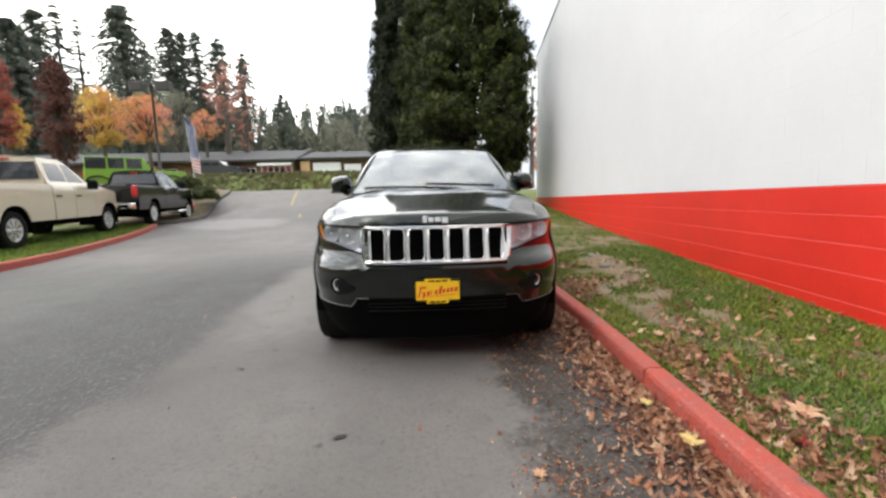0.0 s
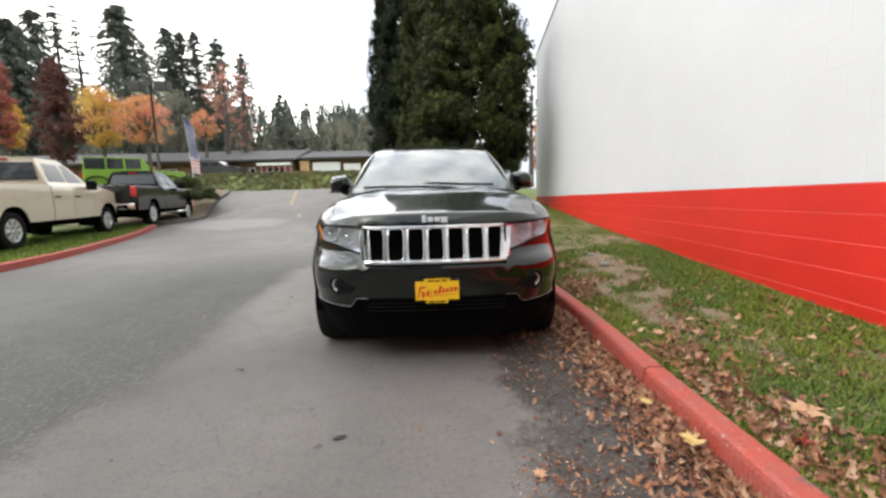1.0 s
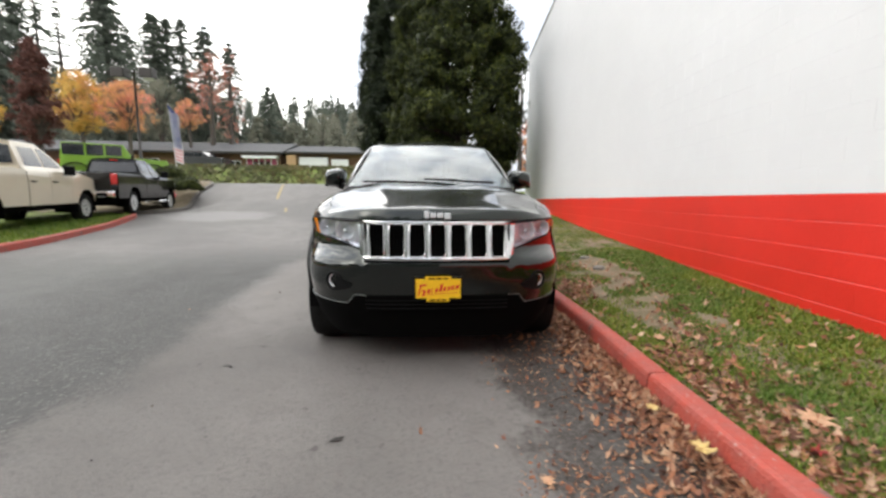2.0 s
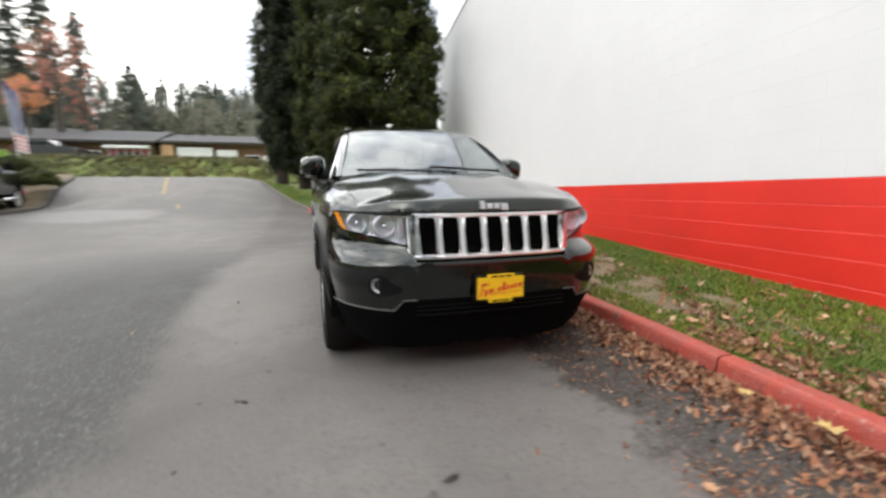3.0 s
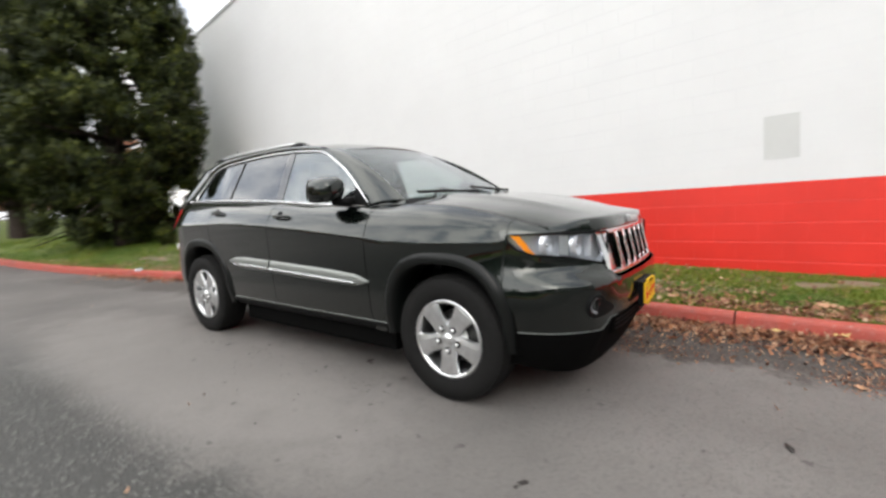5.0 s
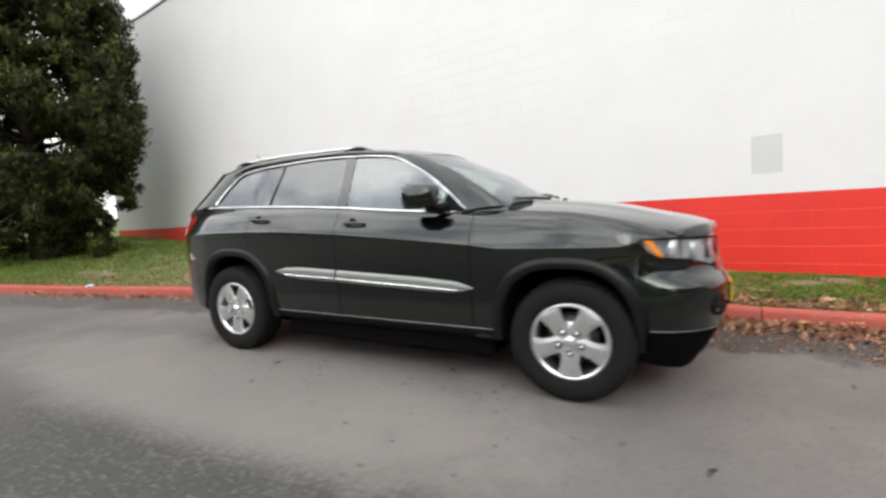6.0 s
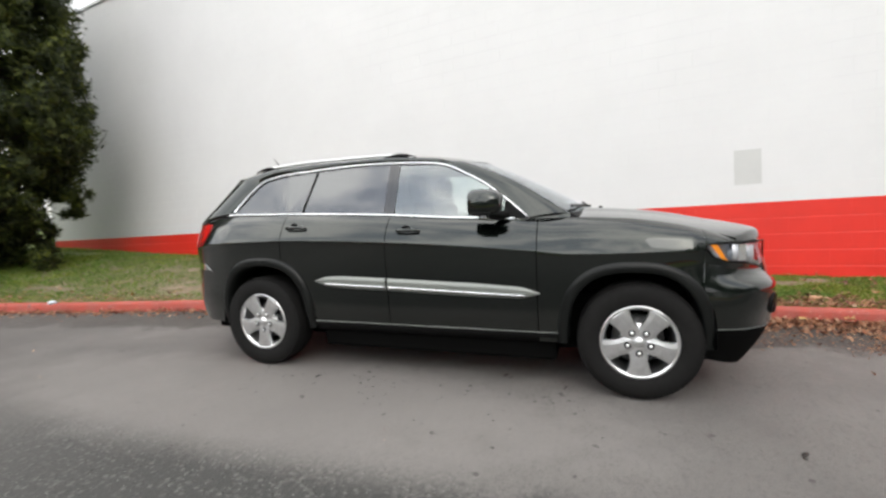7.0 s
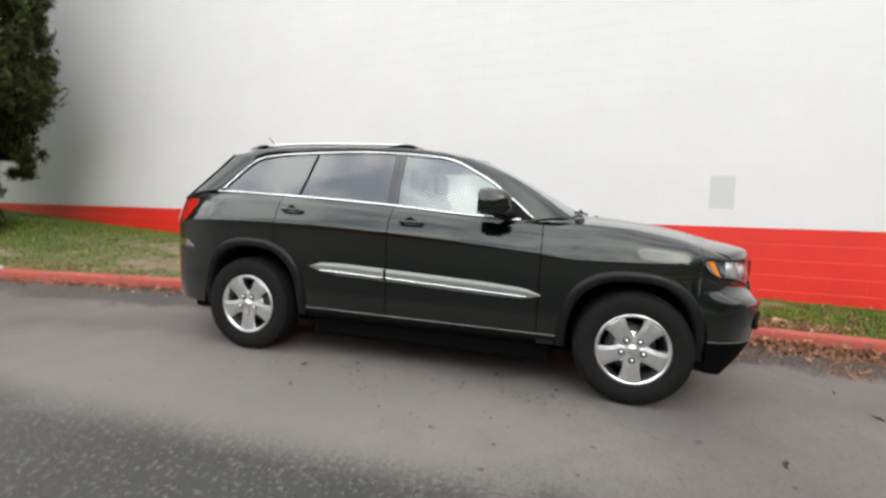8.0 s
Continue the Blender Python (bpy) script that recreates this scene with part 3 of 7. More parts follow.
def sweep_kerb(kerb, path, t0, t1, mat, side=1, height=0.13, width=0.14, n=9):
    """One length of kerb along a plan path, its road face on the path."""
    ts = np.linspace(t0, t1, n)
    p = path(ts)
    tan = path(np.minimum(ts + 1e-3, 1)) - path(np.maximum(ts - 1e-3, 0))
    tan /= np.linalg.norm(tan, axis=1, keepdims=True)
    nor = np.stack([tan[:, 1], -tan[:, 0]], -1) * side
    prof = [(0.0, -0.12), (0.004, 0.0), (0.012, height - 0.03), (0.020, height - 0.010), (0.036, height), (width - 0.02, height + 0.002), (width - 0.004, height - 0.012), (width, -0.12)]
    g = ground_z(p[:, 0], p[:, 1])
    verts = []
    for k in range(n):
        for a, h in prof:
            w = 0.004 * noise.noise(Vector((p[k, 0] * 2 + a * 9, p[k, 1] * 2, h * 9)))
            verts.append((p[k, 0] + nor[k, 0] * (a + w), p[k, 1] + nor[k, 1] * (a + w), g[k] + h + w))
    m = len(prof)
    faces = grid_faces(n, m, flip=side > 0) + [tuple(range(m)) if side > 0 else tuple(range(m))[::-1], tuple((n - 1) * m + j for j in range(m))[::-1 if side > 0 else 1]]
    return mesh_object("kerb_segment", verts, faces, mat, kerb, smooth=False)


def build_kerbs():
    kerb = thing("kerb", "concrete kerb painted red beside the drive, bare grey further up", "kerb", kind="structure")
    edges = np.r_[0, np.cumsum(np.full(40, 2.4)) / 55.0]
    edges = edges[edges < 1]
    edges = np.r_[edges, 1.0]
    for a, b in zip(edges[:-1], edges[1:]):
        mid = KERB_R((a + b) / 2)
        red = mid[1] < 12.6 and mid[0] < 2
        sweep_kerb(kerb, KERB_R, a, b - 0.00022, KERB_RED if red else KERB_GREY, 1, n=9)
    isle = thing("kerb_island", "red painted kerb round a grass island under parked trucks", "kerb", kind="structure")
    path = poly_curve([(-6.5, -10), (-6.7, -2), (-7.35, 3.6), (-7.62, 5.4), (-8.25, 7.6), (-8.8, 9.5), (-9.2, 11.0), (-9.45, 11.7), (-9.9, 11.95), (-10.9, 11.7), (-13.5, 10.8)])
    for k in range(10):
        sweep_kerb(isle, path, k / 10, (k + 1) / 10 - 0.0005, KERB_RED, -1, 0.14)
    bed = thing("kerb_planting_bed", "grey concrete kerb edging a planting bed", "kerb", kind="structure")
    path2 = poly_curve([(-13.5, 12.2), (-11, 12.6), (-9.9, 13.4), (-9.75, 14.6), (-10.2, 17.5), (-10.7, 20.2), (-12, 22.4), (-16, 23.6), (-30, 24)])
    for k in range(10):
        sweep_kerb(bed, path2, k / 10, (k + 1) / 10 - 0.0005, KERB_GREY, -1, 0.13)
    # lawns behind the kerbs
    ys = np.unique(np.r_[np.linspace(-16, -5, 12), np.linspace(-5, 12, 86), np.linspace(12, 22.9, 34)])
    fs = np.linspace(0, 1, 26)
    P = []
    for y in ys:
        k = kerb_x(y) + 0.12
        w = wall_x(y) + 0.10 if y < WALL_END + 0.3 else 14.0
        x = k + (w - k) * fs
        xx = np.minimum(x, wall_x(y) + 0.1) if y < WALL_END + 0.3 else x
        z = lawn_z(xx, np.full_like(xx, y))
        if y >= WALL_END + 0.3:
            z = ground_z(np.minimum(x, 3), y) + 0.13 + 0.12 * smoothstep(0, 0.2, fs)
        z = z + np.array([0.012 * noise.noise(Vector((a * 3, y * 3, 0))) for a in x])
        P.append(np.stack([x, np.full_like(x, y), z], -1))
    P = np.array(P)
    n, m = len(ys), len(fs)
    ob = mesh_object("lawn_verge", P.reshape(-1, 3), grid_faces(n, m, flip=True), SOIL)
    # greener turf beyond the worn stretch
    ob.data.materials.append(LAWN)
    for f in ob.data.polygons:
        f.material_index = int(f.center.y + 1.2 * noise.noise(f.center * 0.9) > 11.0)
    tagged(ob, "mown grass verge with worn bare earth between kerb and wall", "lawn", kind="structure")
    # the island lawn
    t = np.linspace(0, 1, 60)
    c = path(t)
    P = []
    for f in np.linspace(0, 1, 10):
        x = c[:, 0] * (1 - f) + f * np.minimum(-14.0, c[:, 0] - 4) - 0.13 * (1 - f)
        y = c[:, 1] * (1 - f) + f * np.minimum(c[:, 1], 9.0) - 0.05 * (1 - f)
        P.append(np.stack([x, y, ground_z(c[:, 0], c[:, 1]) + 0.125 + 0.04 * smoothstep(0, 0.22, f)], -1))
    ob = mesh_object("lawn_island", np.array(P).reshape(-1, 3), grid_faces(10, 60, flip=True), LAWN)
    tagged(ob, "green mown grass island", "lawn", kind="structure")
    c = path2(t)
    P = []
    for f in np.linspace(0, 1, 8):
        x = c[:, 0] * (1 - f) + f * -30 - 0.13 * (1 - f)
        y = c[:, 1] * (1 - f) + f * np.clip(c[:, 1], 13, 24)
        P.append(np.stack([x, y, ground_z(c[:, 0], c[:, 1]) + 0.11 + 0.35 * smoothstep(0, 0.4, f)], -1))
    ob = mesh_object("planting_bed", np.array(P).reshape(-1, 3), grid_faces(8, 60, flip=True), SOIL)
    tagged(ob, "planting bed of bark and low growth", "planting bed", kind="structure")


build_kerbs()


def lane_line(p0, p1, width, label):
    t = np.linspace(0, 1, 14)
    c = np.outer(1 - t, p0) + np.outer(t, p1)
    d = np.array([p1[1] - p0[1], p0[0] - p1[0]], float)
    d /= np.linalg.norm(d)
    rows = [[(x + d[0] * s, y + d[1] * s, float(ground_z(x + d[0] * s, y + d[1] * s)) + 0.006) for s in (-width / 2, width / 2)] for x, y in c]
    ob = mesh_object("lane_line", np.array(rows).reshape(-1, 3), grid_faces(14, 2, flip=True), LINE_PAINT)
    tagged(ob, label, "marking", kind="structure")


lane_line((-6.4, 16.8), (-7.35, 21.2), 0.12, "worn yellow lane line on the asphalt")
lane_line((-5.15, 13.7), (-5.4, 14.6), 0.08, "faint remains of a yellow lane line")

# ---- the painted block building ----
COURSE, BLOCK = 0.2012, 0.3990
WALL_POSE = pose(WALL_X0, 0, 0, -1.26, 0, -math.degrees(math.atan(WALL_K)))
RED_TOP, ROOF_TOP = 1.159, 7.2
U0, U1 = -16.0, 15.9
wall = tagged(new("wall_east"), "tall painted block wall, white above a red base band", "wall", kind="structure")
wall.matrix_world = WALL_POSE
part("wall_core", box_bm(0.0060, 12.0, U0, U1 - 0.005, -1.0, RED_TOP - 0.001), WALL_RED, wall)
part("wall_core", box_bm(0.0018, 12.0, U0, U1 - 0.004, RED_TOP - 0.001, ROOF_TOP - 0.02), WALL_WHITE, wall)
part("coping", box_bm(-0.03, 12.05, U0, U1 + 0.04, ROOF_TOP - 0.02, ROOF_TOP + 0.06, 0.01), COPING, wall, "thin metal roof flashing")
bm = box_bm(-0.0022, 0.004, -1.765, -1.475, 1.395, 1.83, 0.0015, 1)
for v in bm.verts:
    v.co.y += 0.012 * (v.co.z - 1.6)
part("paint_patch", bm, WALL_PATCH, wall, "grey touched-up paint patch")

# ---- the parked SUV; it faces -y, its front axle over y = 0 ----
def loft(A, B, n, bulge=None):
    """A grid of n rows between two polylines of equal length."""
    A, B = np.asarray(A, float), np.asarray(B, float)
    out = []
    for t in np.linspace(0, 1, n):
        row = A * (1 - t) + B * t
        if bulge is not None:
            row = row + np.asarray(bulge) * (4 * t * (1 - t))
        out.append(row)
    return np.array(out)


PLAN_LOW = poly_curve([(0, -0.858), (0.3, -0.848), (0.5, -0.825), (0.64, -0.775), (0.745, -0.695), (0.83, -0.59), (0.89, -0.47), (0.928, -0.35)])
PLAN_UP = poly_curve([(0, -0.80), (0.3, -0.79), (0.45, -0.765), (0.58, -0.69), (0.69, -0.60), (0.79, -0.48), (0.855, -0.37), (0.895, -0.30)])
up_pts = PLAN_UP(np.linspace(0, 1, 80))
low_pts = PLAN_LOW(np.linspace(0, 1, 80))
X_UP = curve(np.r_[-0.80, -0.74, -0.69, -0.60, -0.48, -0.37, -0.28, -0.12, 0.05, 0.3, 0.7, 2.6, 3.2, 3.4, 3.6, 3.75, 3.84], [0.0, 0.49, 0.58, 0.69, 0.79, 0.855, 0.895, 0.922, 0.938, 0.945, 0.945, 0.945, 0.932, 0.905, 0.845, 0.755, 0.62])
X_LOW = curve(np.r_[-0.85, -0.775, -0.695, -0.59, -0.47, -0.35, -0.2, 0.3, 0.7, 2.6, 3.2, 3.4, 3.6, 3.75, 3.84], [0.3, 0.64, 0.745, 0.83, 0.89, 0.926, 0.943, 0.947, 0.947, 0.947, 0.94, 0.92, 0.865, 0.775, 0.64])
TOP = curve([-0.6, -0.5, -0.41, -0.22, 0.1, 0.46, 0.69, 1.24, 1.78, 2.5, 3.3, 3.9], [0.995, 1.02, 1.05, 1.10, 1.148, 1.163, 1.163, 1.185, 1.222, 1.252, 1.27, 1.275])
INSET = curve([-0.62, -0.5, -0.3, 0.0, 0.5, 0.8, 2.6, 3.3, 3.7], [0.01, 0.07, 0.135, 0.178, 0.185, 0.142, 0.142, 0.155, 0.13])
CREASE = curve([-0.62, -0.3, 0.0, 0.41, 0.66, 1.72, 2.49, 3.2, 3.9], [0.955, 0.945, 0.94, 0.935, 0.960, 1.030, 1.052, 1.04, 1.0])
SILL = 0.335


def side_x(y, z):
    """Half the width of the body at a height."""
    w = X_LOW(y) + (X_UP(y) - X_LOW(y)) * smoothstep(0.62, 0.9, z)
    top, cr = TOP(y), CREASE(y)
    D = np.maximum(top - cr, 0.02)
    d = np.clip(z - cr, 0, D)
    lean = np.minimum((0.36 + 0.13 * smoothstep(0.3, 0.9, y)) * D, 0.85 * INSET(y))
    w = w - lean * d / D - (INSET(y) - lean) * (d / D) ** 5
    w = w - 0.026 * np.clip((cr - z) / 0.42, 0, 1) ** 1.2
    return w - 0.040 * (1 - smoothstep(0.30, 0.50, z)) - 0.010 * np.clip((0.86 - z) / 0.4, 0, 1) ** 2


ARCH = {"front": (0.045, 0.41, 0.36, 0.475), "rear": (2.868, 0.425, 0.36, 0.505)}


def arch_z(y, grow=0.0, which=("front", "rear")):
    out = np.full(np.shape(y), SILL, float)
    for k in which:
        c, a, z0, b = ARCH[k]
        u = np.abs((np.asarray(y) - c) / (a + grow))
        inside = u < 1
        out = np.where(inside, np.maximum(out, z0 + (b + grow) * np.clip(1 - u**2.6, 0, 1) ** (1 / 2.6)), out)
    return out


def columns(y0, y1, lo, hi, n, m):
    """Body side grid between two height curves, columns bunched towards its ends."""
    s = 0.5 - 0.5 * np.cos(np.linspace(0, math.pi, n))
    ys = y0 + (y1 - y0) * (0.5 * s + 0.5 * np.linspace(0, 1, n))
    P = []
    for y in ys:
        a, b, cr = lo(y), hi(y), float(CREASE(y))
        # rows close up on either side of the shoulder crease
        k = max(2, int(m * 0.55))
        cr = min(max(cr, a + 0.30 * (b - a)), a + 0.85 * (b - a))
        z = np.r_[a + (cr - 0.004 - a) * np.sin(np.linspace(0, math.pi / 2, k)), np.linspace(cr + 0.004, b, m - k)]
        P.append(np.stack([-side_x(np.full(m, y), z), np.full(m, y), z], -1))
    return np.array(P)


def mirrored(P, sgn):
    P = np.array(P, float)
    if sgn > 0:
        P[..., 0] *= -1
    return P


DLO_TOP = curve([0.69, 0.74, 0.92, 1.04, 1.18, 1.30, 1.41, 1.74, 2.04, 2.53, 2.90, 3.05, 3.16, 3.25, 3.34],
                [1.172, 1.215, 1.362, 1.445, 1.52, 1.578, 1.604, 1.630, 1.638, 1.620, 1.592, 1.558, 1.475, 1.38, 1.285])


def dlo_bot(y):
    return TOP(y) + 0.006


def glass_x(y, z):
    return 0.803 - 0.40 * (z - 1.19) - 0.06 * (z - 1.19) ** 2 - 0.055 * smoothstep(2.6, 3.4, y)


def dlo_grid(y0, y1, n=16, m=10, inset=0.0, slant0=0.0, slant1=0.0, pad=0.0):
    P = []
    for s in np.linspace(0, 1, n):
        col = []
        for r in np.linspace(0, 1, m):
            y = y0 + (y1 - y0) * s - (r - 0.5) * (slant0 * (1 - s) + slant1 * s)
            lo, hi = dlo_bot(y) + pad, DLO_TOP(y) - pad
            z = lo + (max(hi, lo + 0.002) - lo) * r
            col.append((-(glass_x(y, z) - inset), y, z))
        P.append(col)
    return np.array(P)


ROOF_Z = curve([1.10, 1.3, 1.5, 1.9, 2.4, 3.0, 3.4, 3.6], [1.632, 1.680, 1.708, 1.732, 1.732, 1.710, 1.668, 1.635])
HOOD_MID = curve([-0.80, -0.765, -0.70, -0.61, -0.45, -0.3, -0.04, 0.28, 0.6], [1.040, 1.052, 1.070, 1.090, 1.122, 1.151, 1.192, 1.218, 1.225])


def wheel(parent, cy, sgn, x=0.928, r=0.374, rr=0.229, chrome=WHEEL_CHROME, cx=0.0, spokes=5, width=0.24):
    """One wheel: tyre > grooves; rim > spokes, hub cap, lug nuts; brake disc."""
    w = thing("wheel", "road wheel with black tyre and bright alloy rim", "wheel")
    del w["category"]
    w.parent = parent
    w.matrix_basis = pose(sgn * x + cx, cy, r)
    s = sgn
    prof = [(-width + 0.01, rr - 0.02), (-width, rr + 0.01), (-width - 0.004, r - 0.06), (-width + 0.012, r - 0.018), (-width + 0.04, r - 0.003),
            (-width / 2, r), (-0.045, r - 0.003), (-0.016, r - 0.015), (-0.003, r - 0.05), (0.0, r - 0.085), (-0.004, rr + 0.035), (-0.012, rr + 0.012), (-0.02, rr - 0.006), (-0.05, rr - 0.02)]
    tyre = lathe("tyre", prof, RUBBER, w, "black rubber tyre", seg=56, sgn=s)
    blocks = bmesh.new()
    for k in range(64):
        th = 2 * math.pi * k / 64
        for a0, a1, sk in ((-0.012, -0.065, 0.02), (-0.075, -0.115, -0.01), (-0.125, -0.165, 0.012), (-0.175, -0.228, -0.02)):
            q = []
            for a, dt in ((a0, 0.0), (a1, sk), (a1, sk + 0.07), (a0, 0.07)):
                rad = r + 0.0003 - 0.0125 * (1 if a in (-0.012, -0.228) else 0)
                q.append((a * s, rad * math.cos(th + dt), rad * math.sin(th + dt)))
            vs = [blocks.verts.new(p) for p in q] + [blocks.verts.new((p[0], p[1] * (r - 0.008) / r, p[2] * (r - 0.008) / r)) for p in q]
            blocks.faces.new(vs[:4])
            for i in range(4):
                blocks.faces.new((vs[i], vs[(i + 1) % 4], vs[4 + (i + 1) % 4], vs[4 + i]))
    part("tread", blocks, RUBBER, tyre)
    rim = lathe("rim", [(-0.028, rr + 0.004), (-0.014, rr + 0.006), (-0.009, rr), (-0.011, rr - 0.010), (-0.020, rr - 0.018), (-0.040, rr - 0.022), (-0.07, rr - 0.030), (-0.20, rr - 0.037)], chrome, w, "polished alloy rim", seg=56, sgn=s)
    lathe("brake_disc", [(-0.11, 0.05), (-0.105, 0.155), (-0.125, 0.158), (-0.13, 0.05)], DISC, w, seg=32, sgn=s)
    lathe("wheel_barrel", [(-0.19, rr - 0.03), (-0.185, 0.05)], DARK, w, seg=24, sgn=s)
    sw = 5 / spokes
    for k in range(spokes):
        th = 2 * math.pi * k / spokes - math.pi / 2
        u = np.array([0, math.cos(th), math.sin(th)])
        v = np.array([0, -math.sin(th), math.cos(th)])
        stations = [(0.020, 0.040 * sw, -0.024), (0.088, 0.056 * sw, -0.021), (0.120, 0.054 * sw, -0.018), (0.16, 0.061 * sw, -0.016), (rr - 0.024, 0.076 * sw, -0.016), (rr - 0.006, 0.094 * sw, -0.020)]
        verts = []
        for rad, hw, dx in stations:
            for off, d in ((-hw, -0.012), (-hw * 0.92, -0.001), (-hw * 0.45, 0.004), (hw * 0.45, 0.004), (hw * 0.92, -0.001), (hw, -0.012), (hw * 0.8, -0.04), (-hw * 0.8, -0.04)):
                p = u * rad + v * off
                verts.append(((dx + d) * s, p[1], p[2]))
        mesh_object("spoke", verts, grid_faces(6, 8, wrap=True), chrome, rim, smooth=False)
        tn = th
        hole = (0, 0.070 * math.cos(tn), 0.070 * math.sin(tn))
        # flat dark disc stands in for the shade inside each bolt hole
        lathe("lug_shade_disc", [(-0.0135, 0.0), (-0.0135, 0.017), (-0.0155, 0.021), (-0.03, 0.021)], TRIM, rim, seg=14, sgn=s, center=hole)
        lathe("lug_nut", [(0.0, 0.0), (-0.002, 0.009), (-0.006, 0.0125), (-0.03, 0.0135)], SILVER, rim, seg=8, sgn=s, center=hole)
    lathe("hub_cap", [(0.000, 0.0), (-0.002, 0.022), (-0.008, 0.032), (-0.03, 0.040), (-0.07, 0.11)], chrome, rim, seg=30, sgn=s)
    return w


def arch_line(which, grow, n=40, zlow=0.34):
    c, a, z0, b = ARCH[which]
    pts = []
    for th in np.linspace(0, math.pi, n):
        cs, sn = math.cos(th), math.sin(th)
        k = (abs(cs) ** 2.6 + abs(sn) ** 2.6) ** (-1 / 2.6)
        pts.append((c + (a + grow) * cs * k, z0 + (b + grow) * sn * k))
    pts = [(pts[0][0], zlow)] + pts + [(pts[-1][0], zlow)]
    return np.array(pts)


def build_suv():
    car = thing("suv", "dark green metallic SUV with chrome grille, parked by a red kerb", "car", at=pose(0, 0, 0))
    for sgn in (-1, 1):
        out = (sgn, 0, 0)
        M = lambda P: mirrored(P, sgn)
        # wings, doors and rear quarters, with open seams between
        wing = columns(-0.358, 0.625, lambda y: max(float(arch_z(y, 0.02)), float(np.interp(y, [-0.358, -0.353, -0.351, -0.35], [0.968, 0.90, 0.88, 0.3]))), lambda y: float(TOP(y)), 90, 16)
        shell("front_wing", M(wing), PAINT, car, 0.008, out=out)
        nose = columns(-0.60, -0.362, lambda y: float(np.interp(y, [-0.6, -0.40, -0.31], [0.985, 0.982, 0.975])), lambda y: float(TOP(y)), 14, 8)
        shell("wing_tip", M(nose), PAINT, car, 0.006, out=out)
        fd = columns(0.631, 1.722, lambda y: 0.405, lambda y: float(TOP(y)), 40, 20)
        shell("front_door", M(fd), PAINT, car, 0.010, out=out)
        rd = columns(1.728, 2.66, lambda y: max(0.405, float(arch_z(y, 0.055))), lambda y: float(TOP(y)), 60, 20)
        shell("rear_door", M(rd), PAINT, car, 0.010, out=out)
        rq = columns(2.666, 3.80, lambda y: float(arch_z(y, 0.02)), lambda y: float(TOP(y)) - 0.10 * float(smoothstep(3.45, 3.8, y)), 70, 16)
        shell("rear_quarter", M(rq), PAINT, car, 0.008, out=out)
        ys = np.linspace(0.47, 2.42, 24)
        P = np.array([[(-(side_x(y, z) + 0.004 + d), y, z) for z, d in ((0.398, -0.004), (0.388, 0.003), (0.37, 0.0), (0.35, -0.012), (0.325, -0.04), (0.30, -0.10))] for y in ys])
        shell("sill", M(P), TRIM, car, 0.006, out=out)
        tube("sill_trim", M(np.array([(-(side_x(y, 0.4) + 0.003), y, 0.402) for y in ys])), 0.0028, MOULD, car)
        # wheel-arch flares with a turned-in lip
        for w in ("front", "rear"):
            lines = [arch_line(w, g) for g in (-0.022, -0.018, -0.002, 0.030, 0.044, 0.050)]
            offs = (-0.20, 0.012, 0.021, 0.017, 0.008, -0.006)
            P = np.array([[(-(side_x(y, max(z, 0.36)) + o), y, z) for y, z in ln] for ln, o in zip(lines, offs)])
            shell("wheel_arch_flare", M(P), FLARE, car, 0.004, out=out)
            ln = arch_line(w, 0.05)
            inner = np.array([[(-(xx), y, z) for y, z in ln] for xx in (0.89, 0.45)])
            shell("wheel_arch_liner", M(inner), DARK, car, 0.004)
        # glass, pillars and bright window surround
        for y0, y1, sl0, sl1, mat, nm in ((0.72, 1.705, 0, 0, GLASS, "front_side_window"), (1.80, 2.50, 0, 0.085, PRIVACY, "rear_side_window"), (2.525, 3.31, 0.085, 0, PRIVACY, "quarter_window")):
            shell(nm, M(dlo_grid(y0, y1, 24, 10, 0.006, sl0, sl1)), mat, car, 0.004, out=out)
        shell("door_pillar", M(dlo_grid(1.708, 1.755, 4, 10, 0.002)), GLOSS_BLACK, car, 0.012, out=out)
        shell("door_pillar", M(dlo_grid(1.758, 1.800, 4, 10, 0.002)), GLOSS_BLACK, car, 0.012, out=out)
        shell("door_pillar", M(dlo_grid(2.504, 2.521, 4, 10, 0.001, 0.085, 0.085)), TRIM, car, 0.012, out=out)
        ys = np.linspace(0.70, 3.325, 60)
        loop = [(-(glass_x(y, DLO_TOP(y)) + 0.004), y, float(DLO_TOP(y))) for y in ys]
        tube("window_chrome", M(np.array(loop)), 0.0085, CHROME, car, "bright chrome window surround", flat=0.8)
        low = [(-(side_x(y, TOP(y)) + 0.004), y, float(TOP(y)) + 0.004) for y in np.linspace(0.69, 3.33, 40)]
        tube("belt_chrome", M(np.array(low)), 0.0095, CHROME, car, "chrome waist strip", flat=0.8)
        sail = [[(-(glass_x(y, z) + 0.002), y, z) for z in np.linspace(dlo_bot(y), DLO_TOP(y), 5)] for y in np.linspace(0.705, 0.86, 6)]
        shell("mirror_sail", M(sail), TRIM, car, 0.008, out=out)
        # roof side above the glass and the raked rear pillar
        ys = np.linspace(1.36, 3.05, 36)
        A = [(-(glass_x(y, DLO_TOP(y))), y, float(DLO_TOP(y))) for y in ys]
        B = [(-0.605 + 0.02 * smoothstep(2.8, 3.3, y), y, float(ROOF_Z(y)) - 0.050 - 0.03 * smoothstep(2.9, 3.33, y)) for y in 1.36 + (ys - 1.36) * (3.335 - 1.36) / (3.05 - 1.36)]
        shell("roof_side", M(loft(A, B, 7, [(-0.012, 0, 0.006)] * len(ys))), PAINT, car, 0.01, out=out)
        t = np.linspace(0, 1, 14)
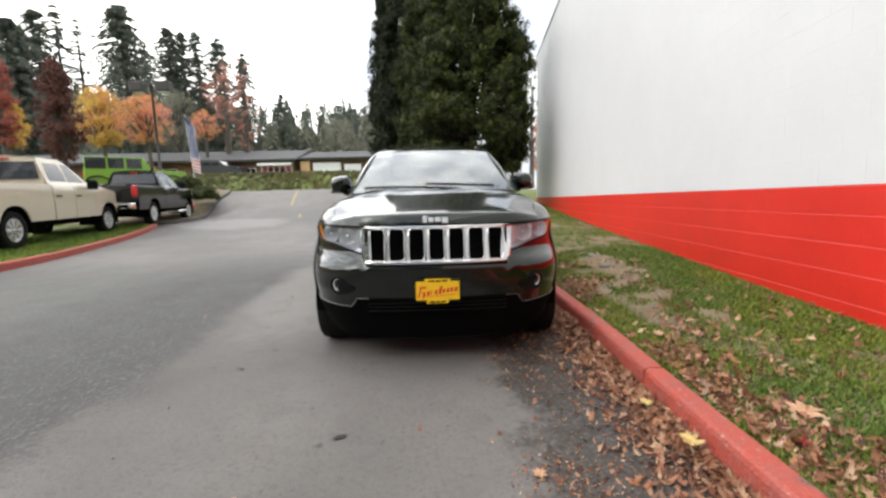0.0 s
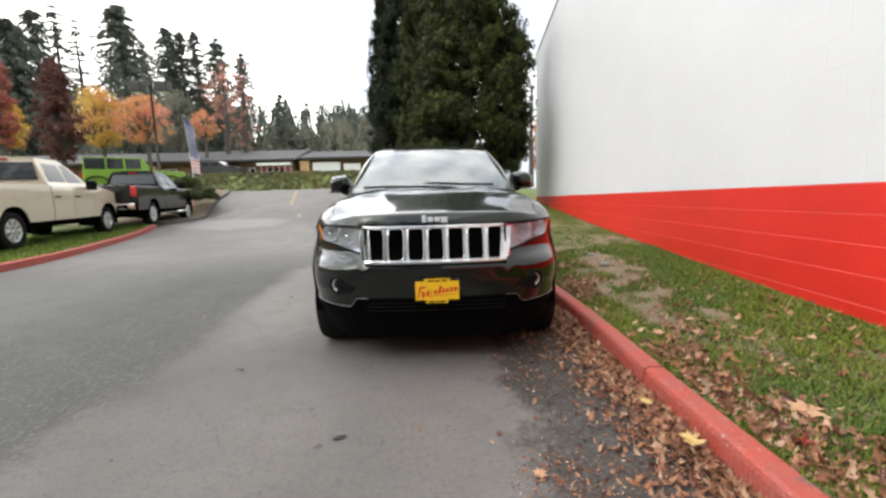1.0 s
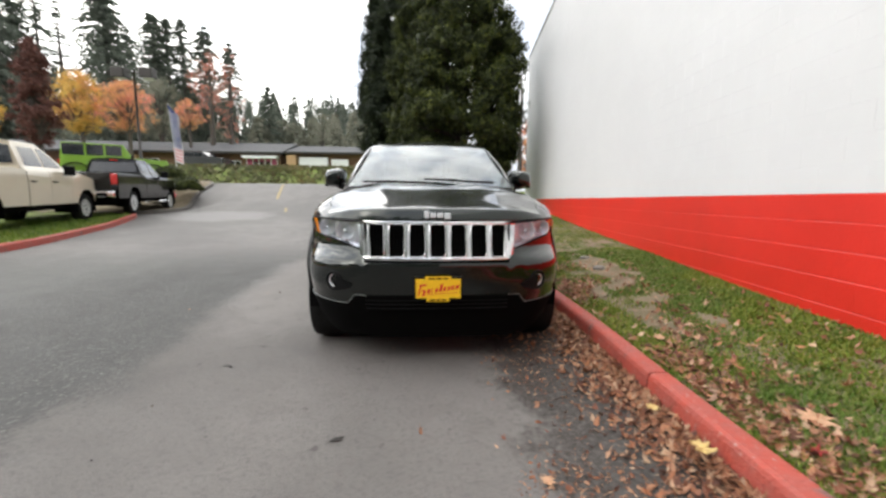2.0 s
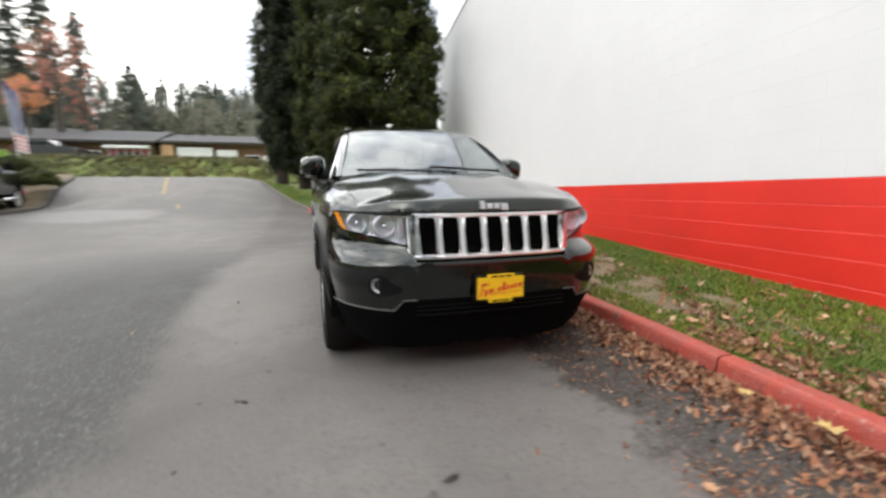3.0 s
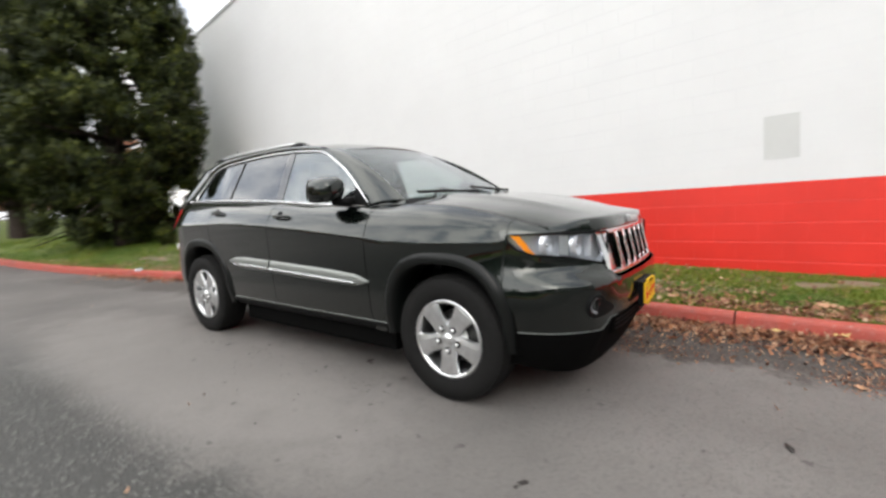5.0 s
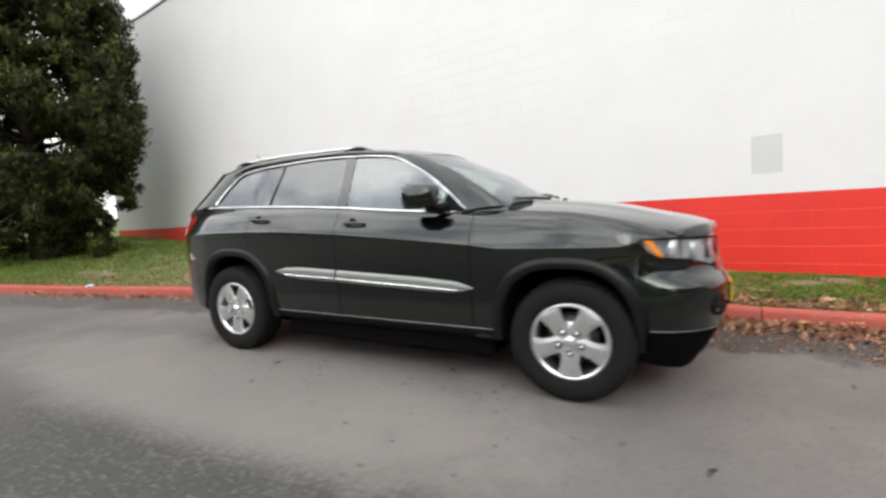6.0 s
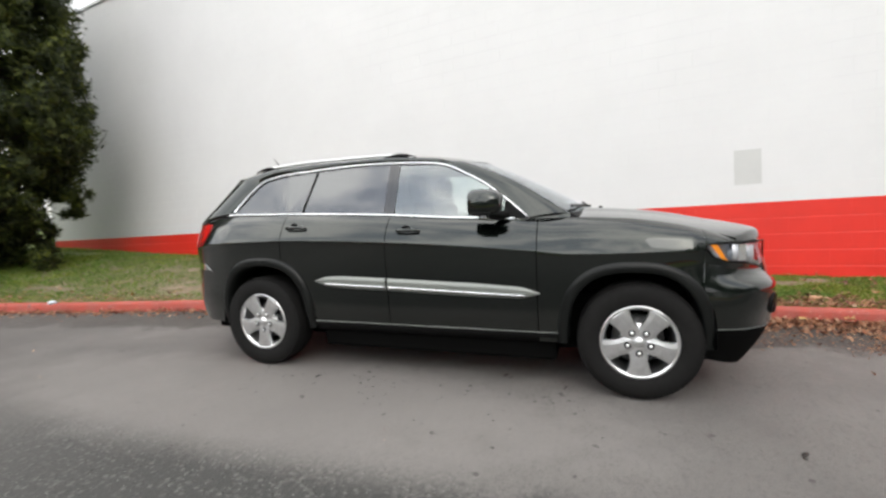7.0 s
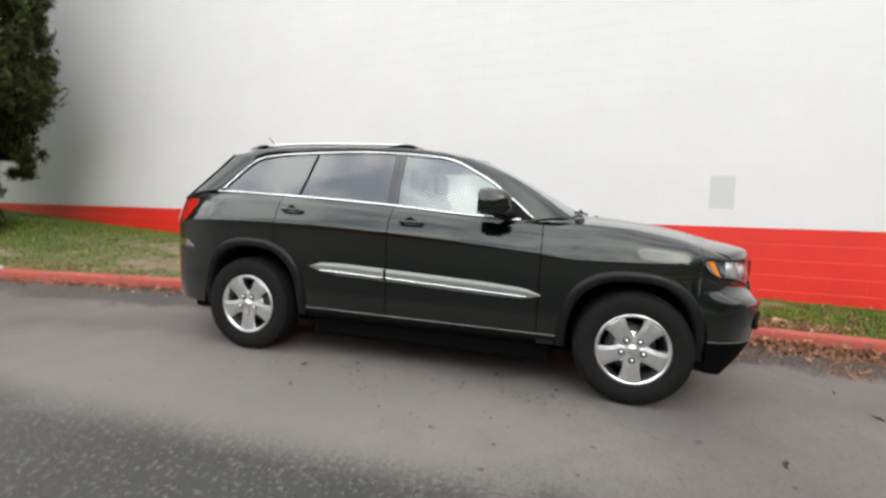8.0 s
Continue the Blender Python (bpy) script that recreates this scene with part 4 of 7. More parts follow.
        ya = np.interp(t, [0, 1], [3.05, 3.345])
        A = [(-(glass_x(y, DLO_TOP(y))), y, float(DLO_TOP(y))) for y in ya]
        B = [(-0.585 - 0.165 * k ** 1.1, 3.335 + 0.315 * k, 1.605 - 0.375 * k) for k in t]
        shell("rear_pillar", M(loft(A, B, 10, [(-0.02, 0, 0.004)] * 14)), PAINT, car, 0.01, out=out)
        A = [(-(glass_x(3.345 + 0.0 * k, 1.285)), 3.345, 1.285 - 0.02 * k) for k in np.linspace(0, 1, 6)]
        B = [(-0.745, 3.645, 1.232 - 0.02 * k) for k in np.linspace(0, 1, 6)]
        shell("pillar_foot", M(loft(A, B, 8, [(-0.03, 0, 0)] * 6)), PAINT, car, 0.006, out=out)
        A = [(-(side_x(y, TOP(y) - 0.10 * smoothstep(3.45, 3.8, y))), y, float(TOP(y) - 0.10 * smoothstep(3.45, 3.8, y))) for y in np.linspace(3.30, 3.79, 12)]
        B = [(-0.775 + 0.04 * k, 3.32 + 0.36 * k, 1.29 - 0.075 * k) for k in np.linspace(0, 1, 12)]
        shell("quarter_shoulder", M(loft(A, B, 6, [(-0.012, 0, 0.008)] * 12)), PAINT, car, 0.006, out=out)
        # A-pillar between door glass and windscreen
        k = np.linspace(0, 1, 24)
        ya = 0.69 + (1.41 - 0.69) * k
        A = [(-(glass_x(y, DLO_TOP(y))) - 0.001, y, float(DLO_TOP(y))) for y in ya]
        B = [(-0.735 + 0.145 * s, 0.43 + 0.76 * s, 1.195 + 0.412 * s + 0.04 * math.sin(math.pi * s)) for s in k]
        shell("windscreen_pillar", M(loft(A, B, 8, [(-0.012, 0, 0.010)] * 24)), PAINT, car, 0.012, out=out)
        A = [(-(side_x(y, TOP(y))), y, float(TOP(y))) for y in np.linspace(0.42, 0.72, 10)]
        B = [(-0.735 + 0.0 * s, 0.42 + 0.10 * s, 1.19 + 0.035 * s) for s in np.linspace(0, 1, 10)]
        shell("cowl_corner", M(loft(A, B, 5)), PAINT, car, 0.006)
        # door handles
        for y, z in ((1.553, 1.108), (2.529, 1.15)):
            cup = lathe("handle_cup", [(0.0, 0.034), (0.004, 0.040), (-0.010, 0.018), (-0.014, 0.0)], TRIM, car, axis="x", center=(sgn * (side_x(y, z) + 0.0), y + 0.01, z), seg=18, sgn=sgn)
            hp = [(sgn * (side_x(y + a, z) + b), y + a, z + c) for a, b, c in ((-0.095, 0.004, -0.002), (-0.085, 0.026, 0.0), (-0.04, 0.034, 0.003), (0.03, 0.034, 0.003), (0.075, 0.026, 0.0), (0.085, 0.004, -0.002))]
            tube("door_handle", hp, [0.010, 0.013, 0.013, 0.013, 0.013, 0.010], PAINT, car, "body-coloured door handle", flat=0.7)
        # lower door mouldings with a bright insert
        for y0, y1 in ((0.612, 1.716), (1.734, 2.345)):
            ys = np.linspace(y0, y1, 26)
            zc = np.interp(ys, [0.6, 1.7, 2.35], [0.671, 0.712, 0.732])
            hh = np.interp(ys, [0.612, 0.72, 1.0, 2.1, 2.25, 2.345], [0.004, 0.038, 0.047, 0.047, 0.036, 0.004])
            P = np.array([[(-(side_x(y, z0 + a * h) + o), y, z0 + a * h) for a, o in ((1.0, 0.001), (0.86, 0.016), (0.3, 0.020), (-0.1, 0.017), (-0.6, 0.014), (-0.9, 0.012), (-1.0, 0.001))] for y, z0, h in zip(ys, zc, hh)])
            m = shell("door_moulding", M(P), MOULD, car, 0.004, "grey-green door moulding with bright strip", out=out)
            q = [(-(side_x(y, z0) + 0.021), y, z0 - 0.018) for y, z0 in zip(ys, zc) if 0.70 < y < 2.26]
            tube("moulding_strip", M(np.array(q)), 0.0065, CHROME, m)
        # mirror
        mz, my = 1.285, 0.97
        verts = []
        rings = [(-0.125, 0.42), (-0.118, 0.60), (-0.092, 0.80), (-0.05, 0.93), (0.0, 0.99), (0.04, 1.0), (0.075, 0.96), (0.088, 0.90)]
        seg = 24
        for dy, k in rings:
            for j in range(seg):
                th = 2 * math.pi * j / seg
                cx, cz = math.cos(th), math.sin(th)
                q = (abs(cx) ** 3.2 + abs(cz) ** 3.2) ** (-1 / 3.2)
                verts.append((sgn * (0.935 + 0.108 * k * cx * q), my + dy, mz + 0.090 * k * cz * q - 0.012 * cx))
        faces = grid_faces(len(rings), seg, wrap=True) + [tuple(range(seg))]
        mir = mesh_object("door_mirror", verts, faces, PAINT, car, "body-coloured door mirror")
        ring = verts[-seg:]
        mesh_object("mirror_glass", [(a, b - 0.006, c) for a, b, c in ring], [tuple(range(seg))], CHROME, mir, smooth=False)
        tube("mirror_foot", [(sgn * 0.79, 0.84, 1.20), (sgn * 0.83, 0.88, 1.195), (sgn * 0.90, 0.95, 1.205)], [0.035, 0.032, 0.028], TRIM, mir)
        part("mirror_base", box_bm(sgn * 0.945 - 0.09, sgn * 0.945 + 0.09, my - 0.06, my + 0.06, mz - 0.086, mz - 0.066, 0.009), TRIM, mir)
        # roof rail on two feet
        rail = [(sgn * 0.555, y, float(ROOF_Z(y)) - 0.046 + 0.022 * math.sin(math.pi * min(1, max(0, (y - 1.62) / 0.2)) / 2) * math.sin(math.pi / 2 * min(1, max(0, (3.14 - y) / 0.25)))) for y in np.linspace(1.62, 3.14, 30)]
        r = tube("roof_rail", rail, 0.013, SILVER, car, "silver roof rail with dark feet", flat=1.1)
        for y0, y1 in ((1.60, 1.88), (2.92, 3.18)):
            ft = [(sgn * 0.556, y, float(ROOF_Z(y)) - 0.044 + 0.014 * math.sin(math.pi * (y - y0) / (y1 - y0))) for y in np.linspace(y0, y1, 10)]
            tube("rail_foot", ft, np.sin(np.linspace(0.35, math.pi - 0.35, 10)) * 0.018, TRIM, r, flat=1.1)
        # head lamp: housing, two round projectors, amber corner, clear lens
        ts = np.linspace(0.415, 0.930, 26)
        pl = PLAN_UP(ts)
        xs = pl[:, 0]
        ztop = np.interp(xs, [0.45, 0.58, 0.8, 0.9], [0.972, 0.972, 0.980, 0.976])
        zbot = np.interp(xs, [0.45, 0.50, 0.66, 0.79, 0.835, 0.866], [0.845, 0.800, 0.846, 0.868, 0.90, 0.966])
        def lampgrid(push, a, b, nrow, i0=0, i1=26):
            rows = []
            for f in np.linspace(a, b, nrow):
                z = zbot + (ztop - zbot) * f
                rows.append([(sgn * (x - push * 0.55), y + push, zz) for x, y, zz in zip(xs[i0:i1], pl[i0:i1, 1], z[i0:i1])])
            return np.array(rows)
        lamp = shell("headlamp", lampgrid(0.05, -0.02, 1.02, 6), REFLECTOR, car, 0.004, "clear headlamp with amber corner marker", out=(sgn * 0.5, -1, 0))
        rim_pts = [(sgn * x, y, z) for x, y, z in zip(xs, pl[:, 1], ztop)] + [(sgn * x, y, z) for x, y, z in zip(xs[::-1], pl[::-1, 1], zbot[::-1])]
        tube("lamp_bezel", rim_pts, 0.006, TRIM, lamp, closed=True)
        shell("lamp_lid", np.array([[(sgn * x, y, z) for x, y, z in zip(xs, pl[:, 1], ztop)], [(sgn * (x - 0.0275), y + 0.05, z) for x, y, z in zip(xs, pl[:, 1], ztop)]]), REFLECTOR, lamp, 0.003)
        shell("lamp_tray", np.array([[(sgn * x, y, z) for x, y, z in zip(xs, pl[:, 1], zbot)], [(sgn * (x - 0.0275), y + 0.05, z) for x, y, z in zip(xs, pl[:, 1], zbot)]]), REFLECTOR, lamp, 0.003)
        for cx, cy, cz, r in ((0.595, -0.652, 0.905, 0.055), (0.730, -0.542, 0.918, 0.050)):
            lathe("lamp_bowl", [(0.045, 0.012), (0.03, r * 0.55), (0.004, r * 0.95), (-0.006, r * 1.1), (0.03, r * 1.2)], REFLECTOR, lamp, axis="y", center=(sgn * cx, cy, cz), seg=11)
            lathe("lamp_projector", [(0.0, 0.0), (0.004, r * 0.22), (0.015, r * 0.32), (0.035, r * 0.34)], CHROME, lamp, axis="y", center=(sgn * cx, cy, cz), seg=24)
        part("lamp_divider", box_bm(sgn * 0.655 - 0.008, sgn * 0.655 + 0.008, -0.618, -0.57, 0.86, 0.96, 0.004), SILVER, lamp)
        part("lamp_divider", box_bm(sgn * 0.515 - 0.02, sgn * 0.515 + 0.02, -0.70, -0.66, 0.835, 0.955, 0.01), REFLECTOR, lamp)
        shell("lamp_lens", lampgrid(0.0, 0.0, 1.0, 8), LENS, lamp, 0.003, out=(sgn * 0.5, -1, 0))
        strip = []
        for f in np.linspace(0.04, 0.97, 9):
            row = []
            for q in np.linspace(-0.022, 0.022, 4):
                a = PLAN_UP(0.822 + 0.080 * f ** 0.8 + q)
                zl = float(np.interp(a[0], xs, zbot))
                zh = float(np.interp(a[0], xs, ztop))
                row.append((sgn * (a[0] + 0.002), a[1] - 0.003, zl + (zh - zl) * f))
            strip.append(row)
        shell("amber_marker", strip, AMBER, lamp, 0.003, "amber corner marker", out=(sgn, -1, 0))
        # fog lamp in its dark pod
        pod = lathe("fog_lamp", [(0.012, 0.066), (-0.002, 0.064), (-0.006, 0.054), (0.006, 0.046), (0.02, 0.04), (0.03, 0.0)], TRIM, car, "round fog lamp in black bezel", axis="y", seg=28)
        pod.matrix_basis = pose(sgn * 0.652, -0.767, 0.598, 4, 0, sgn * 27)
        lathe("fog_reflector", [(0.014, 0.0), (0.010, 0.022), (0.0, 0.041)], REFLECTOR, pod, axis="y", seg=24)
        lathe("fog_lens", [(-0.008, 0.0), (-0.006, 0.022), (0.001, 0.042)], LENS, pod, axis="y", seg=24)
        # dark tapering patch laid on the skin in place of a shaded recess
        P = []
        for k in np.linspace(0, 1, 9):
            x = 0.652 - 0.115 * k
            q = PLAN_LOW(float(np.interp(x, low_pts[:, 0], np.linspace(0, 1, 80))))
            hh = 0.044 * (1 - k) ** 0.7 + 0.008
            P.append([(sgn * (q[0] + 0.003), q[1] - 0.004, 0.588 - 0.012 * k + hh * f) for f in np.linspace(-1, 1, 5)])
        shell("fog_shade_patch", P, TRIM, car, 0.006, out=(sgn * 0.5, -1, 0))
        # tail lamp and reflector at the rear corner
        P = [[(-(side_x(y, z) + 0.010), y, z) for z in np.linspace(z0, z1, 8)] for y, z0, z1 in ((3.50, 1.15, 1.20), (3.58, 1.02, 1.20), (3.68, 0.99, 1.185), (3.76, 0.98, 1.17), (3.83, 0.98, 1.16))]
        shell("tail_lamp", M(P), RED_LENS, car, 0.01, "red tail lamp", out=out)
        P = [[(-(side_x(y, z) + 0.006), y, z) for z in np.linspace(0.80, zz, 4)] for y, zz in ((3.47, 0.803), (3.56, 0.850), (3.68, 0.865), (3.80, 0.835))]
        shell("side_reflector", M(P), CHROME, car, 0.006, out=out)
        for cy in (0.012, 2.912):
            wheel(car, cy, sgn)
    # bumper skin, from the arch round the nose to the other arch
    def nose_grid(z0, z1, rows, s1=1.0, tuck=0.0, n=60):
        P = []
        for f in np.linspace(0, 1, rows):
            row = []
            for s in np.linspace(-s1, s1, n):
                a, b = PLAN_LOW(abs(s)), PLAN_UP(abs(s))
                zl = z0(abs(s)) if callable(z0) else z0
                zh = z1(abs(s)) if callable(z1) else z1
                z = zl + (zh - zl) * f
                k = float(smoothstep(0.705, 0.80, z))
                p = a * (1 - k) + b * k
                dn = tuck * (1 - f) ** 1.3 + 0.035 * float(smoothstep(0.62, 0.44, z))
                turn = float(smoothstep(0.72, 1.0, abs(s)))
                p = np.array((p[0] + turn * (float(side_x(p[1], max(z, 0.34))) - 0.002 - p[0]), p[1]))
                row.append((math.copysign(1, s) * (p[0] - dn * 0.5 * p[0] * (1 - turn)), p[1] + dn * (1 - 0.6 * turn), z))
            P.append(row)
        return np.array(P)
    x_of = lambda s: float(PLAN_LOW(s)[0])
    top_edge = lambda s: float(np.interp(float(PLAN_UP(s)[0]), [0, 0.448, 0.466, 0.50, 0.66, 0.79, 0.835, 0.860, 0.870, 0.88, 0.895], [0.722, 0.722, 0.785, 0.797, 0.843, 0.865, 0.897, 0.945, 0.935, 0.90, 0.88]))
    low_edge = lambda s: float(np.interp(x_of(s), [0, 0.535, 0.575, 0.80, 0.95], [0.515, 0.515, 0.456, 0.464, 0.470]))
    shell("front_bumper", nose_grid(low_edge, top_edge, 16), PAINT, car, 0.008, out=(0, -1, 0))
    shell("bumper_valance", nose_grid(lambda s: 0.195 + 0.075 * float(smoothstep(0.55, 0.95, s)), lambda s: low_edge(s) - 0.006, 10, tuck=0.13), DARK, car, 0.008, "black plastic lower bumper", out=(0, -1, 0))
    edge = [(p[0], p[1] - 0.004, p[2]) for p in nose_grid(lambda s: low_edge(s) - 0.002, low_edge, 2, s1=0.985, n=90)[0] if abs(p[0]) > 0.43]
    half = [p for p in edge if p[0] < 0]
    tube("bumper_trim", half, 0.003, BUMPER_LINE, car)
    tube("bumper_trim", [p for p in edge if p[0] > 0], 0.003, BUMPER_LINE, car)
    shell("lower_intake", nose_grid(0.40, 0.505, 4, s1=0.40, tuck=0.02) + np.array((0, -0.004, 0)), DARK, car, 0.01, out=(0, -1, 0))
    for z in (0.425, 0.45, 0.475):
        shell("intake_slat", nose_grid(z - 0.004, z + 0.004, 2, s1=0.39) + np.array((0, -0.006, 0)), TRIM, car, 0.008, out=(0, -1, 0))
    # bonnet
    P = []
    yr = 0.335
    for r in np.r_[0, 0.004, 0.009, 0.015, 0.022, 0.03, 0.045, 0.07, np.linspace(0.1, 1, 26)]:
        row = []
        for u in np.linspace(-1, 1, 41):
            s = abs(u)
            p = PLAN_UP(0.715 * s)
            xf, yf = float(p[0]), float(p[1]) + 0.012
            y = yf + (yr + 0.06 * s * s - yf) * r
            ex = float(side_x(max(y, -0.60), TOP(max(y, -0.60)))) - 0.003
            x = xf + (s * ex - xf) * float(smoothstep(0, 0.30, r))
            edge_z = float(TOP(max(y, -0.6)))
            f = 1 - s ** 2.6
            z = edge_z + (max(float(HOOD_MID(y)), edge_z) - edge_z) * f + 0.012 * math.exp(-((s - 0.52) / 0.10) ** 2) * smoothstep(0.05, 0.5, r)
            if r < 0.03:
                z = 0.985 + (z - 0.985) * (1 - (1 - r / 0.03) ** 2.4)
            row.append((math.copysign(x, u) if u else 0.0, y, z))
        P.append(row)
    shell("bonnet", P, PAINT, car, 0.01, out=(0, 0, 1))
    # grille: chrome frame with seven openings, dark mesh behind
    def gy(x, z):
        s = np.interp(abs(x), up_pts[:, 0], np.linspace(0, 1, 80))
        return float(PLAN_UP(s)[1]) - 0.030 + 0.24 * (z - 0.74)
    grille = thing("grille", "seven-slot chrome grille with black mesh", "grille")
    del grille["category"]
    grille.parent = car

    def chrome_bar(name, xa, xb, za, zb, mat=CHROME, push=0.0, nx=10, nz=4, taper=0.0):
        P = []
        for x in np.linspace(xa, xb, nx):
            col = []
            for f in np.linspace(0, 1, nz):
                z = za + (zb - za) * f
                bow = 0.004 * (1 - (2 * f - 1) ** 2) if (xb - xa) > (zb - za) else 0.0025 * (1 - (2 * (x - xa) / (xb - xa) - 1) ** 2)
                xx = x * (1 - taper * (0.98 - z) / 0.25)
                col.append((xx, gy(xx, z) - push - bow, z))
            P.append(col)
        return shell(name, P, mat, grille, 0.02, out=(0, -1, 0))

    pitch, half_w = 0.129, 0.0495
    cs = [(k - 3) * pitch for k in range(7)]
    chrome_bar("grille_top_bar", -0.508, 0.508, 0.953, 0.982, nx=30)
    chrome_bar("grille_bottom_bar", -0.472, 0.472, 0.733, 0.757, nx=30)
    chrome_bar("grille_side", -0.506, cs[0] - half_w, 0.757, 0.953, nx=8, nz=8, taper=0.05)
    chrome_bar("grille_side", cs[-1] + half_w, 0.506, 0.757, 0.953, nx=8, nz=8, taper=0.05)
    for a, b in zip(cs[:-1], cs[1:]):
        chrome_bar("grille_bar", a + half_w, b - half_w, 0.750, 0.960, nx=7, nz=8)
    for c in cs:
        chrome_bar("grille_mesh", c - half_w - 0.004, c + half_w + 0.004, 0.752, 0.958, DARK, push=-0.045, nx=6, nz=6)
        # a rounded bright rim stands round each slot
        ring = []
        for k in range(36):
            th = 2 * math.pi * k / 36
            ca, sa = math.cos(th), math.sin(th)
            q = (abs(ca) ** 7 + abs(sa) ** 7) ** (-1 / 7)
            x, z = c + (half_w + 0.001) * ca * q, 0.855 + 0.103 * sa * q
            ring.append((x, gy(x, z) - 0.002, z))
        tube("slot_rim", ring, 0.0045, CHROME, grille, closed=True)
        for k in range(5):
            x = c - half_w + (k + 0.5) * 2 * half_w / 5
            part("grille_fin", box_bm(x - 0.0025, x + 0.0025, gy(x, 0.85) + 0.022, gy(x, 0.85) + 0.045, 0.755, 0.955), DARK, grille)
    # raised badge as plain bright blocks that follow the lip of the bonnet
    for x0, x1, z0, z1 in ((-0.084, -0.056, 0.996, 1.040), (-0.049, -0.012, 0.998, 1.028), (-0.005, 0.032, 0.998, 1.028), (0.039, 0.078, 0.990, 1.028)):
        yb = float(PLAN_UP(0.1)[1]) + 0.004
        bm = box_bm(x0, x1, yb - 0.012, yb + 0.02, z0, z1, 0.005)
        for v in bm.verts:
            v.co.y += 0.28 * (v.co.z - 1.0)
        part("badge_bar", bm, BADGE, car)
    # dealer plate: yellow card in a dark holder, with slanting plain red bars
    plate = part("number_plate", box_bm(-0.138, 0.138, -0.895, -0.885, 0.510, 0.630, 0.003), PLATE_Y, car, "yellow dealer plate with slanting red bars")
    part("plate_tab", box_bm(-0.080, 0.080, -0.8975, -0.886, 0.622, 0.646, 0.003), PLATE_Y, plate)
    part("plate_tab", box_bm(-0.072, 0.068, -0.8975, -0.886, 0.489, 0.516, 0.003), PLATE_Y, plate)
    part("plate_holder", box_bm(-0.148, 0.148, -0.886, -0.855, 0.497, 0.640, 0.004), TRIM, plate)
    strokes = [(-0.118, -0.108, 0.534, 0.602), (-0.122, -0.080, 0.592, 0.604), (-0.100, -0.080, 0.560, 0.570), (-0.090, -0.074, 0.530, 0.560)]
    strokes += [(-0.066 + 0.0245 * k, -0.066 + 0.0245 * k + w, 0.544 + 0.0022 * k, z1 + 0.0022 * k) for k, (w, z1) in enumerate(((0.018, 0.572), (0.006, 0.574), (0.016, 0.572), (0.018, 0.592), (0.016, 0.572), (0.017, 0.570), (0.016, 0.572), (0.020, 0.570)))]
    strokes += [(-0.060, 0.128, 0.537, 0.5405)]
    for x0, x1, z0, z1 in strokes:
        bm = box_bm(x0, x1, -0.8965, -0.8945, z0, z1, 0.0008, 1)
        for v in bm.verts:
            v.co.x += 0.25 * (v.co.z - 0.57)
            v.co.z += 0.06 * v.co.x
        part("plate_bar", bm, PLATE_R, plate)
    for x0, x1, z0 in ((-0.052, -0.018, 0.495), (-0.010, 0.012, 0.495), (0.020, 0.050, 0.495), (-0.060, -0.020, 0.630), (-0.012, 0.020, 0.630), (0.028, 0.062, 0.630)):
        part("plate_bar", box_bm(x0, x1, -0.8992, -0.8970, z0, z0 + 0.010), TRIM, plate)
    # roof, windscreen, cowl, wipers
    P = []
    for y in np.linspace(1.13, 3.44, 40):
        hw = 0.607 - 0.04 * float(smoothstep(2.8, 3.5, y))
        back = float(smoothstep(2.6, 3.6, y))
        P.append([(hw * u, y + 0.05 * u * u * float(1 - smoothstep(1.13, 1.5, y)) - 0.26 * u * u * back, float(ROOF_Z(y)) - (0.052 + 0.02 * back) * abs(u) ** 2.2) for u in np.linspace(-1, 1, 21)])
    shell("roof", P, PAINT, car, 0.015, out=(0, 0, 1))
    us = np.linspace(-1, 1, 25)
    A = [(0.735 * u, 0.295 + 0.135 * u * u, 1.212 - 0.018 * u * u) for u in us]
    B = [(0.585 * u, 1.145 + 0.045 * u * u, 1.640 - 0.036 * abs(u) ** 2.2) for u in us]
    shell("windscreen", loft(A, B, 16, [(0, -0.008, 0.012)] * 25), SCREEN, car, 0.005, "windscreen reflecting cloudy sky", out=(0, -1, 1))
    A2 = [(0.735 * u, 0.29 + 0.14 * u * u, 1.213 - 0.018 * u * u) for u in us]
    C = [(0.755 * u, 0.23 + 0.14 * u * u, 1.195 - 0.03 * u * u) for u in us]
    shell("cowl", loft(C, A2, 4), TRIM, car, 0.01, out=(0, 0, 1))
    for pts in ([(-0.05, 0.30, 1.235), (-0.30, 0.335, 1.238), (-0.62, 0.41, 1.235)], [(0.55, 0.36, 1.24), (0.25, 0.335, 1.25), (-0.06, 0.345, 1.262)]):
        w = tube("wiper", pts, [0.010, 0.008, 0.005], TRIM, car)
        tube("wiper_blade", [(x, y + 0.012, z + 0.006) for x, y, z in pts[1:]], 0.008, TRIM, w)
    part("washer_nozzle", box_bm(0.08, 0.12, 0.20, 0.23, 1.216, 1.232, 0.005), TRIM, car)
    tube("antenna", [(-0.30, 3.10, 1.70), (-0.31, 3.18, 1.80)], [0.006, 0.003], TRIM, car)
    # rear: spoiler, tailgate, rear window, bumper
    P = [[(0.57 * u, 3.41 + 0.07 * f - 0.17 * u * u, 1.664 - 0.055 * f - (0.06 - 0.05 * f) * u * u) for u in np.linspace(-1, 1, 15)] for f in np.linspace(0, 1, 5)]
    shell("spoiler", P, PAINT, car, 0.025, out=(0, 0, 1))
    A = [(0.57 * u, 3.47 - 0.17 * u * u, 1.60) for u in us]
    B = [(0.72 * u, 3.80 - 0.16 * u * u, 1.20) for u in us]
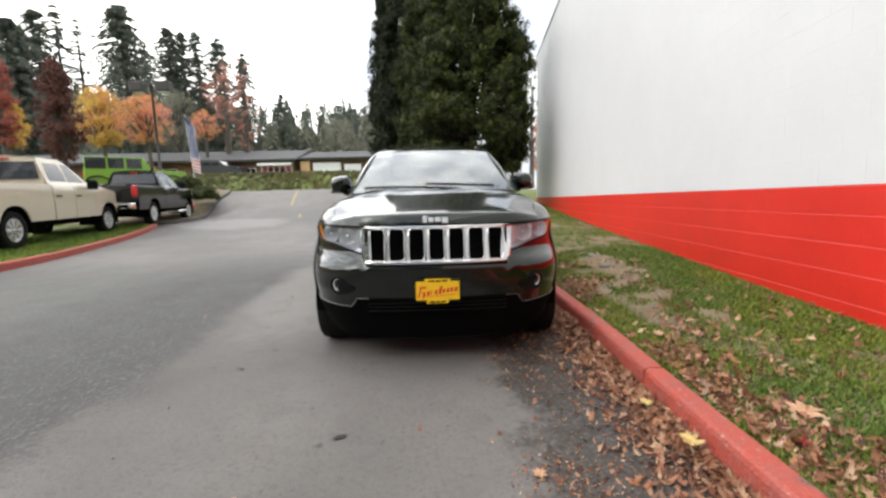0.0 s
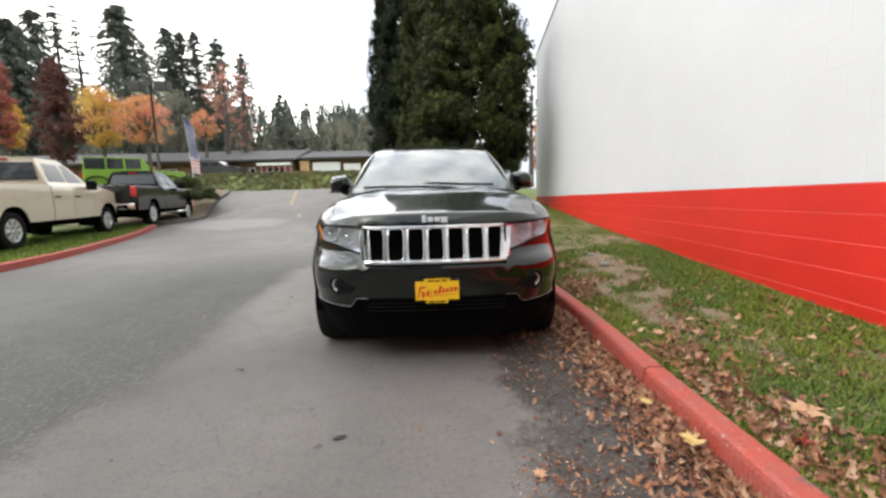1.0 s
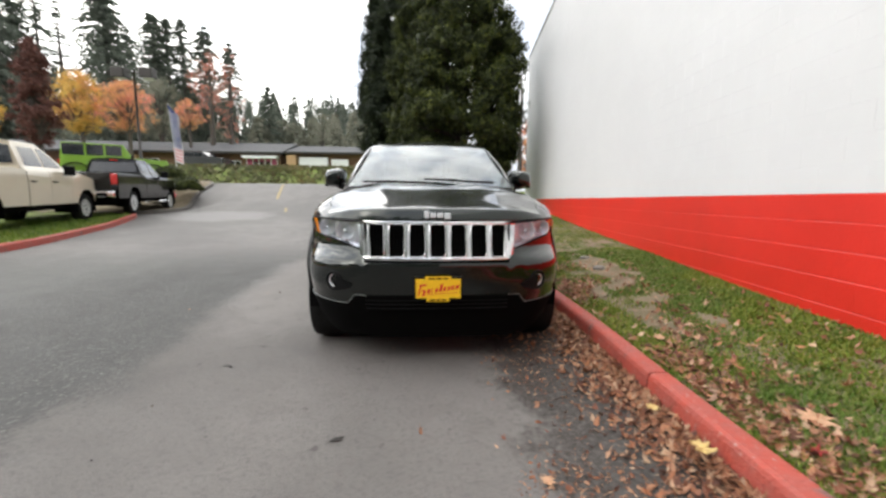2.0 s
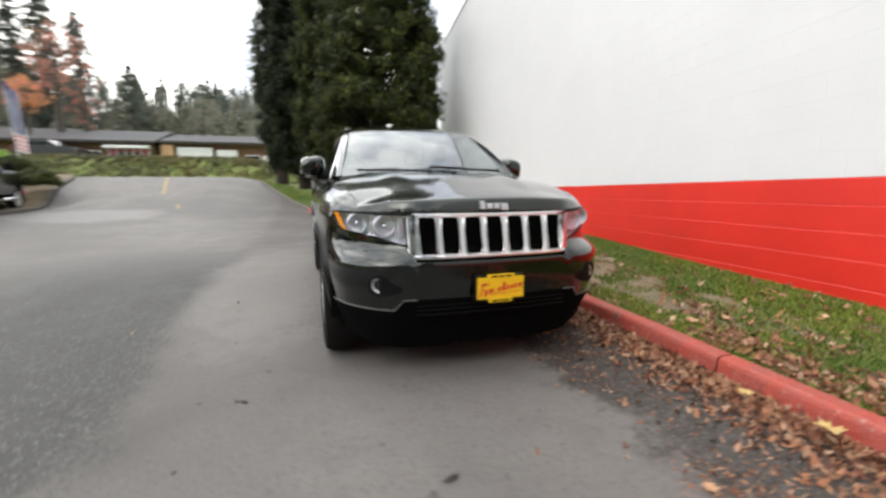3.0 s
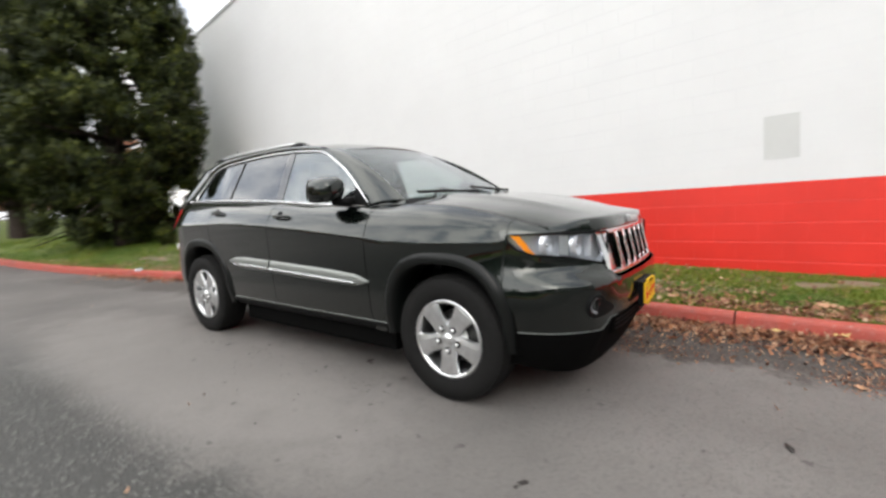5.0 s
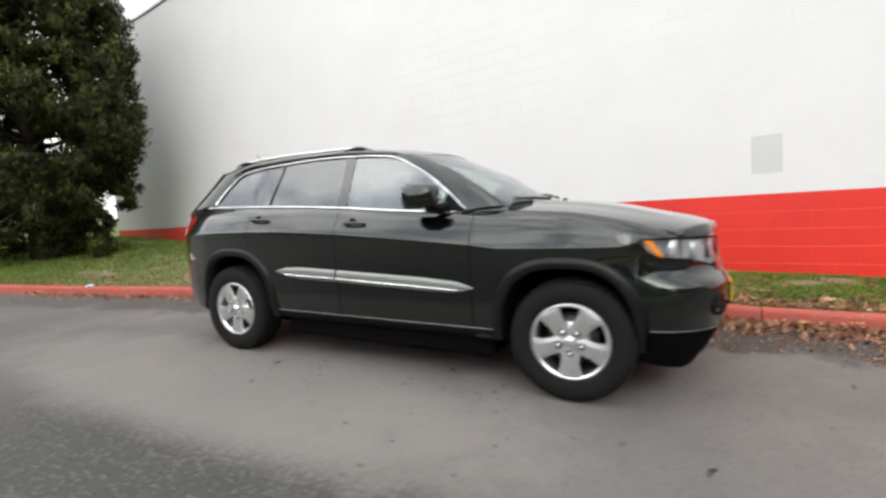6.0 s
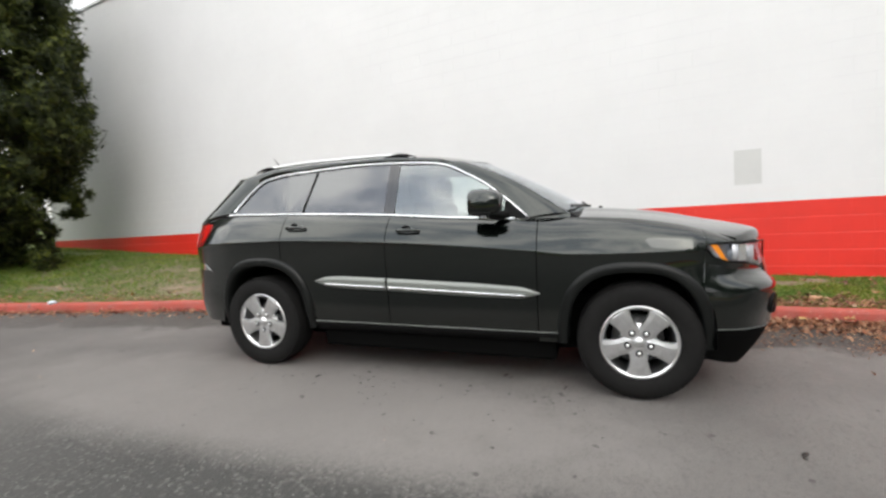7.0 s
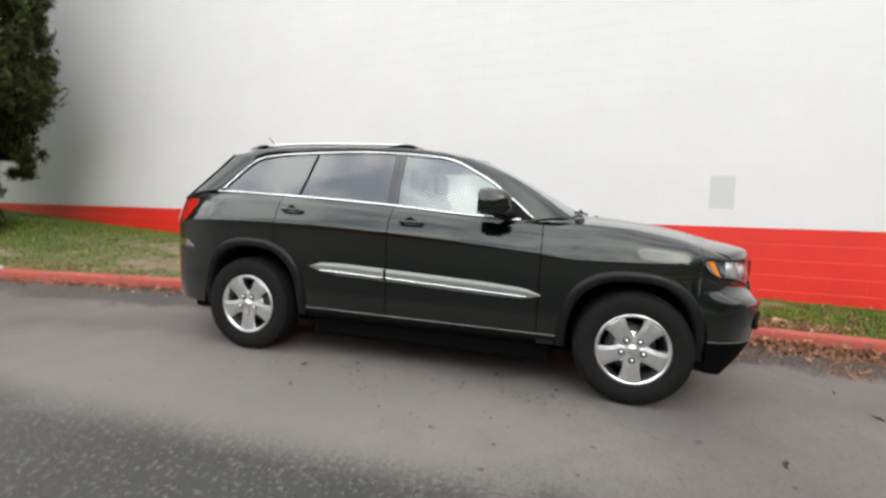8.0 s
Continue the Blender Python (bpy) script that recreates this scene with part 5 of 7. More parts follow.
    shell("rear_window", loft(A, B, 8, [(0, 0.03, 0)] * 25), PRIVACY, car, 0.005, out=(0, 1, 0))
    A = [(0.72 * u, 3.80 - 0.12 * u * u, 1.20) for u in us]
    B = [(0.64 * u, 3.87 - 0.08 * u * u, 0.75) for u in us]
    shell("tailgate", loft(A, B, 8, [(0, 0.02, 0)] * 25), PAINT, car, 0.01, out=(0, 1, 0))
    A = [(0.66 * u, 3.90 - 0.08 * u * u, 0.80) for u in us]
    B = [(0.66 * u, 3.85 - 0.08 * u * u, 0.36) for u in us]
    shell("rear_bumper", loft(A, B, 8, [(0, 0.03, 0)] * 25), PAINT, car, 0.01, out=(0, 1, 0))
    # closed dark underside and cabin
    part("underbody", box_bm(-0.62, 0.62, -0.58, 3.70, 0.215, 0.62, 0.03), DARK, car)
    # low wide slab added between the sills to keep light from underneath
    part("underfloor_light_block", box_bm(-0.80, 0.80, 0.52, 2.38, 0.175, 0.40, 0.03), DARK, car)
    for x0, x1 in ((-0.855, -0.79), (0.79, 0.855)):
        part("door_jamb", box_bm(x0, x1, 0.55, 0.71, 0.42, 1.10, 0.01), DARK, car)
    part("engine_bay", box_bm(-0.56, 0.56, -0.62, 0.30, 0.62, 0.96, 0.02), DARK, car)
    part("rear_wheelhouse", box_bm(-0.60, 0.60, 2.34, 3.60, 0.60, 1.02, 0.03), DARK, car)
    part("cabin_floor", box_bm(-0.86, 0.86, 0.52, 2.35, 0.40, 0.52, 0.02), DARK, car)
    part("dashboard", box_bm(-0.72, 0.72, 0.36, 0.78, 0.85, 1.185, 0.05), INTERIOR, car)
    part("door_card", box_bm(-0.80, -0.74, 0.72, 2.5, 0.45, 1.15, 0.02), INTERIOR, car)
    part("door_card", box_bm(0.74, 0.80, 0.72, 2.5, 0.45, 1.15, 0.02), INTERIOR, car)
    part("headliner", box_bm(-0.55, 0.55, 1.24, 3.12, 1.585, 1.60, 0.005), INTERIOR, car)
    lathe("steering_wheel", [(-0.012, 0.185), (0.0, 0.2), (0.012, 0.185), (0.0, 0.17), (-0.012, 0.185)], TRIM, car, axis="y", center=(0.36, 0.92, 1.10), seg=28)
    for x in (-0.36, 0.36):
        for y in (1.35, 2.25):
            seat = part("seat", box_bm(x - 0.25, x + 0.25, y - 0.30, y + 0.20, 0.52, 0.78, 0.06), INTERIOR, car)
            bm = box_bm(x - 0.24, x + 0.24, y + 0.14, y + 0.28, 0.72, 1.32, 0.05)
            for v in bm.verts:
                v.co.y += 0.22 * (v.co.z - 0.72)
            part("seat_back", bm, INTERIOR, seat)
            part("headrest", box_bm(x - 0.13, x + 0.13, y + 0.28, y + 0.38, 1.36, 1.55, 0.04), INTERIOR, seat)
    part("load_cover", box_bm(-0.68, 0.68, 2.75, 3.6, 1.10, 1.13, 0.01), INTERIOR, car)
    return car


build_suv()

# ---- grass, fallen leaves and small things on the ground ----
def build_grass():
    rng = np.random.default_rng(3)
    n = 330000
    y = np.where(rng.uniform(0, 1, n) < 0.55, rng.uniform(-4.6, 3.0, n), rng.uniform(3.0, 21.0, n))
    keep = rng.uniform(0, 1, n) < np.interp(y, [-4.6, 3, 10, 13, 21], [1, 1, 0.9, 0.45, 0.3])
    y = y[keep]
    k, w = kerb_x(y) + 0.13, np.where(y < 15.7, wall_x(y) - 0.01, 2.6)
    x = k + (w - k) * rng.uniform(0, 1, len(y))
    bare = np.array([noise.noise(Vector((a * 1.5 + 3, b * 0.55, 0.7))) + 0.6 * noise.noise(Vector((a * 5, b * 3, 4.1))) for a, b in zip(x, y)])
    lane = np.exp(-((x - (kerb_x(y) + 0.95 + 0.1 * np.sin(y))) / 0.32) ** 2) * smoothstep(-2.5, 0.5, y) * (1 - smoothstep(5, 9, y))
    keep = (bare + rng.uniform(-0.25, 0.25, len(x)) < 0.40 - 0.62 * lane)
    x, y = x[keep], y[keep]
    m = len(x)
    z = np.where(y < WALL_END + 0.3, lawn_z(x, y), ground_z(np.minimum(x, 3), y) + 0.15) - 0.008
    h = rng.uniform(0.012, 0.038, m) * (1 + 0.8 * smoothstep(6, 13, y)) * (1 + 0.5 * (rng.uniform(0, 1, m) < 0.06))
    th = rng.uniform(0, 2 * math.pi, m)
    lean = rng.uniform(0.2, 1.1, m) * h
    wd = rng.uniform(0.003, 0.006, m) * (1 + 1.2 * smoothstep(6, 13, y))
    bx, by = -np.sin(th) * wd, np.cos(th) * wd
    lx, ly = np.cos(th) * lean, np.sin(th) * lean
    V = np.empty((m, 5, 3))
    V[:, 0] = np.stack([x - bx, y - by, z], -1)
    V[:, 1] = np.stack([x + bx, y + by, z], -1)
    V[:, 2] = np.stack([x + bx * 0.7 + lx * 0.4, y + by * 0.7 + ly * 0.4, z + h * 0.62], -1)
    V[:, 3] = np.stack([x - bx * 0.7 + lx * 0.4, y - by * 0.7 + ly * 0.4, z + h * 0.62], -1)
    V[:, 4] = np.stack([x + lx, y + ly, z + h], -1)
    o = np.arange(m)[:, None] * 5
    ob = fast_mesh("grass", V.reshape(-1, 3), [o + [0, 1, 2, 3], o + [3, 2, 4]], GRASS)
    tagged(ob, "short green autumn grass along the verge", "grass", kind="stuff")
    # island grass, seen from further off
    m = 16000
    y = rng.uniform(-1.0, 11.5, m)
    edge = np.interp(y, [-2, 3.6, 5.4, 7.6, 9.5, 11.0, 11.6], [-6.75, -7.35, -7.62, -8.25, -8.8, -9.2, -9.42]) - 0.16
    x = edge - rng.uniform(0, 1, m) ** 1.3 * 3.5
    z = ground_z(edge, y) + 0.125 + 0.04 * smoothstep(0, 1.0, edge - x)
    h = rng.uniform(0.04, 0.09, m)
    th = rng.uniform(0, 2 * math.pi, m)
    V = np.empty((m, 3, 3))
    V[:, 0] = np.stack([x - 0.012 * np.sin(th), y + 0.012 * np.cos(th), z - 0.01], -1)
    V[:, 1] = np.stack([x + 0.012 * np.sin(th), y - 0.012 * np.cos(th), z - 0.01], -1)
    V[:, 2] = np.stack([x + 0.03 * np.cos(th), y + 0.03 * np.sin(th), z + h], -1)
    ob = fast_mesh("grass", V.reshape(-1, 3), [np.arange(m)[:, None] * 3 + [0, 1, 2]], GRASS)
    tagged(ob, "green grass on the island under the trucks", "grass", kind="stuff")


build_grass()

STAR = [(0.0, -0.55), (0.10, -0.18), (0.42, -0.36), (0.30, -0.08), (0.60, 0.10), (0.28, 0.16), (0.34, 0.46), (0.12, 0.32), (0.0, 0.66),
        (-0.12, 0.32), (-0.34, 0.46), (-0.28, 0.16), (-0.60, 0.10), (-0.30, -0.08), (-0.42, -0.36), (-0.10, -0.18)]


def build_leaves():
    rng = np.random.default_rng(11)
    pts = []
    # thick drift in the gutter
    y = np.r_[rng.uniform(-4.6, 0.4, 6500), rng.uniform(0.4, 9.0, 2000)]
    d = rng.exponential(0.095, len(y))
    x = kerb_x(y) - 0.005 - d
    heap = 0.035 * np.exp(-d / 0.10) * rng.uniform(0.1, 1, len(y))
    pts.append(np.stack([x, y, ground_z(x, y) + 0.008 + heap, rng.uniform(0.010, 0.030, len(y))], -1))
    # scattered over the damp gutter
    y = rng.uniform(-4.2, 3.0, 700)
    x = kerb_x(y) - rng.uniform(0, 1, 700) ** 1.5 * 0.85
    pts.append(np.stack([x, y, ground_z(x, y) + 0.006, rng.uniform(0.006, 0.018, 700)], -1))
    # on the verge, mostly next to the kerb
    y = np.r_[rng.uniform(-4.6, 2.0, 8200), rng.uniform(2.0, 12, 2400)]
    x = kerb_x(y) + 0.15 + np.minimum(rng.exponential(0.30, len(y)), 1.7)
    drift = np.array([noise.noise(Vector((a * 2.6, b * 1.8, 9.3))) + 0.5 * noise.noise(Vector((a * 8, b * 8, 2.2))) for a, b in zip(x, y)])
    keep = drift + rng.uniform(-0.2, 0.2, len(x)) > -0.02 + 0.25 * np.clip(x - kerb_x(y) - 0.3, 0, 1)
    x, y = x[keep], y[keep]
    pts.append(np.stack([x, y, lawn_z(x, y) + rng.uniform(0.008, 0.026, len(x)), rng.uniform(0.010, 0.030, len(y))], -1))
    # larger ones lying singly on the grass
    y = np.r_[rng.uniform(-4.4, 2.5, 420), rng.uniform(2.5, 10.0, 160)]
    x = kerb_x(y) + 0.17 + rng.uniform(0, 1, len(y)) ** 1.4 * 1.5
    pts.append(np.stack([x, y, lawn_z(x, y) + rng.uniform(0.016, 0.032, len(y)), rng.uniform(0.016, 0.036, len(y))], -1))
    # a loose scatter thinning out from the gutter drift
    y = rng.uniform(-4.4, 1.6, 1500)
    x = kerb_x(y) - 0.10 - rng.exponential(0.14, len(y))
    pts.append(np.stack([x, y, ground_z(x, y) + 0.006, rng.uniform(0.006, 0.020, len(y))], -1))
    # crumbs and bits trodden into the turf
    y = rng.uniform(-4.4, 4.0, 1700)
    x = kerb_x(y) + 0.16 + rng.uniform(0, 1, len(y)) ** 1.6 * 1.5
    pts.append(np.stack([x, y, lawn_z(x, y) + rng.uniform(0.012, 0.028, len(y)), rng.uniform(0.006, 0.014, len(y))], -1))
    # wet patches of broken leaf on the edge of the asphalt
    for cx, cy, n, sd in ((0.50, -1.86, 170, 0.075), (0.62, -2.02, 200, 0.09), (0.36, -1.95, 60, 0.05), (0.55, -0.95, 140, 0.10), (0.72, -0.62, 160, 0.09), (0.80, -1.3, 120, 0.12), (0.42, -0.60, 60, 0.06)):
        x, y = rng.normal(cx, sd, n), rng.normal(cy, sd * 1.3, n)
        pts.append(np.stack([x, y, ground_z(x, y) + 0.004, rng.uniform(0.004, 0.012, n)], -1))
    # a few on the open drive
    x = rng.uniform(-4, 1.0, 36)
    y = rng.uniform(-4, 6, 36)
    pts.append(np.stack([x, y, ground_z(x, y) + 0.006, rng.uniform(0.006, 0.016, 36)], -1))
    P = np.concatenate(pts)
    m = len(P)
    V, F = [], []
    th = rng.uniform(0, 2 * math.pi, m)
    tilt = rng.normal(0, 0.55, (m, 2))
    curl = rng.uniform(-0.6, 1.7, m)
    squash = rng.uniform(0.45, 1.0, m)
    k = 0
    for i in range(m):
        s = P[i, 3]
        c, sn = math.cos(th[i]), math.sin(th[i])
        star = s > 0.015 and rng.uniform() < 0.7
        shape = [(0.0, 0.0)] + STAR if star else [(0, -1.0), (0.55, -0.25), (0.45, 0.45), (0, 1.0), (-0.45, 0.45), (-0.55, -0.25)]
        g = 1.75 if star else 1.0
        for a, b in shape:
            ragged = rng.uniform(0.62, 1.2)
            a, b = a * s * g * ragged * squash[i], b * s * g * ragged
            up = curl[i] * (a * a + 0.4 * b * b) / s + a * tilt[i, 0] + b * tilt[i, 1]
            V.append((P[i, 0] + a * c - b * sn, P[i, 1] + a * sn + b * c, P[i, 2] + max(up, -0.004)))
        if star:
            F += [(k, k + 1 + j, k + 1 + (j + 1) % 16) for j in range(16)]
            k += 17
        else:
            F += [(k, k + 1, k + 2), (k, k + 2, k + 3), (k, k + 3, k + 4), (k, k + 4, k + 5)]
            k += 6
    ob = fast_mesh("leaf_litter", np.array(V), [np.array(F)], LITTER)
    tagged(ob, "brown fallen maple leaves drifted against the red kerb", "leaves", kind="stuff")
    for x, y, z, s, mat, rot, lab in ((1.565, -1.87, None, 0.13, LEAF_TAN, 0.5, "large pale tan maple leaf lying on grass"), (1.045, -1.90, 0.125, 0.10, LEAF_YELLOW, 2.1, "yellow maple leaf in the gutter drift"),
                                     (1.38, -2.06, None, 0.075, LEAF_RED, 4.0, "dark red leaf by the kerb"), (0.395, -1.92, 0.012, 0.06, LEAF_TAN, 1.0, "orange-brown leaf flat on the asphalt"),
                                     (1.49, -0.80, None, 0.085, LEAF_TAN, 0.2, "orange-brown leaf lying on grass"), (1.72, -0.86, None, 0.075, LEAF_TAN, 1.7, "pale curled leaf lying on grass"),
                                     (1.92, -1.06, None, 0.075, LEAF_TAN, 3.1, "orange-brown leaf lying on the lawn"), (1.03, -1.55, 0.115, 0.06, LEAF_YELLOW, 0.7, "small yellow leaf in the gutter drift")):
        if z is None:
            z = float(lawn_z(x, y)) + 0.03
        c, sn = math.cos(rot), math.sin(rot)
        verts = [(x, y, z)] + [(x + (a * c - b * sn) * s, y + (a * sn + b * c) * s, z + 0.35 * s * (a * a + b * b) + 0.1 * s * math.sin(7 * a)) for a, b in STAR]
        ob = mesh_object("maple_leaf", verts, [(0, 1 + j, 1 + (j + 1) % 16) for j in range(16)], mat, smooth=False)
        tagged(ob, lab, "leaf", "fallen maple leaves")


build_leaves()


def build_scraps():
    """Wet dark bits of bark and leaf on the asphalt, some scattered singly and some gathered beside the car."""
    rng = np.random.default_rng(19)
    spots = [(-0.70, 0.90, 0.05), (-0.73, 0.86, 0.03), (-0.82, 0.46, 0.035), (-0.875, 1.94, 0.03), (-1.36, -0.68, 0.045), (-0.95, 1.1, 0.03), (-1.40, -0.66, 0.02), (-0.52, -1.57, 0.05), (-1.05, 2.3, 0.04)]
    spots += [(-0.95 - rng.exponential(0.12), rng.uniform(0.3, 2.9), rng.uniform(0.006, 0.018)) for _ in range(90)]
    spots += [(rng.uniform(-3.2, 0.6), rng.uniform(-3.5, 5.0), rng.uniform(0.006, 0.016)) for _ in range(110)]
    V, F = [], []
    for x, y, s in spots:
        k, th = len(V), rng.uniform(0, math.pi)
        z = float(ground_z(x, y)) + 0.004
        V.append((x, y, z + 0.25 * s))
        for a in range(7):
            r = s * rng.uniform(0.4, 1.1)
            ca, sa = math.cos(a * 0.898) * r, math.sin(a * 0.898) * r * 0.45
            V.append((x + ca * math.cos(th) - sa * math.sin(th), y + ca * math.sin(th) + sa * math.cos(th), z + 0.15 * s * rng.uniform(0, 1)))
        F += [(k, k + 1 + a, k + 1 + (a + 1) % 7) for a in range(7)]
    ob = fast_mesh("debris", np.array(V), [np.array(F)], SCRAP)
    tagged(ob, "small wet dark scraps of bark and leaf on the asphalt", "debris", kind="stuff")


build_scraps()


def rock(name, x, y, z, s, mat, label, cat="stone"):
    bm = bmesh.new()
    bmesh.ops.create_icosphere(bm, subdivisions=2, radius=1)
    for v in bm.verts:
        n = 1 + 0.3 * noise.noise(v.co * 1.7 + Vector((x, y, z)))
        v.co = Vector((x + v.co.x * s * 1.3 * n, y + v.co.y * s * n, z + v.co.z * s * 0.6 * n))
    me = bpy.data.meshes.new(name)
    bm.to_mesh(me)
    bm.free()
    me.materials.append(mat)
    return tagged(new(name, me), label, cat)


rock("stone", 2.10, 1.60, float(lawn_z(2.1, 1.6)) + 0.015, 0.055, STONE, "grey stone lying on the worn grass")
rock("stone", 2.22, 2.35, float(lawn_z(2.2, 2.35)) + 0.01, 0.05, STONE, "pale stone lying on the worn grass")
rock("paper_scrap", 0.0, 7.35, 0.20, 0.045, LITTER_WHITE, "crumpled pale blue paper scrap on the kerb", "litter")


# ---- trees ----
def clump_quads(rng, centers, radius, per, size, droop=0.3, inner=0.55, tall=0.85, lift=0.55, slim=1.0):
    """Small leaf faces in lumps round the given centres; each lump is lit as a mass of sprays."""
    n = len(centers)
    u = rng.normal(size=(n, per, 3))
    u /= np.linalg.norm(u, axis=2, keepdims=True)
    rad = np.asarray(radius)[:, None, None] * rng.uniform(inner, 1.05, (n, per, 1))
    p = (np.asarray(centers)[:, None] + u * rad * np.array([1, 1, tall])).reshape(-1, 3)
    u = u.reshape(-1, 3)
    a = np.cross(u, rng.normal(size=u.shape))
    a /= np.linalg.norm(a, axis=1, keepdims=True)
    b = np.cross(u, a) + u * rng.uniform(0.02, lift, (len(u), 1))
    b[:, 2] -= droop
    b /= np.linalg.norm(b, axis=1, keepdims=True)
    s = size * rng.uniform(0.6, 1.3, (len(u), 1))
    w = s * slim
    V = np.stack([p - a * w * 0.5, p + b * s * 0.35 - a * w * 0.15, p + b * s * 1.1 / slim, p + a * w * 0.5 + b * s * 0.2], 1)
    return V.reshape(-1, 3), np.arange(len(p))[:, None] * 4 + [0, 1, 2, 3]


def limb_mesh(segs, sides=7):
    V, F = [], []
    for pts, rads in segs:
        pts = np.asarray(pts, float)
        tan = np.gradient(pts, axis=0)
        k = len(V)
        for i in range(len(pts)):
            t = tan[i] / max(np.linalg.norm(tan[i]), 1e-9)
            u = np.cross(t, (0.3, 0.2, 1) if abs(t[2]) < 0.9 else (1, 0, 0))
            u /= np.linalg.norm(u)
            w = np.cross(t, u)
            for j in range(sides):
                th = 2 * math.pi * j / sides
                V.append(pts[i] + rads[i] * (u * math.cos(th) + w * math.sin(th)))
        for i in range(len(pts) - 1):
            for j in range(sides):
                F.append((k + i * sides + j, k + (i + 1) * sides + j, k + (i + 1) * sides + (j + 1) % sides, k + i * sides + (j + 1) % sides))
    return np.array(V), np.array(F)


def cypress(x, y, z, height, radius, mat, seed, label, low=1.6, count=620, per=85, skirt=0.0, lump=(0.24, 0.5), size=0.115):
    """A tall dense conifer: reddish trunk, short limbs and a lumpy crown with gaps."""
    rng = np.random.default_rng(seed)
    tree = thing("conifer_tree", label, "tree", "row of conifers by the drive", at=pose(x, y, z))
    segs = [([(0, 0, -0.3), (0.03, 0.02, 1.2), (-0.02, 0.03, 4), (0, 0, height * 0.95)], [0.34, 0.26, 0.20, 0.03])]
    H = height
    env = lambda h: radius * np.interp(h / H, [0, low / H, 0.22, 0.34, 0.6, 0.85, 1.0], [0.40, 0.58, 0.92, 1.0, 0.88, 0.5, 0.05])
    cs, rs = [], []
    while len(cs) < count:
        h = low + (H - low) * rng.uniform(0, 1) ** 1.25
        th = rng.uniform(0, 2 * math.pi)
        e = env(h) * (1 + 0.16 * noise.noise(Vector((math.cos(th) * 1.6, math.sin(th) * 1.6, h * 0.55 + seed))))
        f = rng.uniform(0.95, 1.04) if rng.uniform() < 0.55 else rng.uniform(0.55, 0.82)
        if noise.noise(Vector((math.cos(th) * 2.2 + seed, math.sin(th) * 2.2, h * 0.9))) > 0.27 and f > 0.55:
            continue
        r = rng.uniform(*lump) * (0.7 + 0.4 * f)
        cs.append((math.cos(th) * (e * f - r * 0.6), math.sin(th) * (e * f - r * 0.6), h))
        rs.append(r)
        if rng.uniform() < 0.16:
            rr = e * f
            segs.append(([(0, 0, h - 0.5), (math.cos(th) * rr * 0.5, math.sin(th) * rr * 0.5, h - 0.35), (math.cos(th) * rr * 0.9, math.sin(th) * rr * 0.9, h - 0.1)], [0.05, 0.03, 0.012]))
    if skirt:
        for _ in range(int(110 * skirt)):
            th = rng.uniform(0, 2 * math.pi)
            rr = radius * rng.uniform(0.15, 0.85)
            cs.append((math.cos(th) * rr, math.sin(th) * rr, rng.uniform(0.15, low + 0.3)))
            rs.append(rng.uniform(0.2, 0.38))
    for k in range(9):
        th = rng.uniform(0, 2 * math.pi)
        l = rng.uniform(0.5, 1.0) * radius
        h = rng.uniform(0.8, low + 0.4)
        segs.append(([(0, 0, h), (math.cos(th) * l * 0.5, math.sin(th) * l * 0.5, h - 0.25), (math.cos(th) * l, math.sin(th) * l, h - 0.6)], [0.035, 0.02, 0.008]))
    V, F = limb_mesh(segs, 9)
    fast_mesh("trunk", V, [F], BARK, tree, "reddish-brown trunk with limbs", smooth=True)
    sub, subr = [], []
    for c, r in zip(cs, rs):
        for _ in range(6):
            d = rng.normal(size=3)
            d /= np.linalg.norm(d)
            d[2] = 0.3 + 0.9 * d[2]
            sub.append(np.array(c) + d * r * rng.uniform(0.35, 0.9))
            subr.append(r * rng.uniform(0.28, 0.55))
    V, F = clump_quads(rng, np.array(sub), np.array(subr), per // 6, size, droop=-0.25, inner=0.55, tall=1.25, lift=0.6, slim=0.7)
    # a dark core inside each tuft
    g = (1 + 5 ** 0.5) / 2
    ico = np.array([(-1, g, 0), (1, g, 0), (-1, -g, 0), (1, -g, 0), (0, -1, g), (0, 1, g), (0, -1, -g), (0, 1, -g), (g, 0, -1), (g, 0, 1), (-g, 0, -1), (-g, 0, 1)]) / 1.902
    tri = np.array([(0, 11, 5), (0, 5, 1), (0, 1, 7), (0, 7, 10), (0, 10, 11), (1, 5, 9), (5, 11, 4), (11, 10, 2), (10, 7, 6), (7, 1, 8),
                    (3, 9, 4), (3, 4, 2), (3, 2, 6), (3, 6, 8), (3, 8, 9), (4, 9, 5), (2, 4, 11), (6, 2, 10), (8, 6, 7), (9, 8, 1)])
    core = np.array(cs)[:, None] + ico[None] * (np.array(rs) * rng.uniform(0.28, 0.36, len(rs)))[:, None, None] * np.array([1, 1, 1.35])
    T = (np.arange(len(cs))[:, None, None] * 12 + tri[None]).reshape(-1, 3) + len(V)
    V = np.concatenate([V, core.reshape(-1, 3)])
    fast_mesh("crown", V, [F, T], mat, tree, "dense lumpy evergreen crown")
    return tree


def gz(x, y):
    return float(ground_z(x, y)) + 0.12


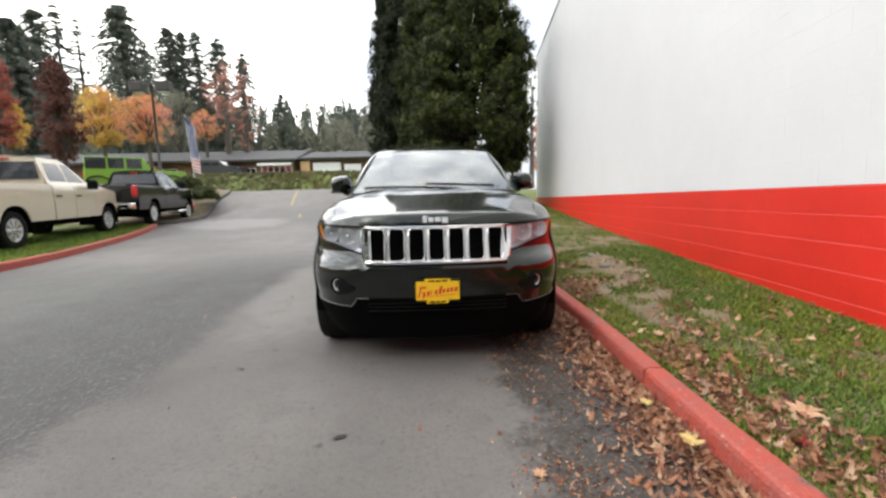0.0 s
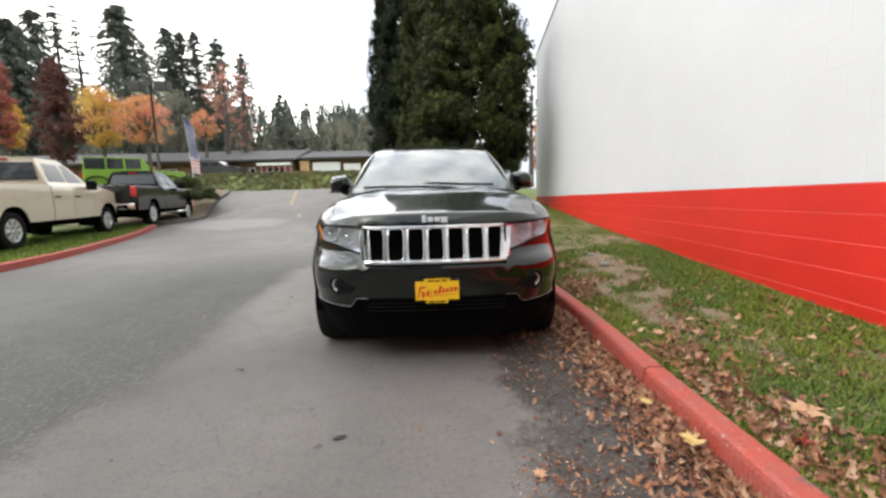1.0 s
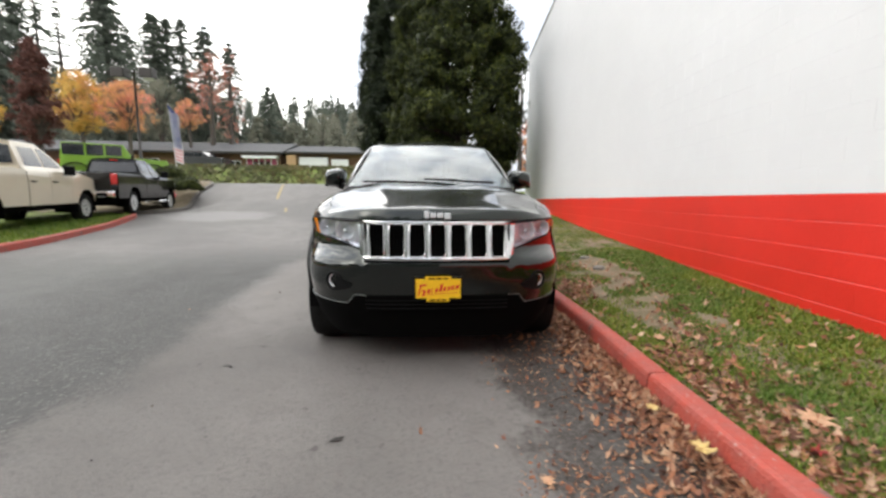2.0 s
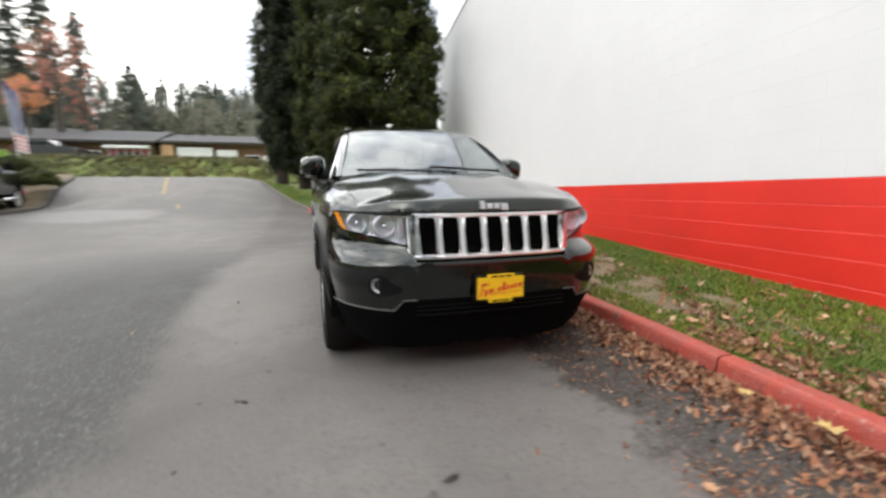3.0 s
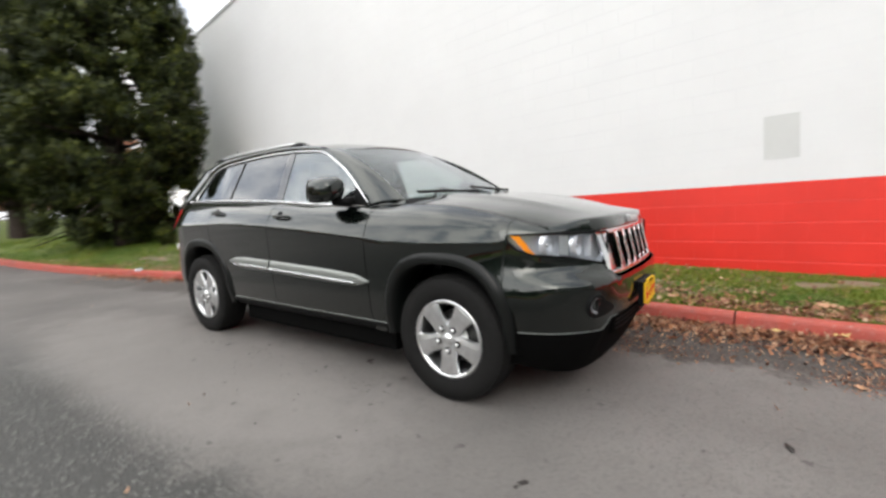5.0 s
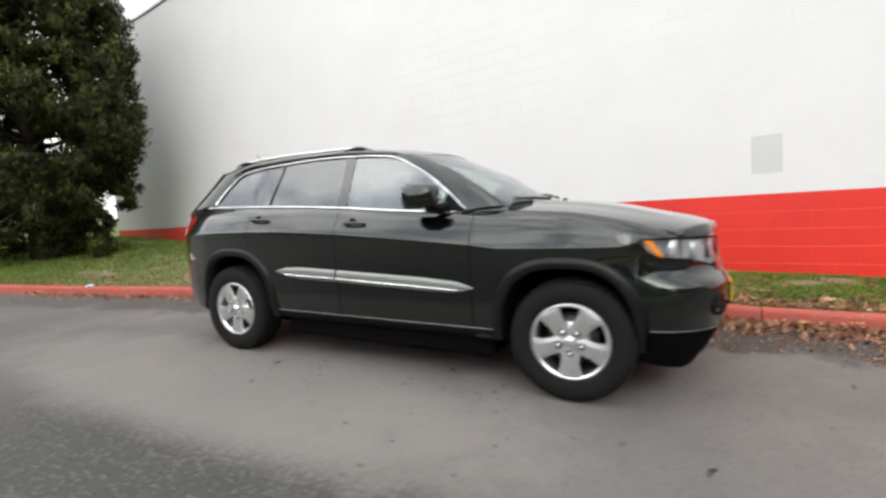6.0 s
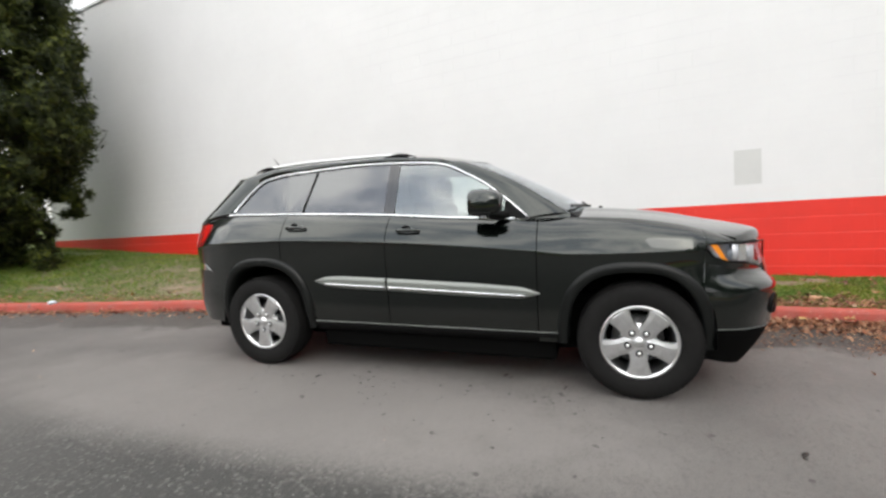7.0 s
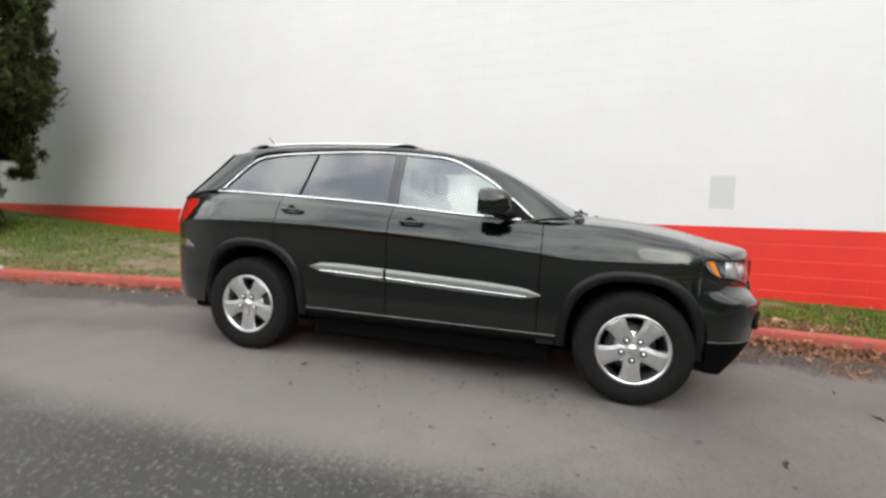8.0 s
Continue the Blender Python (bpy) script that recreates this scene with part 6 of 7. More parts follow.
cypress(1.55, 12.6, gz(0, 12.6) + 0.05, 10.0, 2.2, CYPRESS, 1, "tall broad dark-green conifer with lumpy foliage by the wall", low=1.4, count=560, per=350, skirt=0.8, lump=(0.24, 0.52), size=0.085)
cypress(0.17, 16.8, gz(0, 16.8), 10.5, 1.75, CYPRESS, 2, "tall dark-green conifer with reddish trunk on the verge", low=1.3, count=430, per=300, lump=(0.24, 0.50), size=0.09)
cypress(-1.0, 19.2, gz(-1, 19.2), 11.5, 1.65, CYPRESS_DARK, 3, "tall narrow very dark conifer on the verge", low=0.9, count=420, per=270, lump=(0.24, 0.50), size=0.095)
cypress(-2.15, 21.0, gz(-2, 21), 11.5, 1.15, CYPRESS_DARK, 4, "slim dark conifer at the end of the verge", low=0.9, count=420, per=110, size=0.10)

def fir(x, y, top, R, seed, sparse=1.0, mat=FIR, name="fir_tree", label="tall fir tree paled for haze, standing against the sky", group="firs behind the lot"):
    """A fir in whorls of drooping branches round a straight trunk."""
    rng = np.random.default_rng(seed)
    zb = 1.6
    H = top - zb
    tree = thing(name, label, "tree", group, at=pose(x, y, zb))
    V, F = limb_mesh([([(0, 0, 0), (0.05, 0, H * 0.5), (0, 0, H)], [0.02 * H, 0.012 * H, 0.02])], 7)
    fast_mesh("trunk", V, [F], BARK_GREY, tree, smooth=True)
    cs, dirs, sz = [], [], []
    nw = int(34 * sparse) + 12
    for i in range(nw):
        f = (i + rng.uniform(0, 0.9)) / nw
        h = H * (0.10 + 0.89 * f)
        e0 = R * 1.65 * (1 - f) ** 0.58 * rng.uniform(0.76, 1.1) + 0.006 * H
        for k in range(int(rng.integers(6, 11))):
            th = rng.uniform(0, 2 * math.pi)
            e = e0 * rng.uniform(0.35, 1.25)
            rise = rng.uniform(-0.02, 0.30)
            for q in np.linspace(0.1, 1, 12):
                for _ in range(3):
                    sp = 0.12 * e * (1.15 - q)
                    cs.append((math.cos(th) * e * q + rng.normal() * sp, math.sin(th) * e * q + rng.normal() * sp, h + rise * e * q - 0.34 * e * q * q - abs(rng.normal()) * 0.03 * R))
                    dirs.append((math.cos(th) * 0.8, math.sin(th) * 0.8, -0.8))
                    sz.append(0.080 * R * rng.uniform(0.5, 1.3) + 0.08)
    p, d, s = np.array(cs), np.array(dirs), np.array(sz)[:, None]
    a = np.cross(d, rng.normal(size=d.shape))
    a /= np.linalg.norm(a, axis=1, keepdims=True)
    d = d + 0.5 * rng.normal(size=d.shape)
    d /= np.linalg.norm(d, axis=1, keepdims=True)
    V = np.stack([p - a * s * 0.26, p + a * s * 0.26, p + d * s * 1.5], 1).reshape(-1, 3)
    fast_mesh("crown", V, [np.arange(len(p))[:, None] * 3 + [0, 1, 2]], mat, tree, "drooping evergreen boughs")
    return tree


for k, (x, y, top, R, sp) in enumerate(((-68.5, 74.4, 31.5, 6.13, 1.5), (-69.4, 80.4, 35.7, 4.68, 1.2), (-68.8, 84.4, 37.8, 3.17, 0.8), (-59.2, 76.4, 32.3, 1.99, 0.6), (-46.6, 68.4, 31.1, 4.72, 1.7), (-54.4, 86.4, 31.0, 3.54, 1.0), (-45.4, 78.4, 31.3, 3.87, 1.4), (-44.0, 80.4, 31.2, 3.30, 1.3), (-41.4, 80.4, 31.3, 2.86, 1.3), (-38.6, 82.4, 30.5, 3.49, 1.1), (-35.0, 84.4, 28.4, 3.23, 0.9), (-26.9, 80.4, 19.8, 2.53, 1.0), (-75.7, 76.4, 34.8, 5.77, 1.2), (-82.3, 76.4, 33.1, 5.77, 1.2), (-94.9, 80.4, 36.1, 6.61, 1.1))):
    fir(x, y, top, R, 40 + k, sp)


def far_woods(name, spots, label, seed, mat=FIR, n=520):
    """A rank of far conifers as one rough mass."""
    rng = np.random.default_rng(seed)
    V = []
    for x, y, zb, H, R in spots:
        f = rng.uniform(0, 1, n) ** 0.8
        th = rng.uniform(0, 2 * math.pi, n)
        e = R * (1 - f) ** 0.8 * rng.uniform(0.5, 1.1, n) + 0.1
        p = np.stack([x + np.cos(th) * e, y + np.sin(th) * e, zb + H * f], -1)
        s = (0.13 * R * rng.uniform(0.5, 1.2, n) + 0.13)[:, None]
        d = np.stack([np.cos(th), np.sin(th), np.full(n, -0.7)], -1) + 0.4 * rng.normal(size=(n, 3))
        a = np.cross(d, rng.normal(size=d.shape))
        a /= np.linalg.norm(a, axis=1, keepdims=True)
        d /= np.linalg.norm(d, axis=1, keepdims=True)
        V.append(np.stack([p - a * s * 0.6, p + a * s * 0.6, p + d * s * 1.3], 1).reshape(-1, 3))
    V = np.concatenate(V)
    ob = fast_mesh(name, V, [np.arange(len(V) // 3)[:, None] * 3 + [0, 1, 2]], mat)
    return tagged(ob, label, "woods", kind="stuff")


def build_woods():
    rng = np.random.default_rng(77)
    spots = []
    for k in range(260):
        a, r = rng.uniform(-0.89, 0.01), rng.uniform(125, 170)
        x, y = r * math.sin(a), -3.6 + r * math.cos(a)
        spots.append((x, y, 2.0, r * (0.172 + 0.011 * rng.normal()), rng.uniform(2.2, 4.0)))
    far_woods("woods", spots, "far rank of conifers, haze painted in, behind the street", 5, WOODS)
    spots = []
    for k in range(130):
        a, r = rng.uniform(-0.64, -0.07), rng.uniform(86, 110)
        x, y = r * math.sin(a), -3.6 + r * math.cos(a)
        spots.append((x, y, 2.0, r * (0.120 + 0.013 * rng.normal()), rng.uniform(2.2, 3.6)))
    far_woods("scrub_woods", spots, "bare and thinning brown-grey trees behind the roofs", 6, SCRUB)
    # unseen woods added on the open side for reflections; tall southern ones block skylight
    spots = []
    for k in range(290):
        a = rng.uniform(radians(-205), radians(-56))
        r = rng.uniform(42, 66)
        x, y = r * math.sin(a), r * math.cos(a)
        spots.append((x, y, 0.0, rng.uniform(5, 10) + 17 * float(smoothstep(-95, -135, math.degrees(a))), rng.uniform(2.5, 4.5)))
    far_woods("woods", spots, "unseen conifers added round the open side of the lot", 8, n=240)


build_woods()


def broadleaf(x, y, zt, zl, R, mat, seed, label, dens=1.0, columnar=False, trunk=True, ground=None, bark=BARK_GREY):
    """A street tree: forked trunk, limbs and an airy crown of small leaves."""
    rng = np.random.default_rng(seed)
    zb = ground if ground is not None else (2.9 if x < 1 else 1.5)
    tree = thing("maple_tree", label, "tree", "autumn street trees", at=pose(x, y, zb))
    H, L = zt - zb, zl - zb
    segs = [([(0, 0, -0.2), (0.03, 0, L), (0, 0.05, H * 0.9)], [0.025 * H, 0.018 * H, 0.01])]
    cs, rs = [], []
    n = int(150 * dens)
    for i in range(n):
        f = rng.uniform(0, 1)
        th = rng.uniform(0, 2 * math.pi)
        prof = min(1.0, 0.3 + 2.4 * f) * 1.2 * (1 - f) ** 0.6 if columnar else math.sin(math.pi * (f * 0.88 + 0.1)) ** 0.6
        e = R * prof * rng.uniform(0.15, 0.98) * (1 + 0.3 * noise.noise(Vector((math.cos(th) * 2, math.sin(th) * 2, f * 3 + seed))))
        p = (math.cos(th) * e, math.sin(th) * e, L + (H - L) * f)
        cs.append(p)
        rs.append(R * rng.uniform(0.14, 0.34))
        if i % 4 == 0:
            segs.append(([(0, 0, L * 0.8 + (p[2] - L) * 0.4), (p[0] * 0.5, p[1] * 0.5, p[2] * 0.75 + 0.25 * L), p], [0.008 * H, 0.005 * H, 0.003]))
    V, F = limb_mesh(segs, 6)
    fast_mesh("trunk", V, [F], bark, tree, smooth=True)
    V, F = clump_quads(rng, np.array(cs), np.array(rs), int(60 * min(1.0, dens) + 14), 0.07 + 0.0022 * y, 0.2, inner=0.05)
    fast_mesh("crown", V, [F], mat, tree, "thinning autumn crown")
    return tree


broadleaf(-24.04, 26.42, 10.1, 3.9, 1.5, PLUM, 21, "columnar tree with dark plum-brown leaves", 1.5, True, ground=2.2)
broadleaf(-32.75, 42.42, 12.12, 6.68, 2.53, MAPLE_YELLOW, 22, "young maple with yellow and orange leaves", 0.90)
broadleaf(-28.95, 43.42, 11.56, 7.06, 2.65, MAPLE_ORANGE, 23, "young maple with thinning orange leaves", 0.70)
broadleaf(-23.02, 48.42, 15.78, 9.91, 2.5, MAPLE_RED, 24, "maple with thinning red-orange leaves", 0.38)
broadleaf(-21.35, 49.42, 17.21, 6.81, 2.0, MAPLE_RED, 25, "slim maple with sparse red leaves", 0.28, True)
broadleaf(-24.52, 46.42, 10.45, 7.67, 1.90, MAPLE_ORANGE, 29, "small maple with orange leaves", 0.35)
broadleaf(-37.0, 36.42, 13.27, 6.20, 1.57, MAPLE_CRIMSON, 26, "maple with deep red and orange leaves", 1.00)
broadleaf(-38.23, 38.42, 10.27, 6.27, 1.65, MAPLE_YELLOW, 27, "low maple with yellow-green leaves", 0.90)
broadleaf(-30.73, 52.42, 14.15, 7.56, 2.94, SCRUB, 33, "grey-green thinning tree behind the lamp", 0.80)
broadleaf(-12.43, 56.42, 10.70, 7.30, 2.36, SCRUB, 28, "nearly bare grey street tree", 0.35)
broadleaf(9.90, 38.42, 13.68, 3.61, 1.21, SCRUB, 31, "pale bare birch beyond the wall", 0.30)
broadleaf(11.70, 42.42, 8.15, 3.24, 1.33, MAPLE_ORANGE, 32, "small orange tree beyond the wall", 0.50)
fir(-6.1, 58.4, 21.4, 1.7, 90, 0.8, SCRUB, name="bare_tree", label="tall thin bare grey tree beyond the conifers", group="")


def ball_bush(x, y, z, r, seed, label):
    rng = np.random.default_rng(seed)
    bush = thing("bush", label, "bush", "clipped bushes in the bed", at=pose(x, y, z))
    u = rng.normal(size=(90, 3))
    u /= np.linalg.norm(u, axis=1, keepdims=True)
    u[:, 2] = np.abs(u[:, 2])
    V, F = clump_quads(rng, u * r * 0.75 * np.array([1.2, 1.2, 0.85]), np.full(90, r * 0.26), 60, 0.07)
    fast_mesh("foliage", V, [F], CYPRESS, bush)
    V, F = limb_mesh([([(0, 0, -0.1), (0, 0, r * 0.5)], [0.05, 0.02])], 6)
    fast_mesh("stem", V, [F], BARK, bush)


ball_bush(-10.46, 16.92, 1.16, 0.66, 61, "rounded clipped green shrub in the planting bed")
ball_bush(-11.66, 17.92, 1.72, 0.60, 62, "dark green shrub in the planting bed")
ball_bush(-13.25, 19.92, 1.91, 0.70, 63, "dark green shrub in the planting bed")


def build_bank():
    rng = np.random.default_rng(14)
    xs, ys = np.linspace(-34, 2.2, 74), np.unique(np.r_[np.linspace(23.6, 27.5, 12), np.linspace(27.5, 60, 10)])
    zf = lambda x, y: ground_z(x, y) - 0.05 + (1.10 * smoothstep(23.6, 26.6, y) + 0.5 * smoothstep(28, 44, y)) * smoothstep(2.2, -2.5, x)
    X, Y = np.meshgrid(xs, ys, indexing="ij")
    Z = zf(X, Y) + 0.12 * np.array([[noise.noise(Vector((a * 0.6, b * 0.6, 0))) for a, b in zip(r, q)] for r, q in zip(X, Y)]) * smoothstep(23.6, 24.6, Y)
    ob = mesh_object("bank", np.stack([X, Y, Z], -1).reshape(-1, 3), grid_faces(len(xs), len(ys)), LAWN)
    tagged(ob, "rough grassy bank between street and houses", "bank", kind="structure")
    m = 2600
    x = rng.uniform(-33, 2, m)
    y = 23.7 + rng.uniform(0, 1, m) ** 0.8 * 3.6
    V, F = clump_quads(rng, np.stack([x, y, zf(x, y) + 0.08], -1), rng.uniform(0.08, 0.22, m), 12, 0.13, 0.1)
    ob = fast_mesh("ivy", V, [F], IVY)
    tagged(ob, "tangled ivy and rough grass on the bank", "ivy", kind="stuff")


build_bank()


# ---- the long low houses across the street ----
def house(name, x0, x1, y0, label, zb, eave, ridge, items, depth=11.0):
    h = thing(name, label, "house", at=pose(0, 0, 0))
    part("wall", box_bm(x0 + 0.4, x1 - 0.4, y0, y0 + depth, zb, eave), SIDING, h)
    bm = bmesh.new()
    ym = y0 + depth / 2
    ov = 0.9
    sec = [(y0 - ov, eave - 0.05), (y0 - ov, eave + 0.14), (ym, ridge), (y0 + depth + ov, eave + 0.14), (y0 + depth + ov, eave - 0.05), (ym, ridge - 0.35)]
    a = [bm.verts.new((x0, y, z)) for y, z in sec]
    b = [bm.verts.new((x1, y, z)) for y, z in sec]
    bm.faces.new(a)
    bm.faces.new(b[::-1])
    for i in range(6):
        bm.faces.new((a[i], b[i], b[(i + 1) % 6], a[(i + 1) % 6]))
    part("roof", bm, SHINGLE, h, "dark grey shingle roof")
    part("fascia", box_bm(x0, x1, y0 - ov - 0.06, y0 - ov - 0.005, eave - 0.06, eave + 0.16), POLE, h)
    for kind, xa, xb, za, zc in items:
        if kind == "window":
            w = part("window", box_bm(xa, xb, y0 - 0.05, y0 + 0.05, za, zc), WINDOW, h)
            t = 0.07
            bm = box_bm(xa - t, xb + t, y0 - 0.09, y0 - 0.02, zc, zc + t)
            box_bm(xa - t, xb + t, y0 - 0.09, y0 - 0.02, za - t, za, bm=bm)
            box_bm(xa - t, xa, y0 - 0.09, y0 - 0.02, za, zc, bm=bm)
            box_bm(xb, xb + t, y0 - 0.09, y0 - 0.02, za, zc, bm=bm)
            box_bm((xa + xb) / 2 - 0.03, (xa + xb) / 2 + 0.03, y0 - 0.09, y0 - 0.051, za, zc, bm=bm)
            part("window_frame", bm, WHITE, w)
        elif kind == "awning":
            part("awning", box_bm(xa, xb, y0 - 0.9, y0 - 0.04, zc, zc + 0.28, 0.03), WHITE, h, "white awning over a shop window")
        elif kind == "pink":
            p = part("shopfront", box_bm(xa, xb, y0 - 0.06, y0 + 0.05, za, zc), PINK, h, "magenta shopfront with white posts")
            for x in np.linspace(xa, xb, 6):
                part("post", box_bm(x - 0.05, x + 0.05, y0 - 0.12, y0 - 0.061, za, zc), WHITE, p)
            for x in np.linspace(xa, xb, 6)[1:4]:
                part("pane", box_bm(x + 0.1, x + 0.5, y0 - 0.09, y0 - 0.061, za + 0.2, zc - 0.3), WINDOW, p)
        elif kind == "white":
            part("panel", box_bm(xa, xb, y0 - 0.55, y0 + 0.05, za, zc, 0.04), WHITE, h, "white panelled porch")
        elif kind == "buff":
            part("panel", box_bm(xa, xb, y0 - 0.75, y0 + 0.05, za, zc, 0.03), BUFF, h, "buff timber end panel")
    return h


house("house", -66, -14.2, 45.0, "long low brown house with dark shingle roof", 1.9, 4.85, 6.5, [
    ("pink", -18.1, -14.9, 2.6, 4.33), ("awning", -18.3, -14.7, 0, 4.33), ("window", -19.9, -18.8, 3.0, 4.08), ("window", -22.2, -21.0, 3.3, 3.98), ("buff", -24.6, -23.4, 2.4, 4.58),
    ("window", -28.6, -27.2, 3.2, 4.18), ("white", -33.5, -31.0, 2.6, 4.48), ("window", -36.0, -34.4, 3.2, 4.18), ("buff", -29.8, -29.0, 2.4, 4.58), ("window", -42, -40.5, 3.2, 4.18), ("window", -49, -47.5, 3.2, 4.18)])
house("house", -14.0, 8, 45.5, "long low house with white porches and shingle roof", 1.9, 4.95, 6.3, [
    ("buff", -13.9, -12.9, 2.2, 4.78), ("white", -12.6, -9.6, 2.4, 4.58), ("white", -9.2, -7.4, 2.4, 4.38), ("window", -6.6, -5.4, 3.0, 3.88), ("white", -5.0, -3.6, 2.4, 3.88), ("window", -2.6, -1.2, 3.0, 3.98), ("buff", -1.0, -0.4, 2.3, 4.48),
    ("window", 1.0, 2.6, 2.6, 4.08), ("white", 3.2, 4.0, 2.4, 4.38)])


def lot_lamp():
    x, y, zt = -20.30, 30.42, 9.57
    zb = 2.4
    lamp = thing("street_lamp", "bronze lot lamp on a tall pole with two box heads", "lamp", at=pose(x, y, zb))
    H = zt - zb
    tube("pole", [(0, 0, 0), (0, 0, H * 0.5), (0, 0, H)], [0.11, 0.09, 0.075], POLE, lamp)
    lathe("base", [(0, 0.25), (0.3, 0.25), (0.34, 0.12)], KERB_GREY, lamp, axis="z", seg=16)
    for s in (-1, 1):
        a = tube("arm", [(0, 0, H - 0.25), (s * 0.5, 0, H - 0.2)], 0.04, POLE, lamp)
        hd = part("lamp_head", box_bm(s * 0.95 - 0.46, s * 0.95 + 0.46, -0.40, 0.40, H - 0.62, H + 0.10, 0.08), POLE, lamp, "box-shaped lamp head")
        part("lamp_glass", box_bm(s * 0.95 - 0.34, s * 0.95 + 0.34, -0.28, 0.28, H - 0.665, H - 0.622), WHITE, hd)


lot_lamp()


def feather_flag():
    x, y, z0 = -13.64, 22.42, 2.59
    flag = thing("feather_flag", "tall feather flag with stars and red stripes", "flag", at=pose(x, y, z0 - 0.3))
    zt = 3.55
    dx = -0.22
    line = poly_curve([(0, 0, 0), (dx * 0.45, 0, zt * 0.5), (dx * 0.95, 0, zt * 0.93), (dx, 0, zt)])
    t = np.linspace(0, 1, 20)
    tube("pole", line(t), 0.02, WHITE, flag)
    n = 34
    for k in range(n):
        a, b = 0.10 + 0.88 * k / n, 0.10 + 0.88 * (k + 1) / n
        wd = lambda q: 0.46 * min(1, (1 - q) * 7 + 0.08)
        sheet = []
        for q in (a, b):
            p = line(q)
            sheet.append([(p[0] + wd(q) * s, p[1] + 0.05 * math.sin(q * 14 + s * 3), p[2] - 0.16 * s) for s in np.linspace(0.02, 1, 5)])
        shell("stripe", sheet, FLAG_R if k % 2 and k < 9 else FLAG_W, flag, 0.004)
        if k >= 9:
            p = line((a + b) / 2)
            for s in np.linspace(0.14, 0.84, 4):
                x = p[0] + wd(b) * (s + (0.09 if k % 2 else 0))
                part("star", box_bm(x - 0.038, x + 0.038, p[1] - 0.062, p[1] - 0.054, p[2] - 0.16 * s - 0.030, p[2] - 0.16 * s + 0.030, 0.012), FLAG_B, flag)


feather_flag()


